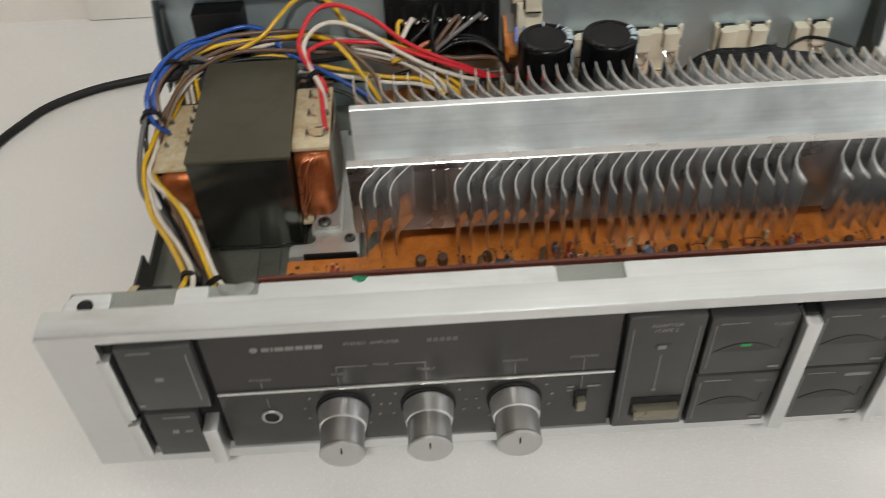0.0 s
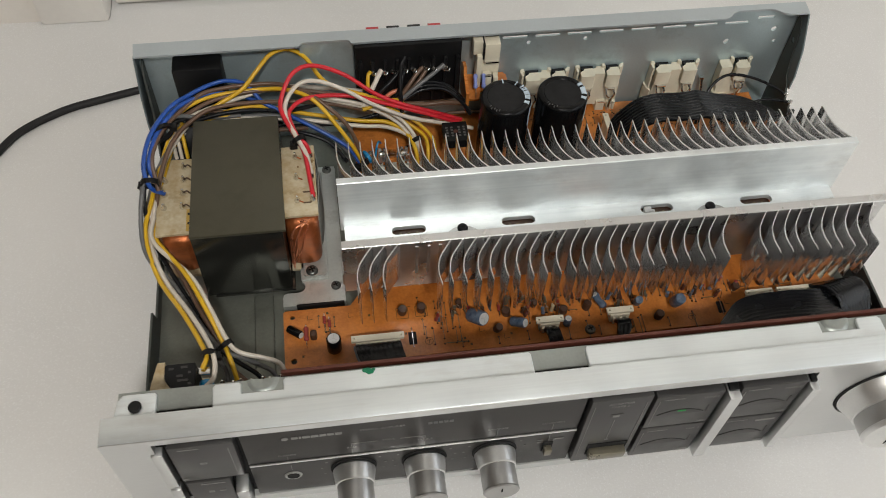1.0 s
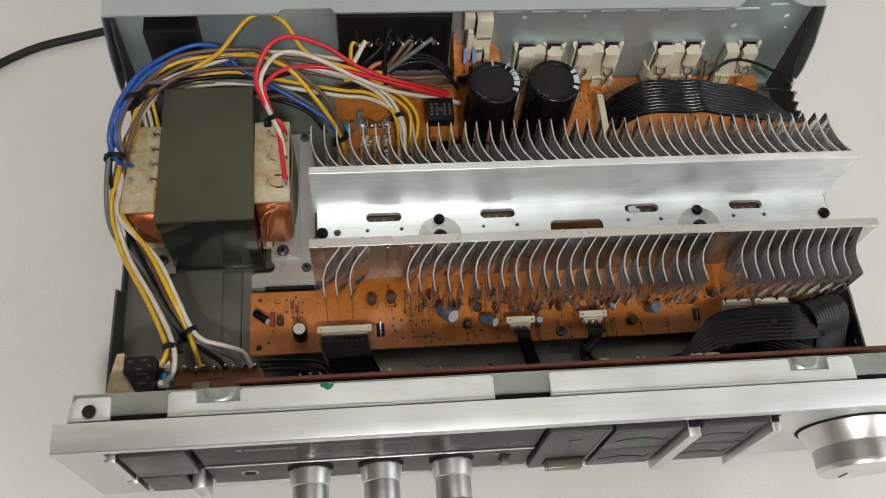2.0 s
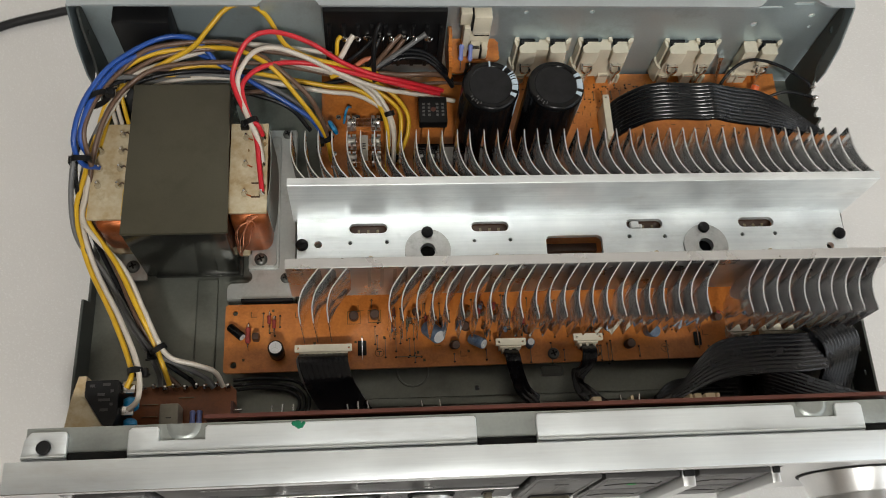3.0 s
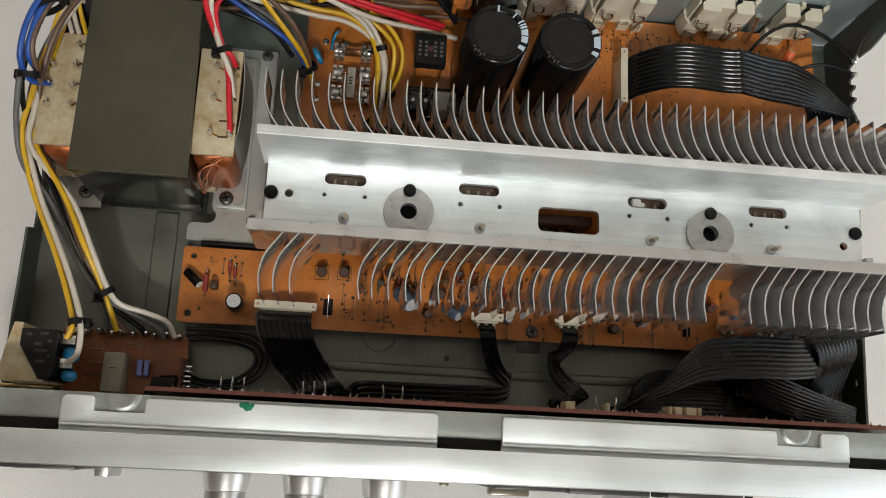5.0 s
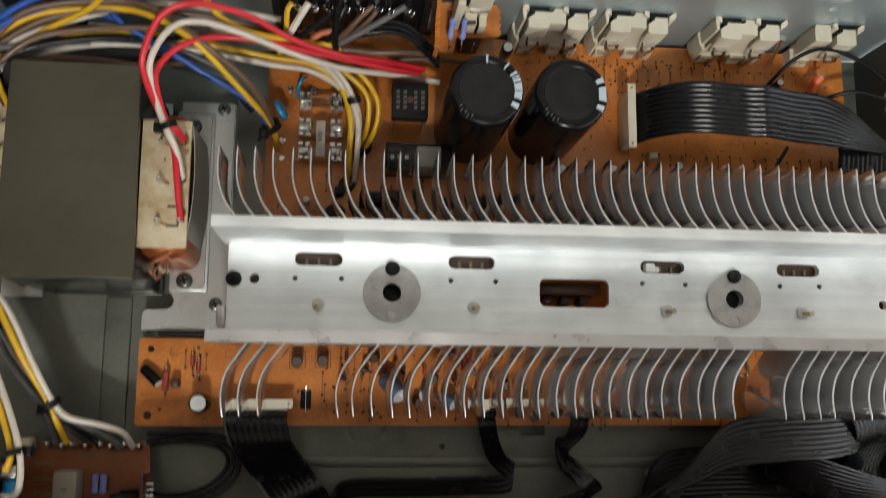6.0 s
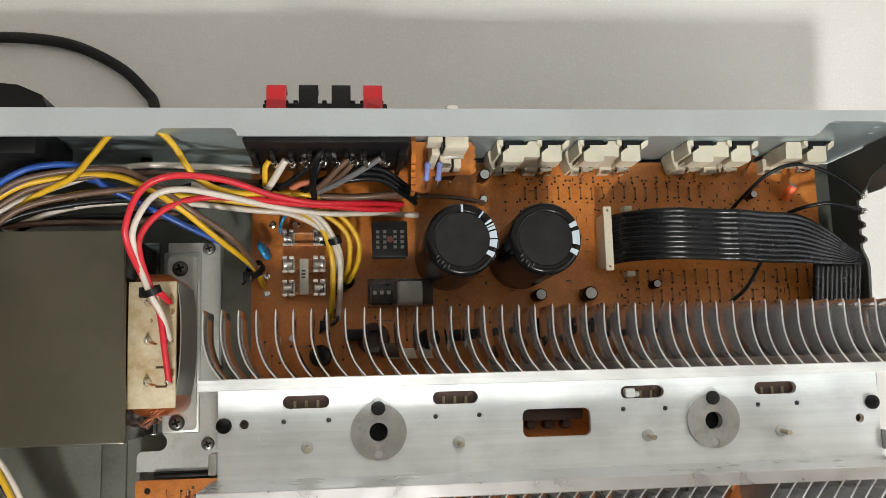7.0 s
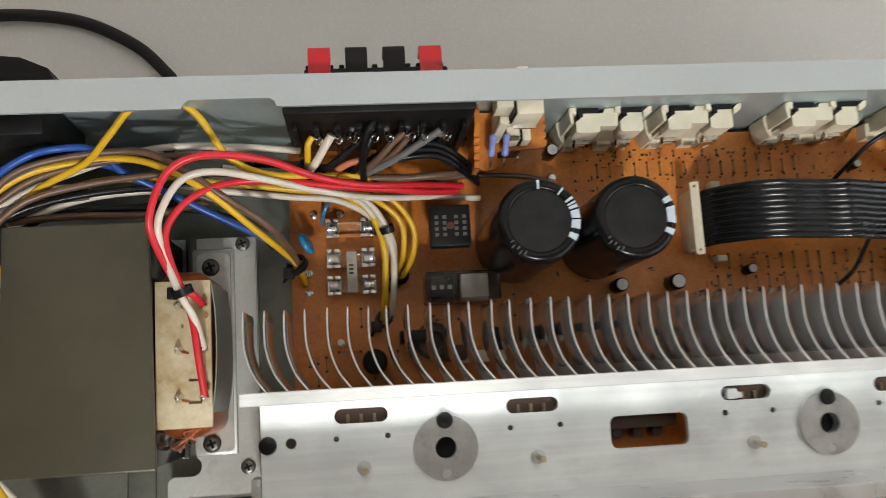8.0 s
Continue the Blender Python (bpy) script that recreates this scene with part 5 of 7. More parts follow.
    for dx in (-0.0052, -0.0022, 0.0022, 0.0052):
        for k in range(4):
            part("print_mark", box(bmesh.new(), -0.02145 + dx - 0.0007, -0.02145 + dx + 0.0007, 0.1963 + 0.0022 * k, 0.1976 + 0.0022 * k, 0.05102, 0.05112), FAINT, rect)
    part("centre_hole", turned(bmesh.new(), (-0.02145, 0.2003, 0.0509), (0, 0, 1), [(0.0014, 0), (0.0014, 0.0002)], 16), BOARDEDGE, rect)
    for x in (-0.0275, -0.0154):
        for y in (0.1940, 0.2067):
            part("leg", rod(bmesh.new(), (x, y, BZ), (x, y, 0.0446), 0.0005, 6), CHROME, rect)
    # relay in a clear case
    relay = part("relay", box(bmesh.new(), -0.0310, -0.0025, 0.1732, 0.1845, BZ, 0.0262, 0.0003), BROWNPART, board, "relay in a clear plastic case")
    part("clear_case", box(bmesh.new(), -0.0310, -0.0025, 0.1732, 0.1845, 0.0264, 0.0420, 0.0006), CLEARBOX, relay)
    part("coil_yoke", box(bmesh.new(), -0.0178, -0.0072, 0.1742, 0.1832, 0.0266, 0.0400, 0.0008), PALETOP, relay)
    part("contact_block", box(bmesh.new(), -0.0290, -0.0200, 0.1750, 0.1826, 0.0266, 0.0370, 0.0008), INK, relay)
    for k in range(3):
        part("contact", box(bmesh.new(), -0.0285 + 0.003 * k, -0.0270 + 0.003 * k, 0.1780, 0.1795, 0.0371, 0.0378), WASHER, relay)
    part("coil", turned(bmesh.new(), (-0.0285, 0.1590, BZ), (0, 0, 1), [(0.0070, 0), (0.0072, 0.001), (0.0072, 0.006), (0.0060, 0.0066), (0.0040, 0.0062), (0.0038, 0.001)], 26), BROWNPART, board, "dark round choke coil")
    part("white_post", turned(bmesh.new(), (-0.0640, 0.1600, BZ), (0, 0, 1), [(0.0014, 0), (0.0013, 0.010), (0, 0.0102)], 12), PALETOP, board)
    small_block("white_block", -0.022, 0.000, 0.1500, 0.1545, 0.006, CREAM), small_block("white_block", 0.074, 0.103, 0.1560, 0.1600, 0.006, CREAM)
    for k in range(15):
        x, y, h = -0.052 + 0.0158 * k + rng.uniform(-0.003, 0.003), rng.uniform(0.1500, 0.1660), rng.uniform(0.012, 0.024)
        if k % 3 == 0:
            cap_part(x, y, rng.uniform(0.0036, 0.0052), h, SLEEVE, SLEEVE, label="black can under the fins")
        elif k % 3 == 1:
            small_block("driver_transistor", x - 0.0050, x + 0.0050, y - 0.0022, y + 0.0022, h, BLACK, "flat black transistor")
        else:
            small_block("film_capacitor", x - 0.0046, x + 0.0046, y - 0.0030, y + 0.0030, h * 0.7, BROWNPART, "dark brown film capacitor", 0.0012)
    # ribbon socket, standing across the board
    sock = part("ribbon_socket", box(bmesh.new(), 0.0762, 0.0800, 0.1895, 0.2130, BZ, 0.0385, 0.0003), CREAM, board, "ivory ribbon cable socket")
    part("cap", plate(bmesh.new(), rounded(0.0758, 0.0794, 0.1868, 0.2158, 0.0005, 2), [circle(0.0776, 0.2140, 0.0006, 8), circle(0.0776, 0.1885, 0.0006, 8)], 0.0387, 0.0402), CREAM, sock)
    for y in (0.1862, 0.2168):
        part("stop", box(bmesh.new(), 0.0885, 0.0925, y - 0.0012, y + 0.0012, BZ, 0.0300, 0.0003), CREAM, sock)

    part("vent_score", vents, WASHER, board, "scored vents on the can tops", "stuff")


main_board()


# ---- large capacitors ----
def big_capacitor(x, y, marks):
    c = thing("filter_capacitor", (x, y, BZ), "large black electrolytic capacitor with pale blue print", "capacitor", "pair of filter capacitors")
    part("sleeve", turned(bmesh.new(), (x, y, BZ), (0, 0, 1), [(0.0138, 0), (0.0147, 0.0010), (0.0147, 0.0566), (0.0145, 0.0579), (0.0139, 0.0588), (0.0130, 0.0593), (0.0118, 0.0594), (0.0111, 0.0591), (0.0108, 0.0587)], 48), SLEEVE, c)
    part("top_disc", turned(bmesh.new(), (x, y, BZ + 0.0585), (0, 0, 1), [(0.0110, 0), (0.0107, 0.0004), (0, 0.0004)], 40), CAPTOP, c)
    for a, w, z0, z1 in marks:
        bm = bmesh.new()
        n = 4
        ring = [[bm.verts.new((x + r * math.cos(radians(a - w / 2 + w * k / n)), y + r * math.sin(radians(a - w / 2 + w * k / n)), BZ + z)) for r, z in ((0.01465, z0), (0.01465, z1), (0.01482, z1), (0.01482, z0))] for k in range(n + 1)]
        for p, q in zip(ring, ring[1:]):
            for k in range(4):
                bm.faces.new((p[k], p[(k + 1) % 4], q[(k + 1) % 4], q[k]))
        bm.faces.new(ring[0]), bm.faces.new(ring[-1])
        part("print_mark", bm, LABEL, c)
    for a, w in [(m[0], m[1]) for m in marks]:
        top = [(x + r * math.cos(radians(a + s * w / 2)), y + r * math.sin(radians(a + s * w / 2))) for r, s in ((0.0109, -1), (0.0139, -1), (0.0139, 1), (0.0109, 1))]
        part("print_mark", plate(bmesh.new(), top, [], BZ + 0.0588, BZ + 0.05955), LABEL, c)
    for k in range(5):
        low = rounded(-0.0007, 0.0007, -0.0002, 0.0002, 0.0001, 1)
        spin = Matrix.Translation((x, y, 0)) @ Matrix.Rotation(radians(214 + 7 * k), 4, "Z") @ Matrix.Translation((0.0122 + 0.0008 * (k % 2), 0, 0))
        part("print_mark", plate(bmesh.new(), [(spin @ Vector((u, v, 0))).to_2d() for u, v in low], [], BZ + 0.0588, BZ + 0.05955), FAINT, c)


big_capacitor(0.0057, 0.1950, ((90, 4, 0.040, 0.056), (52, 3, 0.046, 0.056), (33, 4, 0.044, 0.056), (26, 3, 0.044, 0.056), (20, 5, 0.044, 0.056), (8, 13, 0.034, 0.056), (-8, 14, 0.034, 0.056), (-28, 9, 0.042, 0.056)))
big_capacitor(0.0392, 0.1950, ((26, 9, 0.040, 0.056), (1, 26, 0.034, 0.056), (-26, 9, 0.042, 0.056)))


# ---- phono socket blocks on the rear edge of the board ----
def socket_block(x0, x1, z0, z1, kind="pair"):
    b = thing("phono_socket_block", ((x0 + x1) / 2, 0.236, z0), "ivory plastic phono socket block with metal clips", "socket block", "row of phono sockets")
    w = x1 - x0

    def slab(name, plan, v0, v1, material=CREAM, parent=b):
        return part(name, plate(bmesh.new(), [(x0 + u * w, y) for u, y in plan], [], v0, v1), material, parent)

    def hood(u0, u1, ear):
        e = 0.0010 / w
        slab("hood", [(u0, 0.2334), (u0 + e, 0.2328), (u1 - e, 0.2328), (u1, 0.2334), (u1, 0.2402), (u0 + 3 * e, 0.2402), (u0 + 2 * e, 0.2385), (u0, 0.2370)], z1 - 0.0105, z1)
        slab("hood_rim", [(u0 - 2 * e, 0.2403), (u0, 0.2395), (u0, 0.2422), (u0 - 2 * e, 0.2422)], z1 - 0.0080, z1 + 0.0016)
        slab("slot", [(u0 + e, 0.2404), (u1, 0.2404), (u1, 0.2421), (u0 + e, 0.2421)], z1 - 0.0010, z1 + 0.0003, BLACK)
        slab("slot", [(u0 + e, 0.2388), (u0 + 2.8 * e, 0.2388), (u0 + 2.8 * e, 0.2403), (u0 + e, 0.2403)], z1 - 0.0010, z1 + 0.0004, BLACK)
        if ear:
            slab("ear", [(u1 + 0.3 * e, 0.2378), (u1 + 3.2 * e, 0.2398), (u1 + 3.6 * e, 0.2421), (u1 + 2.2 * e, 0.2421), (u1 + 0.3 * e, 0.2403)], z1 - 0.0070, z1 + 0.0012)
        slab("clip", [(u0 + 2 * e, 0.2312), (u1 - 2 * e, 0.2312), (u1 - 2 * e, 0.2326), (u0 + 2 * e, 0.2326)], z1 - 0.0112, z1 - 0.0106, CHROME)
        x = x0 + (u1 - e) * w
        prong = tube(bmesh.new(), [(x - 0.002, 0.2345, z1 - 0.0125), (x - 0.0006, 0.2318, z1 - 0.0160), (x - 0.0018, 0.2330, z0 + 0.010), (x - 0.0020, 0.2330, z0)], 0.0008, 6, 3)
        tube(prong, [(x - 0.006, 0.2345, z1 - 0.0125), (x - 0.0056, 0.2315, z1 - 0.0165), (x - 0.0030, 0.2330, z0 + 0.012)], 0.0006, 6, 3)
        part("clip", prong, CHROME, b)

    def ledge(u0, u1, top):
        slab("ledge", [(u0, 0.2338), (u1, 0.2338), (u1, 0.2400), (u0, 0.2400)], z0, z0 + top)
        slab("clip", [(u0 + 0.02, 0.2330), (u1 - 0.01, 0.2330), (u1 - 0.01, 0.2344), (u0 + 0.02, 0.2344)], z0 + top + 0.0001, z0 + top + 0.0006, CHROME)

    slab("body", [(0.10, 0.2360), (0.94, 0.2360), (0.94, 0.2422), (0.10, 0.2422)], z0 + 0.004, z1 - 0.0107)
    if kind == "pair":
        wing = [(-0.03, 0.2422), (-0.045, 0.2405), (-0.02, 0.2362), (0.02, 0.2336), (0.05, 0.2336), (0.05, 0.2422)]
        slab("wing", wing, z0 + 0.002, z0 + 0.0150)
        slab("wing", [(0.0, 0.2422), (-0.01, 0.2404), (0.005, 0.2362), (0.04, 0.2362), (0.04, 0.2422)], z0 + 0.0151, z1 + 0.0012)
        hood(0.075, 0.36, False)
        slab("bridge", [(0.362, 0.2352), (0.585, 0.2352), (0.585, 0.2412), (0.560, 0.2421), (0.44, 0.2421), (0.42, 0.2405), (0.362, 0.2402)], z1 - 0.0170, z1 - 0.0004)
        hood(0.61, 0.885, True)
        ledge(0.52, 0.70, 0.0075), ledge(0.76, 0.86, 0.0062), ledge(0.10, 0.30, 0.0060)
        slab("post", [(0.88, 0.2338), (0.93, 0.2338), (0.93, 0.2400), (0.88, 0.2400)], z0, z0 + 0.0068)
    else:
        slab("bridge", [(0.02, 0.2345), (0.36, 0.2345), (0.36, 0.2412), (0.33, 0.2421), (0.05, 0.2421), (0.02, 0.2400)], z1 - 0.0170, z1 - 0.0004)
        hood(0.46, 0.87, True)
        ledge(0.02, 0.16, 0.0070), ledge(0.20, 0.46, 0.0062)


socket_block(0.0255, 0.0575, BZ, 0.0560)
socket_block(0.0613, 0.0927, BZ, 0.0562)
socket_block(0.1110, 0.1440, BZ, 0.0552)
socket_block(0.1570, 0.1792, BZ, 0.0545, "single")
post = thing("steel_spacer", (0.1500, 0.2330, BZ), "thin steel spacer post", "spacer")
part("shaft", rod(bmesh.new(), (0.1500, 0.2335, BZ), (0.1490, 0.2400, 0.0400), 0.0011, 10), CHROME, post)
part("cap", rod(bmesh.new(), (0.1490, 0.2400, 0.0400), (0.1489, 0.2404, 0.0416), 0.0017, 10), CHROME, post)


def phono_board():
    b = thing("phono_sub_board", (0.002, 0.23, 0.05), "small orange sub-board with two lilac resistors", "circuit board")
    plan = [(-0.0108, 0.2200), (-0.0075, 0.2190), (-0.0045, 0.2196), (-0.0035, 0.2225), (-0.0030, 0.2262), (0.0140, 0.2270)]
    for k in range(4):
        y = 0.2285 + 0.0030 * k
        plan += [(0.0152, y - 0.0006), (0.0157, y), (0.0157, y + 0.0016), (0.0147, y + 0.0020)]
    plan += [(0.0140, 0.2412), (-0.0108, 0.2412)]
    part("laminate", plate(bmesh.new(), plan, [], 0.0560, 0.0575), BOARD, b)
    edge = [(0.2188, 0.0470), (0.2410, 0.0470), (0.2410, 0.0690), (0.2380, 0.0715), (0.2330, 0.0715)]
    for k in range(5):
        y = 0.2310 - 0.0026 * k
        edge += [(y, 0.0680 - 0.0010 * k), (y - 0.0006, 0.0668 - 0.0010 * k), (y - 0.0018, 0.0668 - 0.0010 * k), (y - 0.0022, 0.0676 - 0.0010 * k)]
    part("upright_laminate", plate(bmesh.new(), edge, [], -0.0128, -0.0109, SIDE), BOARD, b)
    for x, y in ((-0.0064, 0.2232), (-0.0014, 0.2230)):
        r = part("resistor", turned(bmesh.new(), (x, y, 0.0625), (0.06, 0.75, 0.66), [(0.0006, 0), (0.0013, 0.0006), (0.0014, 0.0020), (0.0011, 0.0026), (0.0011, 0.0062), (0.0014, 0.0068), (0.0013, 0.0084), (0.0006, 0.0090)], 12), LILAC, b, "lilac resistor")
        part("lead", tube(bmesh.new(), [(x, y, 0.0625), (x, y - 0.0022, 0.0610), (x, y - 0.0030, 0.0576)], 0.0003, 5, 3), CHROME, r)
    part("terminal", box(bmesh.new(), 0.0042, 0.0048, 0.2235, 0.2241, 0.0480, 0.0570), CHROME, b)
    part("standoff", box(bmesh.new(), 0.0020, 0.0100, 0.2320, 0.2410, BZ + 0.0002, 0.0558, 0.0005), BROWNPART, b)
    jack = thing("phono_socket_block", (0.002, 0.236, 0.058), "ivory plastic phono socket standing on the sub-board", "socket block", "row of phono sockets")
    for name, x0, x1, y0, y1, z0, z1, material in (
            ("body", -0.0050, 0.0090, 0.2360, 0.2422, 0.0577, 0.0740, CREAM), ("hood", -0.0010, 0.0082, 0.2330, 0.2422, 0.0742, 0.0860, CREAM),
            ("side_block", -0.0078, -0.0020, 0.2352, 0.2422, 0.0780, 0.0866, CREAM), ("side_post", -0.0056, -0.0024, 0.2322, 0.2350, 0.0577, 0.0790, CREAM),
            ("ledge", -0.0008, 0.0040, 0.2308, 0.2358, 0.0577, 0.0660, CREAM), ("ledge", 0.0052, 0.0082, 0.2308, 0.2358, 0.0577, 0.0650, CREAM),
            ("clip", -0.0002, 0.0078, 0.2318, 0.2329, 0.0742, 0.0750, CHROME), ("clip", -0.0006, 0.0036, 0.2304, 0.2320, 0.0661, 0.0666, CHROME),
            ("slot", -0.0020, -0.0011, 0.2332, 0.2420, 0.0760, 0.0862, BLACK), ("slot", 0.0040, 0.0052, 0.2310, 0.2350, 0.0577, 0.0640, BLACK), ("slot", -0.0004, 0.0080, 0.2402, 0.2421, 0.0855, 0.0864, BLACK)):
        part(name, box(bmesh.new(), x0, x1, y0 - 0.0030, y1 - 0.0030, 0.0577 + 1.18 * (z0 - 0.0577), 0.0577 + 1.18 * (z1 - 0.0577), 0.0004 if material is CREAM else 0.0), material, jack)


phono_board()


# ---- boards and switch behind the front panel ----
def control_board():
    b = thing("control_board", (0.03, 0.030, 0.0138), "upright red-brown control board behind the front panel", "circuit board")
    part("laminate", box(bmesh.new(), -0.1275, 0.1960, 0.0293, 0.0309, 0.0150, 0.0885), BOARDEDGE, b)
    rng = random.Random(5)
    for x0, n in ((-0.1016, 3), (-0.0684, 3), (-0.0352, 2), (0.0560, 2)):
        for k in range(n):
            x, z = x0 + 0.0046 * k * (1.7 if n == 2 else 1), 0.0700 + rng.uniform(-0.002, 0.003)
            pin = tube(bmesh.new(), [(x, 0.0309, z), (x + 0.0003, 0.0340, z + 0.001), (x + rng.uniform(-0.0006, 0.0006), 0.0375, z + 0.0015)], 0.0004, 6, 3)
            turned(pin, (x, 0.0309, z), (0, 1, 0), [(0.0015, 0), (0.0009, 0.0010), (0.0005, 0.0018)], 8)
            part("pin", pin, CHROME, b)
    dots = bmesh.new()
    for k in range(150):
        x, z = rng.uniform(-0.12, 0.19), rng.uniform(0.030, 0.074)
        turned(dots, (x, 0.0309, z), (0, 1, 0), [(0.0011, 0), (0.0007, 0.0007), (0.0004, 0.0014), (0, 0.0015)], 6)
    for k in range(44):
        turned(dots, (rng.uniform(-0.12, 0.19), 0.0309, rng.uniform(0.0700, 0.0810)), (0, 1, 0.1), [(0.0009, 0), (0.0006, 0.0007), (0.0003, 0.0012 + 0.0006 * rng.random()), (0, 0.0020)], 6)
    part("solder_joints", dots, DULLWIRE, b, "many small solder joints", "stuff")
    for x, w in ((0.0397, 0.0042), (0.0571, 0.0016), (0.0838, 0.0016), (0.0862, 0.0034), (0.0912, 0.0046), (0.0962, 0.0018)):
        part("ivory_clip", box(bmesh.new(), x, x + w, 0.0311, 0.0345, 0.0720, 0.0815, 0.0005), BOBBIN, b)


control_board()


def supply_board():
    b = thing("switch_board", (-0.152, 0.045, 0.024), "small brown supply board with soldered terminals", "circuit board")
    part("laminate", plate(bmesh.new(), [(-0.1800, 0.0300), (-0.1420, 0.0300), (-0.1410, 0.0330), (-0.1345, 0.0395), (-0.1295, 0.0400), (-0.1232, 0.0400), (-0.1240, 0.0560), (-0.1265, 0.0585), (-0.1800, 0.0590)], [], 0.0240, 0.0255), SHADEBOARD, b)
    part("upright_board", box(bmesh.new(), -0.1240, -0.1226, 0.0320, 0.0470, 0.0230, 0.0420, 0.0003), BOARDEDGE, b)
    for k in range(5):
        part("pin", rod(bmesh.new(), (-0.1225, 0.0345 + 0.0022 * k, 0.0390), (-0.1190, 0.0345 + 0.0022 * k, 0.0392), 0.0004, 6), CHROME, b)
    part("film_capacitor", box(bmesh.new(), -0.1580, -0.1490, 0.0305, 0.0480, 0.0255, 0.0370, 0.0008), TANBOX, b, "grey-tan box capacitor")
    part("slot", box(bmesh.new(), -0.1548, -0.1522, 0.0408, 0.0412, 0.0370, 0.03705), GAP, b)
    part("pale_block", box(bmesh.new(), -0.1770, -0.1690, 0.0560, 0.0605, 0.0255, 0.0330, 0.0006), BOBBIN, b)
    for x in (-0.1440, -0.1408):
        part("resistor", turned(bmesh.new(), (x, 0.0385, 0.0285), (0, 1, 0), [(0.0008, 0), (0.0015, 0.0006), (0.0012, 0.0022), (0.0012, 0.0052), (0.0015, 0.0068), (0.0008, 0.0075)], 12), LILAC, b, "lilac resistor")
    part("black_block", box(bmesh.new(), -0.1375, -0.1265, 0.0300, 0.0385, 0.0180, 0.0330, 0.0008), BLACK, b)
    for k in range(9):
        x = -0.1680 + 0.0050 * k
        lug = turned(bmesh.new(), (x, 0.0568 + 0.0008 * (k % 2), 0.0255), (0.1 * (k % 3 - 1), 0.1, 1), [(0.0016, 0), (0.0017, 0.0012), (0.0010, 0.0035), (0.0014, 0.0052), (0.0006, 0.0066), (0, 0.0068)], 10)
        part("solder_lug", lug, CHROME, b)
    for x, y in ((-0.165, 0.050), (-0.165, 0.044), (-0.165, 0.0385), (-0.148, 0.0530)):
        part("link", tube(bmesh.new(), [(x - 0.0035, y, 0.0255), (x - 0.0030, y, 0.0263), (x + 0.0030, y, 0.0263), (x + 0.0035, y, 0.0255)], 0.0003, 5, 2), DULLWIRE, b)


supply_board()


def power_switch():
    s = thing("power_switch", (-0.179, 0.044, 0.0337), "black mains switch on an ivory bracket", "switch")
    part("body", plate(bmesh.new(), [(-0.1852, 0.0465), (-0.1765, 0.0335), (-0.1722, 0.0330), (-0.1705, 0.0365), (-0.1705, 0.0530), (-0.1710, 0.0535), (-0.1847, 0.0535), (-0.1852, 0.0530)], [], 0.0360, 0.0625), BLACK, s)
    for x, y, w in ((-0.1832, 0.0505, 0.0022), (-0.1790, 0.0440, 0.0050), (-0.1780, 0.0395, 0.0036), (-0.1795, 0.0465, 0.0030), (-0.1775, 0.0510, 0.0032), (-0.1740, 0.0420, 0.0014), (-0.1740, 0.0480, 0.0014)):
        part("print_mark", box(bmesh.new(), x, x + w, y, y + 0.0012, 0.0626, 0.0627), BUTTON, s)
    part("bracket", plate(bmesh.new(), [(-0.1932, 0.0320), (-0.1745, 0.0320), (-0.1745, 0.0328), (-0.1768, 0.0330), (-0.1855, 0.0463), (-0.1855, 0.0560), (-0.1890, 0.0560), (-0.1915, 0.0450)], [], 0.0330, 0.0610), BOBBIN, s, "ivory plastic bracket")
    part("cross_bar", box(bmesh.new(), -0.1985, -0.1760, 0.0305, 0.0318, 0.0300, 0.0420, 0.0005), BRASS, s)
    for y in (0.0500, 0.0400):
        part("terminal", box(bmesh.new(), -0.1704, -0.1640, y - 0.0020, y + 0.0020, 0.0585, 0.0600, 0.0004), CHROME, s)
        part("red_collar", rod(bmesh.new(), (-0.1704, y + 0.0010, 0.0575), (-0.1690, y + 0.0010, 0.0575), 0.0016, 10), REDPLASTIC, s)
    part("spark_capacitor", turned(bmesh.new(), (-0.1665, 0.0470, 0.0550), (0, -1, 0), [(0.0020, 0), (0.0034, 0.0010), (0.0036, 0.0030), (0.0034, 0.0052), (0.0020, 0.0062)], 16), BLUEDISC, s, "bright blue capacitor")
    part("spark_capacitor", turned(bmesh.new(), (-0.1665, 0.0375, 0.0540), (0, -1, 0), [(0.0018, 0), (0.0030, 0.0010), (0.0032, 0.0030), (0.0018, 0.0045)], 16), BLUEDISC, s, "bright blue capacitor")


power_switch()


# ---- wiring ----
WIRING = "loose hook-up wiring"


def wire(points, material, colour, course, r=0.00165):
    ob = part("wire", tube(bmesh.new(), points, r * 0.77, 10, 7), material)
    return tagged(ob, colour + " insulated wire " + course, "wire", WIRING)


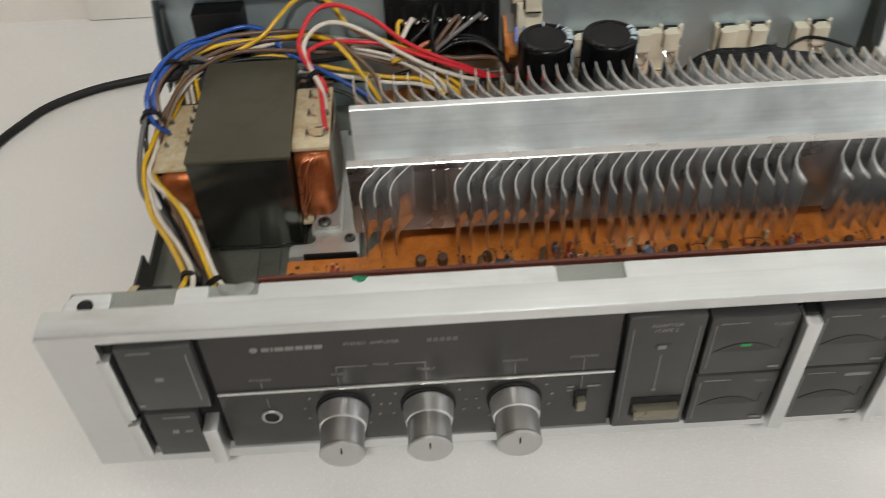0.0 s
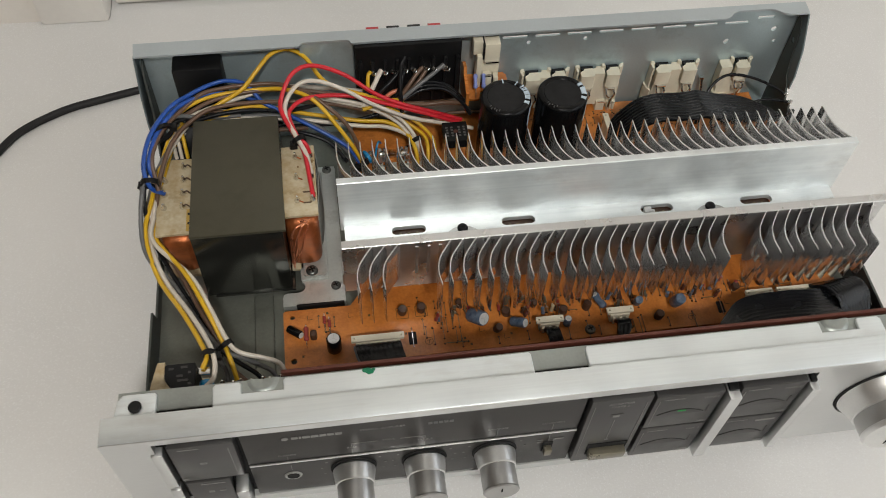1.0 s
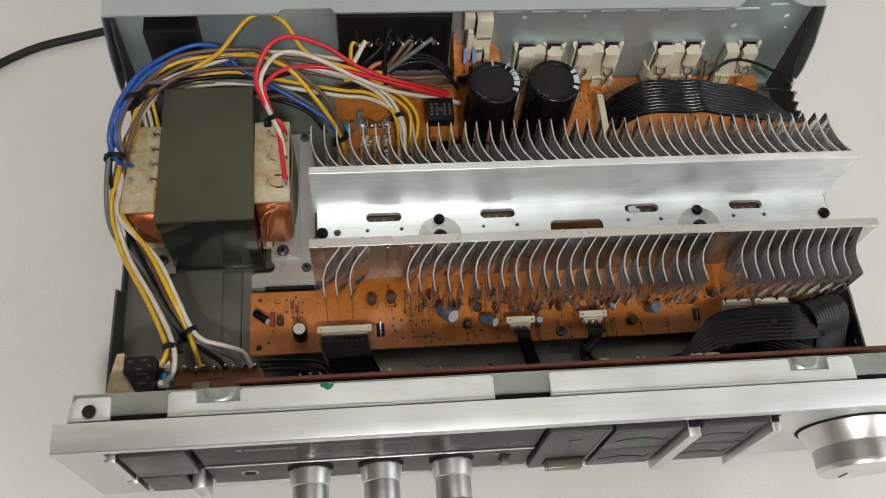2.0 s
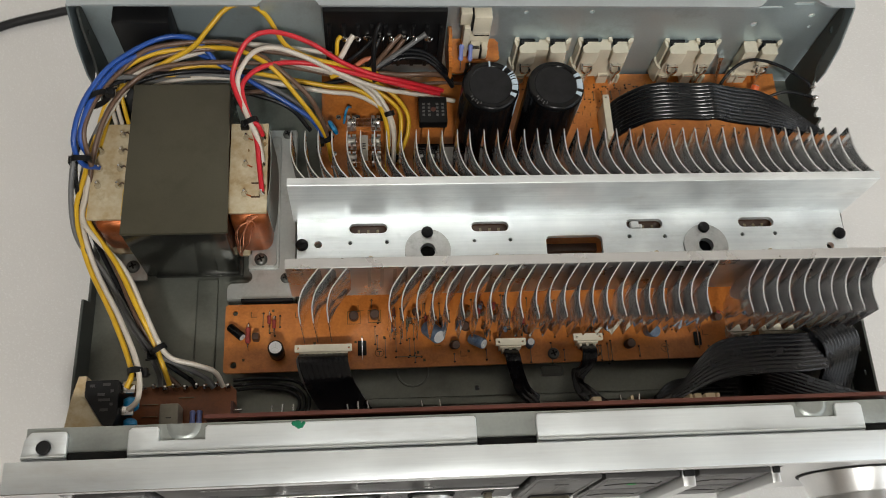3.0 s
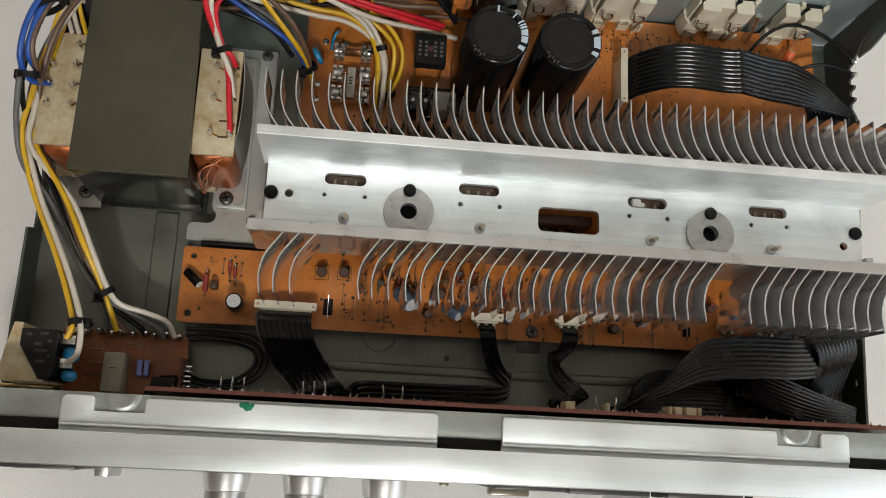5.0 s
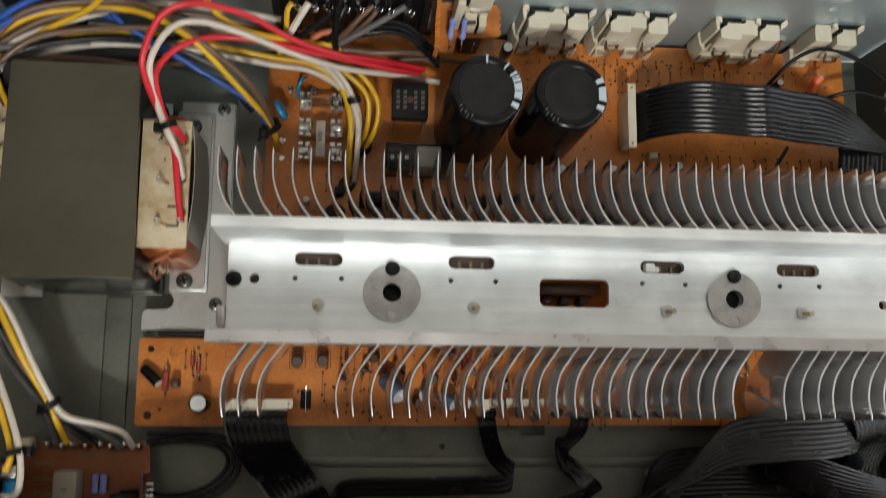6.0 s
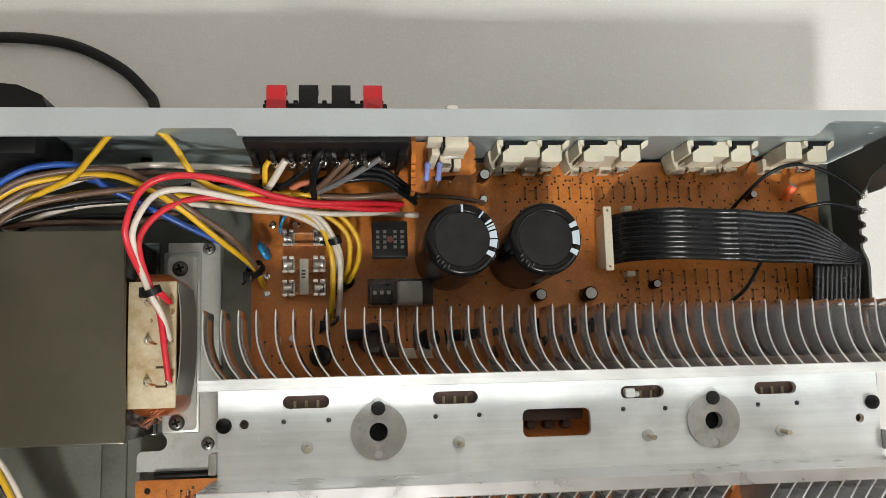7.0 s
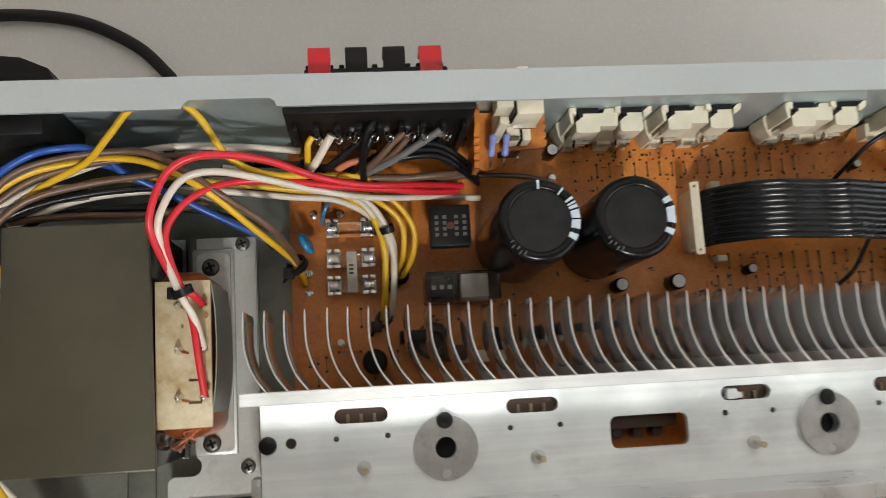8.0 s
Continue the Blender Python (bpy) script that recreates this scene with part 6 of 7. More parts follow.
OVER = "looping from transformer lugs to the rear board"
wire([(-0.1085, 0.1425, 0.0715), (-0.1098, 0.155, 0.0745), (-0.1112, 0.1676, 0.0765), (-0.1139, 0.1757, 0.079), (-0.1218, 0.193, 0.083), (-0.1222, 0.2019, 0.0869), (-0.1149, 0.2134, 0.0944), (-0.1032, 0.2183, 0.0951), (-0.0858, 0.2185, 0.0863), (-0.069, 0.2152, 0.073), (-0.0526, 0.2139, 0.0635), (-0.0328, 0.2160, 0.0525), (-0.0150, 0.2170, 0.0430)], RED, "red", OVER, 0.00165)
wire([(-0.1090, 0.1735, 0.0715), (-0.1108, 0.1760, 0.0770), (-0.1145, 0.1790, 0.0795), (-0.1187, 0.1935, 0.0810), (-0.116, 0.2024, 0.0800), (-0.1082, 0.2099, 0.0780), (-0.0963, 0.214, 0.0750), (-0.0804, 0.2141, 0.0725), (-0.0622, 0.2134, 0.0655), (-0.045, 0.2135, 0.0575), (-0.0300, 0.2135, 0.0505), (-0.0170, 0.2150, 0.0425)], RED, "red", OVER, 0.00165)
wire([(-0.1085, 0.1585, 0.0715), (-0.1105, 0.168, 0.0770), (-0.1145, 0.1765, 0.0805), (-0.1200, 0.192, 0.0815), (-0.1195, 0.2013, 0.0855), (-0.1126, 0.212, 0.0870), (-0.1023, 0.2151, 0.0862), (-0.0873, 0.2138, 0.0795), (-0.070, 0.2120, 0.067), (-0.05, 0.2110, 0.0555), (-0.028, 0.2125, 0.0460), (-0.0082, 0.2128, 0.0390)], WHITE, "cream-white", OVER, 0.00165)
REAR = "in the bundle behind the transformer"
wire([(-0.176, 0.208, 0.068), (-0.158, 0.217, 0.072), (-0.145, 0.222, 0.077), (-0.136, 0.2290, 0.0835), (-0.127, 0.2370, 0.0885), (-0.1165, 0.2398, 0.0890), (-0.1070, 0.2345, 0.0860), (-0.0980, 0.2215, 0.0800), (-0.0860, 0.2160, 0.0765), (-0.0700, 0.2170, 0.068), (-0.052, 0.2195, 0.057)], YELLOW, "yellow", "arching up under the rear rim")
wire([(-0.1890, 0.194, 0.078), (-0.1790, 0.2085, 0.0765), (-0.1680, 0.2175, 0.0755), (-0.1563, 0.2216, 0.0745), (-0.1347, 0.2238, 0.0740), (-0.1195, 0.219, 0.0770), (-0.1047, 0.2098, 0.0765), (-0.0921, 0.1998, 0.0635), (-0.0832, 0.1932, 0.050), (-0.0790, 0.1895, 0.040), (-0.0770, 0.184, 0.0250)], YELLOW, "yellow", REAR)
wire([(-0.1905, 0.1625, 0.0600), (-0.1955, 0.1600, 0.0690), (-0.1975, 0.167, 0.0790), (-0.1935, 0.184, 0.0845), (-0.1840, 0.203, 0.0850), (-0.1745, 0.2155, 0.0815), (-0.1633, 0.2235, 0.0805), (-0.1530, 0.2260, 0.0805), (-0.1430, 0.2265, 0.0760), (-0.1350, 0.2200, 0.0680), (-0.1279, 0.2169, 0.0645), (-0.1062, 0.2062, 0.0574), (-0.0880, 0.1975, 0.0485), (-0.0805, 0.1905, 0.0400)], BLUE, "blue", "curving round the transformer's corner")
wire([(-0.1932, 0.1640, 0.0690), (-0.1952, 0.1700, 0.0770), (-0.1908, 0.1860, 0.0825), (-0.1812, 0.2045, 0.0822), (-0.1712, 0.2160, 0.0785), (-0.1600, 0.2225, 0.0750), (-0.1450, 0.2240, 0.0690), (-0.1300, 0.2200, 0.0610)], BLUE, "blue", "lying beside its twin in the corner bundle")
wire([(-0.1920, 0.160, 0.066), (-0.1935, 0.172, 0.078), (-0.1890, 0.188, 0.0810), (-0.1790, 0.206, 0.0790), (-0.1640, 0.2205, 0.0785), (-0.130, 0.2255, 0.0765), (-0.1120, 0.2170, 0.0780), (-0.1000, 0.2087, 0.0750), (-0.0865, 0.1998, 0.0640), (-0.0800, 0.1925, 0.048), (-0.0782, 0.188, 0.035)], BROWN, "brown", REAR)
TOBOARD = "running from the bundle down to the rear board"
wire([(-0.180, 0.203, 0.068), (-0.165, 0.212, 0.066), (-0.140, 0.2185, 0.066), (-0.110, 0.219, 0.0560), (-0.0793, 0.2165, 0.0495), (-0.0625, 0.2146, 0.0485), (-0.0513, 0.2074, 0.046), (-0.0465, 0.1949, 0.0435), (-0.0462, 0.182, 0.038), (-0.0470, 0.172, 0.030), (-0.0475, 0.169, 0.0245)], YELLOW, "yellow", TOBOARD)
wire([(-0.180, 0.200, 0.066), (-0.150, 0.213, 0.062), (-0.115, 0.2165, 0.0540), (-0.0793, 0.2140, 0.0475), (-0.0625, 0.2122, 0.0465), (-0.0490, 0.2045, 0.045), (-0.0432, 0.194, 0.0425), (-0.0430, 0.180, 0.037), (-0.0442, 0.169, 0.0245)], WHITE, "cream-white", TOBOARD)
wire([(-0.062, 0.2180, 0.058), (-0.052, 0.2160, 0.0525), (-0.0419, 0.2110, 0.0476), (-0.0350, 0.2015, 0.0440), (-0.0352, 0.1920, 0.038), (-0.0395, 0.1840, 0.030), (-0.0402, 0.182, 0.0245)], YELLOW, "yellow", TOBOARD, 0.0015)
wire([(-0.066, 0.2165, 0.056), (-0.056, 0.2145, 0.0515), (-0.0455, 0.2095, 0.047), (-0.0392, 0.2025, 0.0440), (-0.0388, 0.193, 0.038), (-0.0408, 0.1865, 0.031), (-0.0418, 0.1840, 0.0245)], YELLOW, "yellow", TOBOARD, 0.0015)
wire([(-0.098, 0.2195, 0.068), (-0.080, 0.2170, 0.064), (-0.064, 0.2150, 0.059), (-0.052, 0.2105, 0.0515), (-0.0451, 0.2018, 0.0450), (-0.0424, 0.194, 0.0405), (-0.0428, 0.187, 0.0245)], WHITE, "cream-white", TOBOARD, 0.0015)
wire([(-0.102, 0.2215, 0.066), (-0.085, 0.2190, 0.062), (-0.070, 0.2165, 0.058), (-0.056, 0.2120, 0.0505), (-0.0482, 0.2035, 0.0445), (-0.0455, 0.196, 0.0405), (-0.0452, 0.188, 0.0245)], WHITE, "cream-white", TOBOARD, 0.0015)
wire([(-0.180, 0.206, 0.072), (-0.158, 0.218, 0.070), (-0.125, 0.2275, 0.071), (-0.098, 0.2285, 0.067), (-0.075, 0.2275, 0.063)], WHITE, "cream-white", REAR)
wire([(-0.181, 0.203, 0.066), (-0.163, 0.211, 0.063), (-0.135, 0.2165, 0.0600), (-0.112, 0.2140, 0.0550), (-0.096, 0.2080, 0.0470), (-0.086, 0.2000, 0.038)], GREY, "grey", REAR)
wire([(-0.182, 0.200, 0.061), (-0.163, 0.208, 0.057), (-0.132, 0.2110, 0.0550), (-0.107, 0.2150, 0.0500), (-0.086, 0.2180, 0.047), (-0.066, 0.2200, 0.050)], INK, "black", REAR)
wire([(-0.182, 0.205, 0.073), (-0.161, 0.2185, 0.0735), (-0.131, 0.2240, 0.0730), (-0.100, 0.2250, 0.067), (-0.075, 0.2225, 0.061), (-0.055, 0.2215, 0.058)], BROWN, "brown", REAR)
wire([(-0.184, 0.199, 0.069), (-0.167, 0.2085, 0.0695), (-0.145, 0.2135, 0.0680), (-0.120, 0.2170, 0.062), (-0.098, 0.2235, 0.059), (-0.076, 0.2240, 0.057)], INK, "black", REAR)
wire([(-0.186, 0.196, 0.064), (-0.172, 0.2045, 0.0655), (-0.150, 0.2065, 0.0640), (-0.128, 0.2080, 0.056), (-0.110, 0.2130, 0.050)], BROWN, "brown", REAR)
wire([(-0.182, 0.198, 0.070), (-0.166, 0.2100, 0.0735), (-0.145, 0.2160, 0.0715), (-0.118, 0.2200, 0.066), (-0.094, 0.2195, 0.062), (-0.070, 0.2190, 0.054)], BROWN, "brown", REAR)
wire([(-0.183, 0.196, 0.060), (-0.166, 0.2060, 0.061), (-0.142, 0.2095, 0.0605), (-0.115, 0.2100, 0.050), (-0.098, 0.2055, 0.044), (-0.088, 0.1975, 0.034)], INK, "black", REAR)
# short wires up to the speaker terminals
UP = "rising to a speaker terminal lug"
wire([(-0.0700, 0.2282, 0.0778), (-0.0716, 0.2255, 0.0768), (-0.0722, 0.2215, 0.0710), (-0.0735, 0.2175, 0.0630)], YELLOW, "yellow", UP, 0.0015)
wire([(-0.0634, 0.2284, 0.0785), (-0.0662, 0.2246, 0.0758), (-0.0704, 0.2196, 0.0705), (-0.0760, 0.2160, 0.0620)], WHITE, "cream-white", UP, 0.0019)
wire([(-0.0532, 0.2268, 0.0770), (-0.0580, 0.2236, 0.0735), (-0.0650, 0.2198, 0.0690), (-0.0740, 0.2165, 0.0610)], INK, "black", UP, 0.0016)
wire([(-0.0530, 0.2222, 0.0670), (-0.0580, 0.2215, 0.0660), (-0.0630, 0.2196, 0.0630), (-0.0710, 0.2170, 0.0580)], PINK, "salmon", REAR, 0.0017)
wire([(-0.0384, 0.2288, 0.0785), (-0.0424, 0.2258, 0.0760), (-0.0476, 0.2215, 0.0715), (-0.0540, 0.2180, 0.0640)], BROWN, "brown", UP, 0.0017)
wire([(-0.0366, 0.2280, 0.0765), (-0.0410, 0.2240, 0.0725), (-0.0466, 0.2205, 0.0680), (-0.0540, 0.2165, 0.0620)], BROWN, "brown", UP, 0.0016)
wire([(-0.0258, 0.2290, 0.0790), (-0.0330, 0.2252, 0.0755), (-0.0430, 0.2206, 0.0705), (-0.0520, 0.2180, 0.0640)], GREY, "grey", UP, 0.0017)
wire([(-0.0500, 0.2275, 0.0770), (-0.0515, 0.2240, 0.0745), (-0.0540, 0.2200, 0.0680), (-0.0600, 0.2170, 0.0610)], INK, "black", UP, 0.0014)
wire([(-0.0760, 0.2150, 0.0600), (-0.0660, 0.2165, 0.0630), (-0.0555, 0.2172, 0.0640), (-0.0500, 0.2160, 0.0590)], YELLOW, "yellow", REAR, 0.0017)
for k in range(3):
    wire([(-0.052, 0.2195 + 0.0018 * k, 0.060), (-0.040, 0.2228 + 0.0020 * k, 0.0650 + 0.001 * k), (-0.026, 0.2235 + 0.0022 * k, 0.0640), (-0.0155, 0.2185 + 0.0022 * k, 0.0570), (-0.0100, 0.2165 + 0.002 * k, 0.0480)], INK, "black", "arching over to the phono sub-board", 0.0016)
wire([(-0.0560, 0.2160, 0.0600), (-0.0480, 0.2172, 0.0600), (-0.0380, 0.2172, 0.0585), (-0.0250, 0.2180, 0.0580), (-0.0150, 0.2195, 0.0545), (-0.0120, 0.2200, 0.0500)], BROWN, "brown", "running along to the phono sub-board", 0.0019)
loop = part("wire_strap", tube(bmesh.new(), [(-0.0490, 0.2330, 0.0820), (-0.0496, 0.2300, 0.0850), (-0.0515, 0.2272, 0.0830), (-0.0527, 0.2235, 0.0770), (-0.0531, 0.2195, 0.0710), (-0.0529, 0.2165, 0.0640), (-0.0525, 0.2150, 0.0560)], 0.0013, 10, 6), BLACK)
tagged(loop, "thick black plastic strap looped over the wires", "cable strap")
wire([(-0.056, 0.2165, 0.052), (-0.043, 0.2150, 0.0475), (-0.022, 0.2195, 0.047), (0.004, 0.2200, 0.044), (0.022, 0.2190, 0.036)], BROWN, "brown", "passing under the phono sub-board", 0.0013)
# bundle down the left side to the supply board
DOWN = "running down beside the transformer to the switch"
wire([(-0.1480, 0.2135, 0.0640), (-0.1690, 0.2095, 0.0680), (-0.1850, 0.1980, 0.0690), (-0.1917, 0.1810, 0.0640), (-0.1972, 0.1567, 0.0600), (-0.2005, 0.1390, 0.0550), (-0.1945, 0.1158, 0.0480), (-0.1790, 0.0870, 0.0545), (-0.1690, 0.0660, 0.0600), (-0.1655, 0.0560, 0.0625), (-0.1675, 0.0502, 0.0612)], YELLOW, "yellow", DOWN)
wire([(-0.1480, 0.2147, 0.0640), (-0.1690, 0.2107, 0.0680), (-0.1835, 0.1970, 0.0690), (-0.1905, 0.1800, 0.0640), (-0.1955, 0.1540, 0.0580), (-0.1985, 0.1380, 0.0520), (-0.1910, 0.1140, 0.0490), (-0.1755, 0.0860, 0.0560), (-0.1655, 0.0660, 0.0615), (-0.1615, 0.0540, 0.0640), (-0.1615, 0.0440, 0.0640), (-0.1660, 0.0400, 0.0612)], WHITE, "cream-white", DOWN)
BOARDWARD = "running down beside the transformer to the supply board"
wire([(-0.1480, 0.2159, 0.0600), (-0.1690, 0.2119, 0.0630), (-0.1840, 0.1960, 0.0640), (-0.1910, 0.1780, 0.0590), (-0.1953, 0.1520, 0.0550), (-0.1950, 0.1366, 0.0530), (-0.1798, 0.1140, 0.0525), (-0.1690, 0.0925, 0.0500), (-0.1608, 0.0748, 0.0407), (-0.1575, 0.0660, 0.0370), (-0.1555, 0.0585, 0.0305)], YELLOW, "yellow", BOARDWARD)
wire([(-0.1480, 0.2171, 0.0640), (-0.1690, 0.2131, 0.0680), (-0.1825, 0.1940, 0.0690), (-0.1930, 0.1740, 0.0620), (-0.1960, 0.1500, 0.0570), (-0.1960, 0.1340, 0.0540), (-0.1765, 0.1120, 0.0510), (-0.1660, 0.0910, 0.0480), (-0.1590, 0.0760, 0.0430), (-0.1530, 0.0690, 0.0410), (-0.1416, 0.0660, 0.0380), (-0.1330, 0.0628, 0.0360), (-0.1298, 0.0570, 0.0300)], WHITE, "cream-white", BOARDWARD)
wire([(-0.1480, 0.2135, 0.0640), (-0.1690, 0.2095, 0.0690), (-0.1850, 0.1990, 0.0810), (-0.1938, 0.1800, 0.0785), (-0.1996, 0.1590, 0.0700), (-0.2022, 0.1400, 0.0570), (-0.1990, 0.1260, 0.0500), (-0.1870, 0.1120, 0.0460), (-0.1740, 0.0890, 0.0440), (-0.1625, 0.0735, 0.0390), (-0.1500, 0.0665, 0.0370), (-0.1385, 0.0610, 0.0340), (-0.1345, 0.0565, 0.0300)], GREY, "grey", BOARDWARD)
wire([(-0.1480, 0.2147, 0.0640), (-0.1690, 0.2107, 0.0690), (-0.1870, 0.1950, 0.0780), (-0.1962, 0.1720, 0.0735), (-0.1998, 0.1560, 0.0650), (-0.1977, 0.1400, 0.0490), (-0.1840, 0.1120, 0.0430), (-0.1720, 0.0910, 0.0410), (-0.1635, 0.0745, 0.0370), (-0.1545, 0.0665, 0.0350), (-0.1450, 0.0600, 0.0320), (-0.1430, 0.0570, 0.0290)], INK, "black", BOARDWARD)
wire([(-0.1480, 0.2159, 0.0640), (-0.1690, 0.2119, 0.0690), (-0.1850, 0.1880, 0.0720), (-0.1942, 0.1600, 0.0600), (-0.1932, 0.1380, 0.0500), (-0.1815, 0.1140, 0.0470), (-0.1705, 0.0900, 0.0450), (-0.1615, 0.0740, 0.0360), (-0.1570, 0.0640, 0.0330), (-0.1510, 0.0580, 0.0290)], BROWN, "brown", BOARDWARD)
wire([(-0.1480, 0.2171, 0.0620), (-0.1690, 0.2131, 0.0650), (-0.1891, 0.1860, 0.0660), (-0.2002, 0.1600, 0.0540), (-0.1989, 0.1340, 0.0450), (-0.1860, 0.1060, 0.0400), (-0.1750, 0.0880, 0.0380), (-0.1660, 0.0740, 0.0340), (-0.1610, 0.0640, 0.0310), (-0.1600, 0.0580, 0.0290)], GREY, "grey", BOARDWARD)
# leads at the left bobbin
for x, material, colour in ((-0.1852, WHITE, "cream-white"), (-0.1822, WHITE, "cream-white"), (-0.1790, YELLOW, "yellow")):
    wire([(x - 0.0015, 0.2060, 0.0690), (x - 0.0012, 0.1990, 0.0695), (x, 0.1925, 0.0655), (x + 0.0006, 0.1882, 0.0588)], material, colour, "rising from the transformer bobbin", 0.0014)
sleeve = thing("cable_sleeve", (-0.182, 0.198, 0.04), "dark rubber cable sleeve behind the transformer", "sleeve")
part("tube", tube(bmesh.new(), [(-0.1830, 0.2010, 0.0300), (-0.1830, 0.2000, 0.0450), (-0.1800, 0.2010, 0.0580), (-0.1740, 0.2060, 0.0640)], 0.0065, 14, 6), RUBBER, sleeve)

for pts in ([(0.1415, 0.2150, 0.0245), (0.1440, 0.2200, 0.034), (0.1520, 0.2290, 0.045), (0.1640, 0.2330, 0.0490), (0.1800, 0.2300, 0.0470), (0.1950, 0.2230, 0.0430), (0.1990, 0.2200, 0.0405)], [(0.1640, 0.2120, 0.0260), (0.1720, 0.2150, 0.036), (0.1830, 0.2165, 0.0410), (0.1940, 0.2145, 0.0410), (0.1990, 0.2132, 0.0405)], [(0.1350, 0.1700, 0.0260), (0.1450, 0.1780, 0.0290), (0.1520, 0.1880, 0.0290), (0.1560, 0.1930, 0.027)]):
    wire(pts, INK, "black", "between the board and the chassis lugs", 0.0012)
for y in (0.2205, 0.2135):
    ob = part("solder_lug", turned(bmesh.new(), (0.1992, y - 0.001, 0.0400), (0.6, 0.1, 0.5), [(0.0012, 0), (0.0016, 0.0010), (0.0012, 0.0026), (0, 0.0032)], 10), CHROME)
    tagged(ob, "soldered wire joint on the side wall", "solder joint")


def cable_tie(place, axis, rx, ry, turn=0.0):
    rx, ry = rx * 0.74, ry * 0.74
    """A black tie: a band round the bundle, with its lock and tail."""
    axis = Vector(axis).normalized()
    side = axis.orthogonal().normalized()
    side = Matrix.Rotation(radians(turn), 3, axis) @ side
    other = axis.cross(side)
    tie = thing("cable_tie", place, "black nylon cable tie round the wires", "cable tie", "cable ties")
    bm, rings = bmesh.new(), []
    for k in range(20):
        a = 2 * math.pi * k / 20
        out = side * math.cos(a) * rx + other * math.sin(a) * ry
        n = out.normalized() * 0.0009
        rings.append([bm.verts.new(Vector(place) + out + n * s + axis * w) for s, w in ((0, -0.0013), (1, -0.0013), (1, 0.0013), (0, 0.0013))])
    for k in range(20):
        p, q = rings[k], rings[(k + 1) % 20]
        for j in range(4):
            bm.faces.new((p[j], p[(j + 1) % 4], q[(j + 1) % 4], q[j]))
    part("band", bm, BLACK, tie)
    c = Vector(place) + side * (rx + 0.0012)
    part("lock", box(bmesh.new(), c.x - 0.0020, c.x + 0.0020, c.y - 0.0020, c.y + 0.0020, c.z - 0.0018, c.z + 0.0018, 0.0004), BLACK, tie)
    part("tail", tube(bmesh.new(), [c, c + side * 0.0020 + axis * 0.001, c + side * 0.0038 - other * 0.0012], 0.0006, 6, 3), BLACK, tie)


cable_tie((-0.1140, 0.1770, 0.0790), (-0.35, 0.9, 0.3), 0.0046, 0.0034, 180)
cable_tie((-0.1890, 0.1900, 0.0790), (-0.5, 0.85, 0.1), 0.0082, 0.0070, 40)
cable_tie((-0.1955, 0.1610, 0.0715), (-0.05, 0.95, 0.3), 0.0050, 0.0060, 200)
cable_tie((-0.1600, 0.0735, 0.0400), (0.55, -0.8, -0.2), 0.0055, 0.0045, 0)
cable_tie((-0.1638, 0.0570, 0.0628), (0.2, -0.95, 0.1), 0.0040, 0.0028, 90)
cable_tie((-0.0452, 0.2010, 0.0450), (0.3, -0.9, -0.4), 0.0036, 0.0024, 0)
cable_tie((-0.0725, 0.2195, 0.0680), (0.6, 0.6, 0.6), 0.0042, 0.0036, 0)
cable_tie((-0.0790, 0.1895, 0.0405), (0.4, -0.5, -0.8), 0.0044, 0.0038, 0)
cable_tie((-0.0400, 0.1850, 0.0290), (0.1, -0.5, -0.9), 0.0040, 0.0030, 0)
cable_tie((-0.0470, 0.1690, 0.0260), (0, -0.2, -1), 0.0046, 0.0030, 0)


# ---- ribbon and flat cables ----
def ribbon(name, label, rows, count, pitch, r, ridge=0.28):
    """A flat cable of fused conductors: rows of a centre, the way across it and its width."""
    centres = spline([c for c, s, w in rows], 7)
    sides = spline([Vector(s).normalized() * w for c, s, w in rows], 7)
    bm, rings = bmesh.new(), []
    for k, (c, s) in enumerate(zip(centres, sides)):
        way = (centres[min(k + 1, len(centres) - 1)] - centres[max(k - 1, 0)]).normalized()
        up = s.cross(way).normalized()
        across = [(j / 6 - count / 2, 1 - ridge + ridge * abs(math.sin(math.pi * j / 6))) for j in range(6 * count + 1)]
        rings.append([bm.verts.new(c + s * pitch * u + up * r * h) for u, h in across] + [bm.verts.new(c + s * pitch * u - up * r * h) for u, h in reversed(across)])
    n = len(rings[0])
    for p, q in zip(rings, rings[1:]):
        for k in range(n):
            bm.faces.new((p[k], p[(k + 1) % n], q[(k + 1) % n], q[k]))
    bm.faces.new(rings[0]), bm.faces.new(rings[-1])
    me = finish(name, bm, RIBBON, 70)
    return tagged(part(name, me, RIBBON), label, "ribbon cable")


ribbon("ribbon_cable", "wide black ribbon cable arching over the rear board", [((0.0803, 0.2013, 0.0330), (0, 1, 0), 1), ((0.0850, 0.2013, 0.0430), (0, 1, 0), 1), ((0.0940, 0.2008, 0.0540), (0, 1, 0), 1), ((0.1030, 0.2005, 0.0578), (0, 1, 0), 1), ((0.1110, 0.2000, 0.0586), (0, 1, 0), 1), ((0.1200, 0.1996, 0.0584), (0, 1, 0), 1), ((0.1255, 0.1992, 0.0592), (0, 1, 0), 1), ((0.1295, 0.1990, 0.0602), (0, 1, 0), 1), ((0.1335, 0.1988, 0.0594), (0, 1, 0), 1), ((0.1440, 0.1985, 0.0562), (0, 1, 0), 1), ((0.1600, 0.1982, 0.0530), (0.05, 1, 0), 0.97), ((0.1740, 0.1950, 0.0500), (0.1, 1, 0), 0.72), ((0.1860, 0.1915, 0.0460), (0.1, 1, 0), 0.40), ((0.1955, 0.1893, 0.0425), (0.1, 1, 0), 0.18)], 10, 0.00225, 0.00140, 0.38)
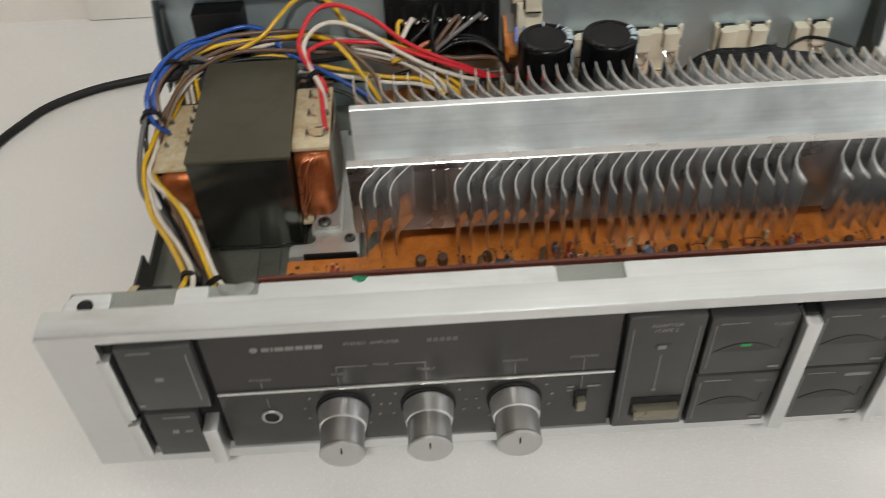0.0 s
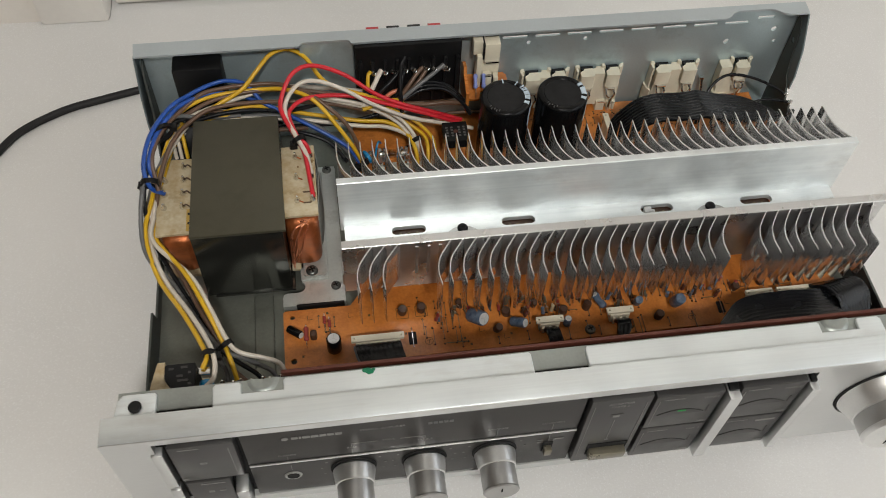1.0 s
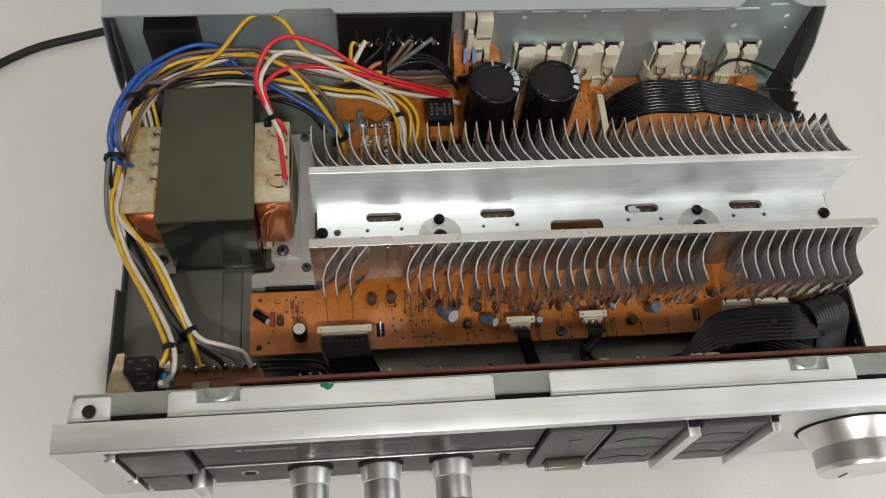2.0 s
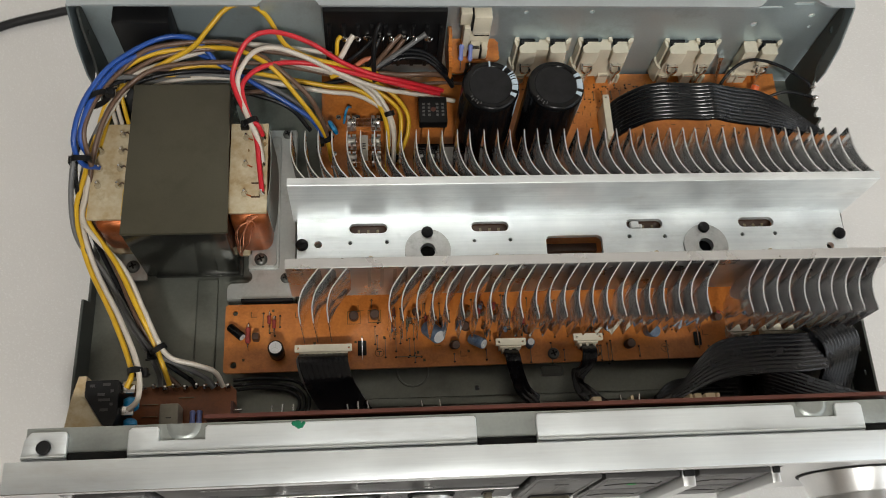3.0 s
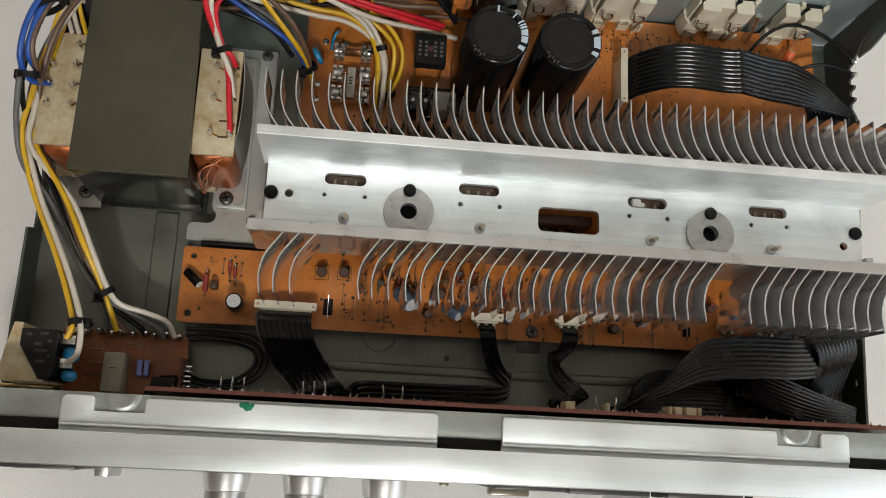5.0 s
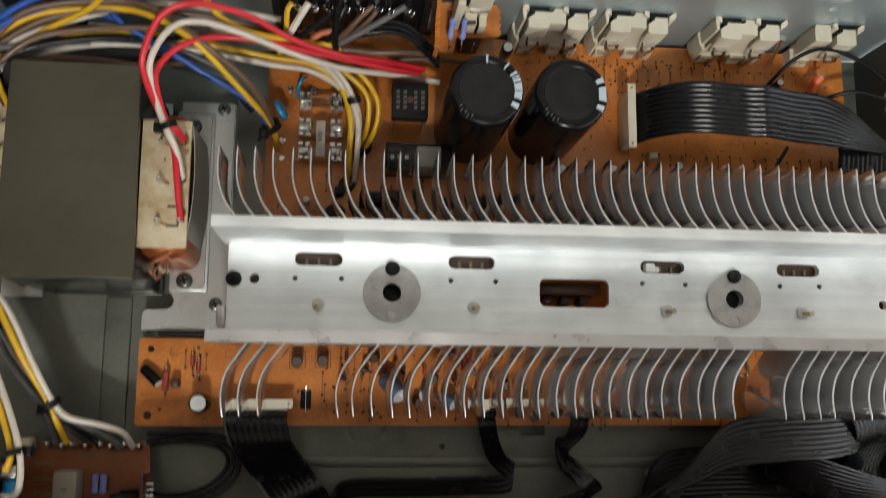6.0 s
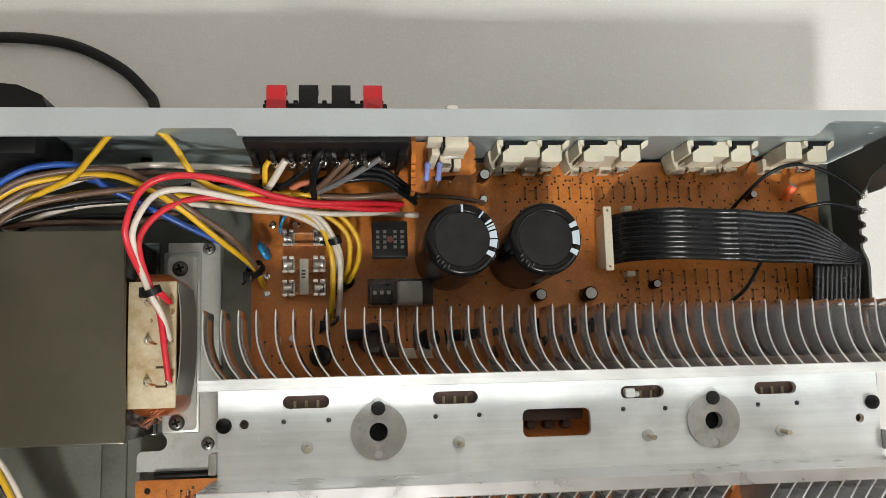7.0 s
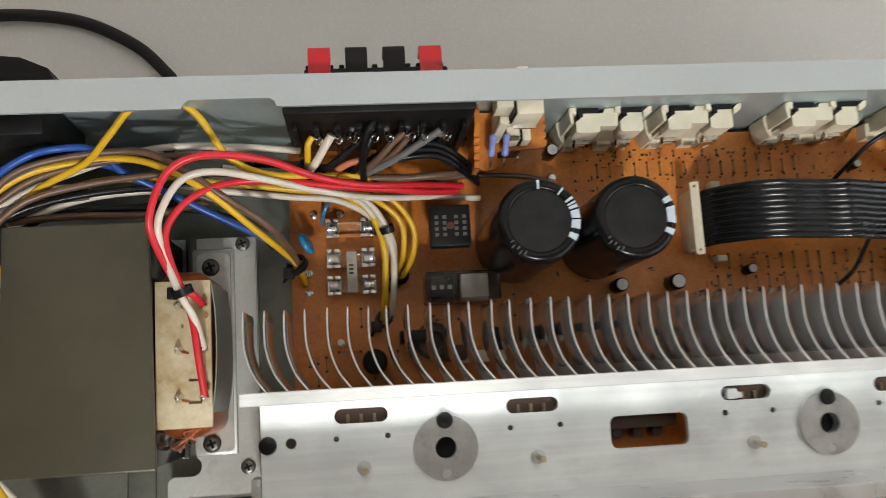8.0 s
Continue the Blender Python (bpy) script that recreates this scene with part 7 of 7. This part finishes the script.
ribbon("ribbon_cable", "black ribbon cable passing under the heat sink fins", [((0.1850, 0.1935, 0.0380), (1, 0, 0), 1), ((0.1850, 0.1880, 0.0400), (1, 0, 0), 1), ((0.1848, 0.1780, 0.0385), (1, 0, 0), 1), ((0.1845, 0.1550, 0.0350), (1, 0, 0), 1)], 10, 0.00225, 0.00130)
ribbon("ribbon_cable", "black ribbon cable dropping from the front connector", [((-0.0810, 0.0715, 0.0290), (1, 0, 0), 1), ((-0.0810, 0.0680, 0.0340), (1, 0, 0), 1), ((-0.0800, 0.0630, 0.0335), (1, 0, 0), 1), ((-0.0785, 0.0585, 0.0325), (1, 0.05, 0), 0.97), ((-0.0762, 0.0540, 0.0285), (1, 0.1, 0), 0.97), ((-0.0700, 0.0450, 0.0230), (1, 0.1, 0), 1), ((-0.0640, 0.0370, 0.0230), (1, 0.3, 0.1), 0.95), ((-0.0600, 0.0330, 0.0300), (1, 0.2, 0.2), 0.9)], 9, 0.0027, 0.00140, 0.13)
# thin grey tube that draws the pale highlight along the ribbon's left edge
wire([(-0.0934, 0.0712, 0.0290), (-0.0935, 0.0680, 0.0342), (-0.0926, 0.0628, 0.0338), (-0.0908, 0.0580, 0.0328), (-0.0880, 0.0530, 0.0288), (-0.0818, 0.0438, 0.0238), (-0.0752, 0.0350, 0.0240)], GREY, "grey", "drawn for the highlight on the ribbon cable edge", 0.0009)
ribbon("flat_cable", "narrow black flat cable along the chassis floor", [((0.0135, 0.0715, 0.0280), (1, 0, 0), 1), ((0.0140, 0.0670, 0.0320), (1, 0, 0), 1), ((0.0160, 0.0600, 0.0280), (1, 0.1, 0), 1), ((0.0200, 0.0520, 0.0220), (1, 0.5, 0), 1), ((0.0265, 0.0460, 0.0190), (0.5, 1, 0), 1), ((0.0245, 0.0410, 0.0190), (-0.3, 1, 0), 1), ((0.0100, 0.0400, 0.0180), (0, 1, 0.2), 1), ((-0.0200, 0.0395, 0.0185), (0, 1, 0.2), 1), ((-0.0430, 0.0390, 0.0200), (0, 1, 0.2), 1), ((-0.0500, 0.0350, 0.0280), (0.3, 1, 0.2), 1)], 3, 0.0025, 0.0012, 0.14)
ribbon("flat_cable", "narrow black flat cable with a twist", [((0.0535, 0.0725, 0.0280), (1, 0, 0), 1), ((0.0535, 0.0680, 0.0330), (1, 0, 0), 1), ((0.0520, 0.0620, 0.0310), (1, 0.1, 0), 1), ((0.0470, 0.0575, 0.0290), (0.7, -0.7, 0.2), 1), ((0.0490, 0.0510, 0.0270), (1, 0.4, 0), 1), ((0.0560, 0.0440, 0.0260), (1, 0.8, 0), 1), ((0.0600, 0.0390, 0.0300), (1, 0.6, 0.3), 1), ((0.0520, 0.0360, 0.0360), (0.3, 1, 0.2), 1), ((0.0420, 0.0335, 0.0400), (0.2, 1, 0.3), 1)], 3, 0.0025, 0.0012, 0.14)
ribbon("ribbon_cable", "wide black ribbon cable rising behind the control board", [((0.0700, 0.0330, 0.0350), (0.9, 0.1, 0.5), 0.8), ((0.0850, 0.0400, 0.0380), (0.8, 0.5, 0.3), 0.9), ((0.1000, 0.0500, 0.0420), (0.5, 1, 0.1), 1), ((0.1160, 0.0590, 0.0430), (0.1, 1, 0), 1), ((0.1380, 0.0620, 0.0420), (0, 1, 0), 1), ((0.1600, 0.0630, 0.0390), (0, 1, 0), 1), ((0.1760, 0.0650, 0.0350), (0.2, 1, 0), 1), ((0.1850, 0.0680, 0.0300), (0.4, 1, 0), 1)], 9, 0.0022, 0.00130, 0.13)
ribbon("ribbon_cable", "black ribbon cable folded back in a loop", [((0.1550, 0.0560, 0.0200), (0.1, 1, 0), 1), ((0.1450, 0.0550, 0.0220), (0, 1, 0.1), 1), ((0.1400, 0.0535, 0.0270), (0, 1, 0.3), 1), ((0.1395, 0.0520, 0.0330), (0, 1, 0.5), 1), ((0.1435, 0.0500, 0.0365), (0, 1, 0.5), 1), ((0.1560, 0.0455, 0.0360), (0.2, 1, 0.3), 1), ((0.1740, 0.0410, 0.0330), (0.2, 1, 0.2), 0.9), ((0.1960, 0.0375, 0.0300), (0.2, 1, 0), 0.6)], 9, 0.0018, 0.0011, 0.13)
ribbon("ribbon_cable", "wide black ribbon cable lying on the chassis floor", [((0.0860, 0.0400, 0.0200), (0.3, 1, 0.2), 0.6), ((0.1000, 0.0430, 0.0190), (0, 1, 0), 1), ((0.1300, 0.0440, 0.0180), (0, 1, 0), 1), ((0.1600, 0.0430, 0.0180), (0, 1, 0), 1), ((0.1930, 0.0400, 0.0200), (0, 1, 0), 0.8)], 12, 0.0021, 0.0013, 0.13)
ribbon("ribbon_cable", "black ribbon cable falling from the side connector", [((0.1740, 0.0800, 0.0330), (1, 0.1, 0), 0.9), ((0.1795, 0.0745, 0.0400), (1, 0.25, 0), 1), ((0.1840, 0.0670, 0.0380), (1, 0.3, 0), 1), ((0.1850, 0.0580, 0.0300), (1, 0.3, 0), 1), ((0.1820, 0.0480, 0.0250), (1, 0.2, 0), 1), ((0.1790, 0.0400, 0.0260), (1, 0.1, 0), 1)], 11, 0.0019, 0.00114, 0.13)
for k, pts in enumerate(([(-0.1215, 0.0350, 0.039), (-0.1130, 0.0335, 0.034), (-0.1000, 0.0360, 0.026), (-0.0900, 0.0440, 0.022), (-0.0890, 0.0540, 0.021), (-0.0960, 0.0610, 0.021), (-0.1120, 0.0625, 0.022), (-0.1260, 0.0615, 0.024)], [(-0.1215, 0.0375, 0.039), (-0.1130, 0.0360, 0.032), (-0.1010, 0.0380, 0.024), (-0.0925, 0.0450, 0.020), (-0.0915, 0.0535, 0.019), (-0.0985, 0.0590, 0.019), (-0.1130, 0.0605, 0.020), (-0.1260, 0.0590, 0.0235)], [(-0.1215, 0.0400, 0.039), (-0.1140, 0.0380, 0.030), (-0.1030, 0.0395, 0.022), (-0.0950, 0.0460, 0.018), (-0.0940, 0.0525, 0.018), (-0.1000, 0.0570, 0.018), (-0.1140, 0.0585, 0.019), (-0.1250, 0.0570, 0.022)])):
    wire(pts, INK, "black", "looped on the chassis floor", 0.0012)


# ---- mains cord on the floor ----
cord = part("mains_cord", tube(bmesh.new(), [(-0.1290, 0.2400, 0.0250), (-0.1288, 0.2520, 0.0180), (-0.1290, 0.2640, 0.0085), (-0.1310, 0.2752, 0.0034), (-0.1344, 0.2803, 0.0031), (-0.1454, 0.2914, 0.0031), (-0.1635, 0.3015, 0.0031), (-0.1813, 0.3060, 0.0031), (-0.2048, 0.3070, 0.0031), (-0.2255, 0.3036, 0.0031), (-0.2490, 0.2972, 0.0031), (-0.2740, 0.2890, 0.0031), (-0.2985, 0.2735, 0.0031), (-0.3120, 0.2555, 0.0031), (-0.3250, 0.2300, 0.0031), (-0.3450, 0.1700, 0.0031), (-0.3800, 0.0600, 0.0031), (-0.4400, -0.1000, 0.0031)], 0.0026, 14, 8), RUBBER)
tagged(cord, "dark grey rubber mains cord lying on the floor", "power cord")
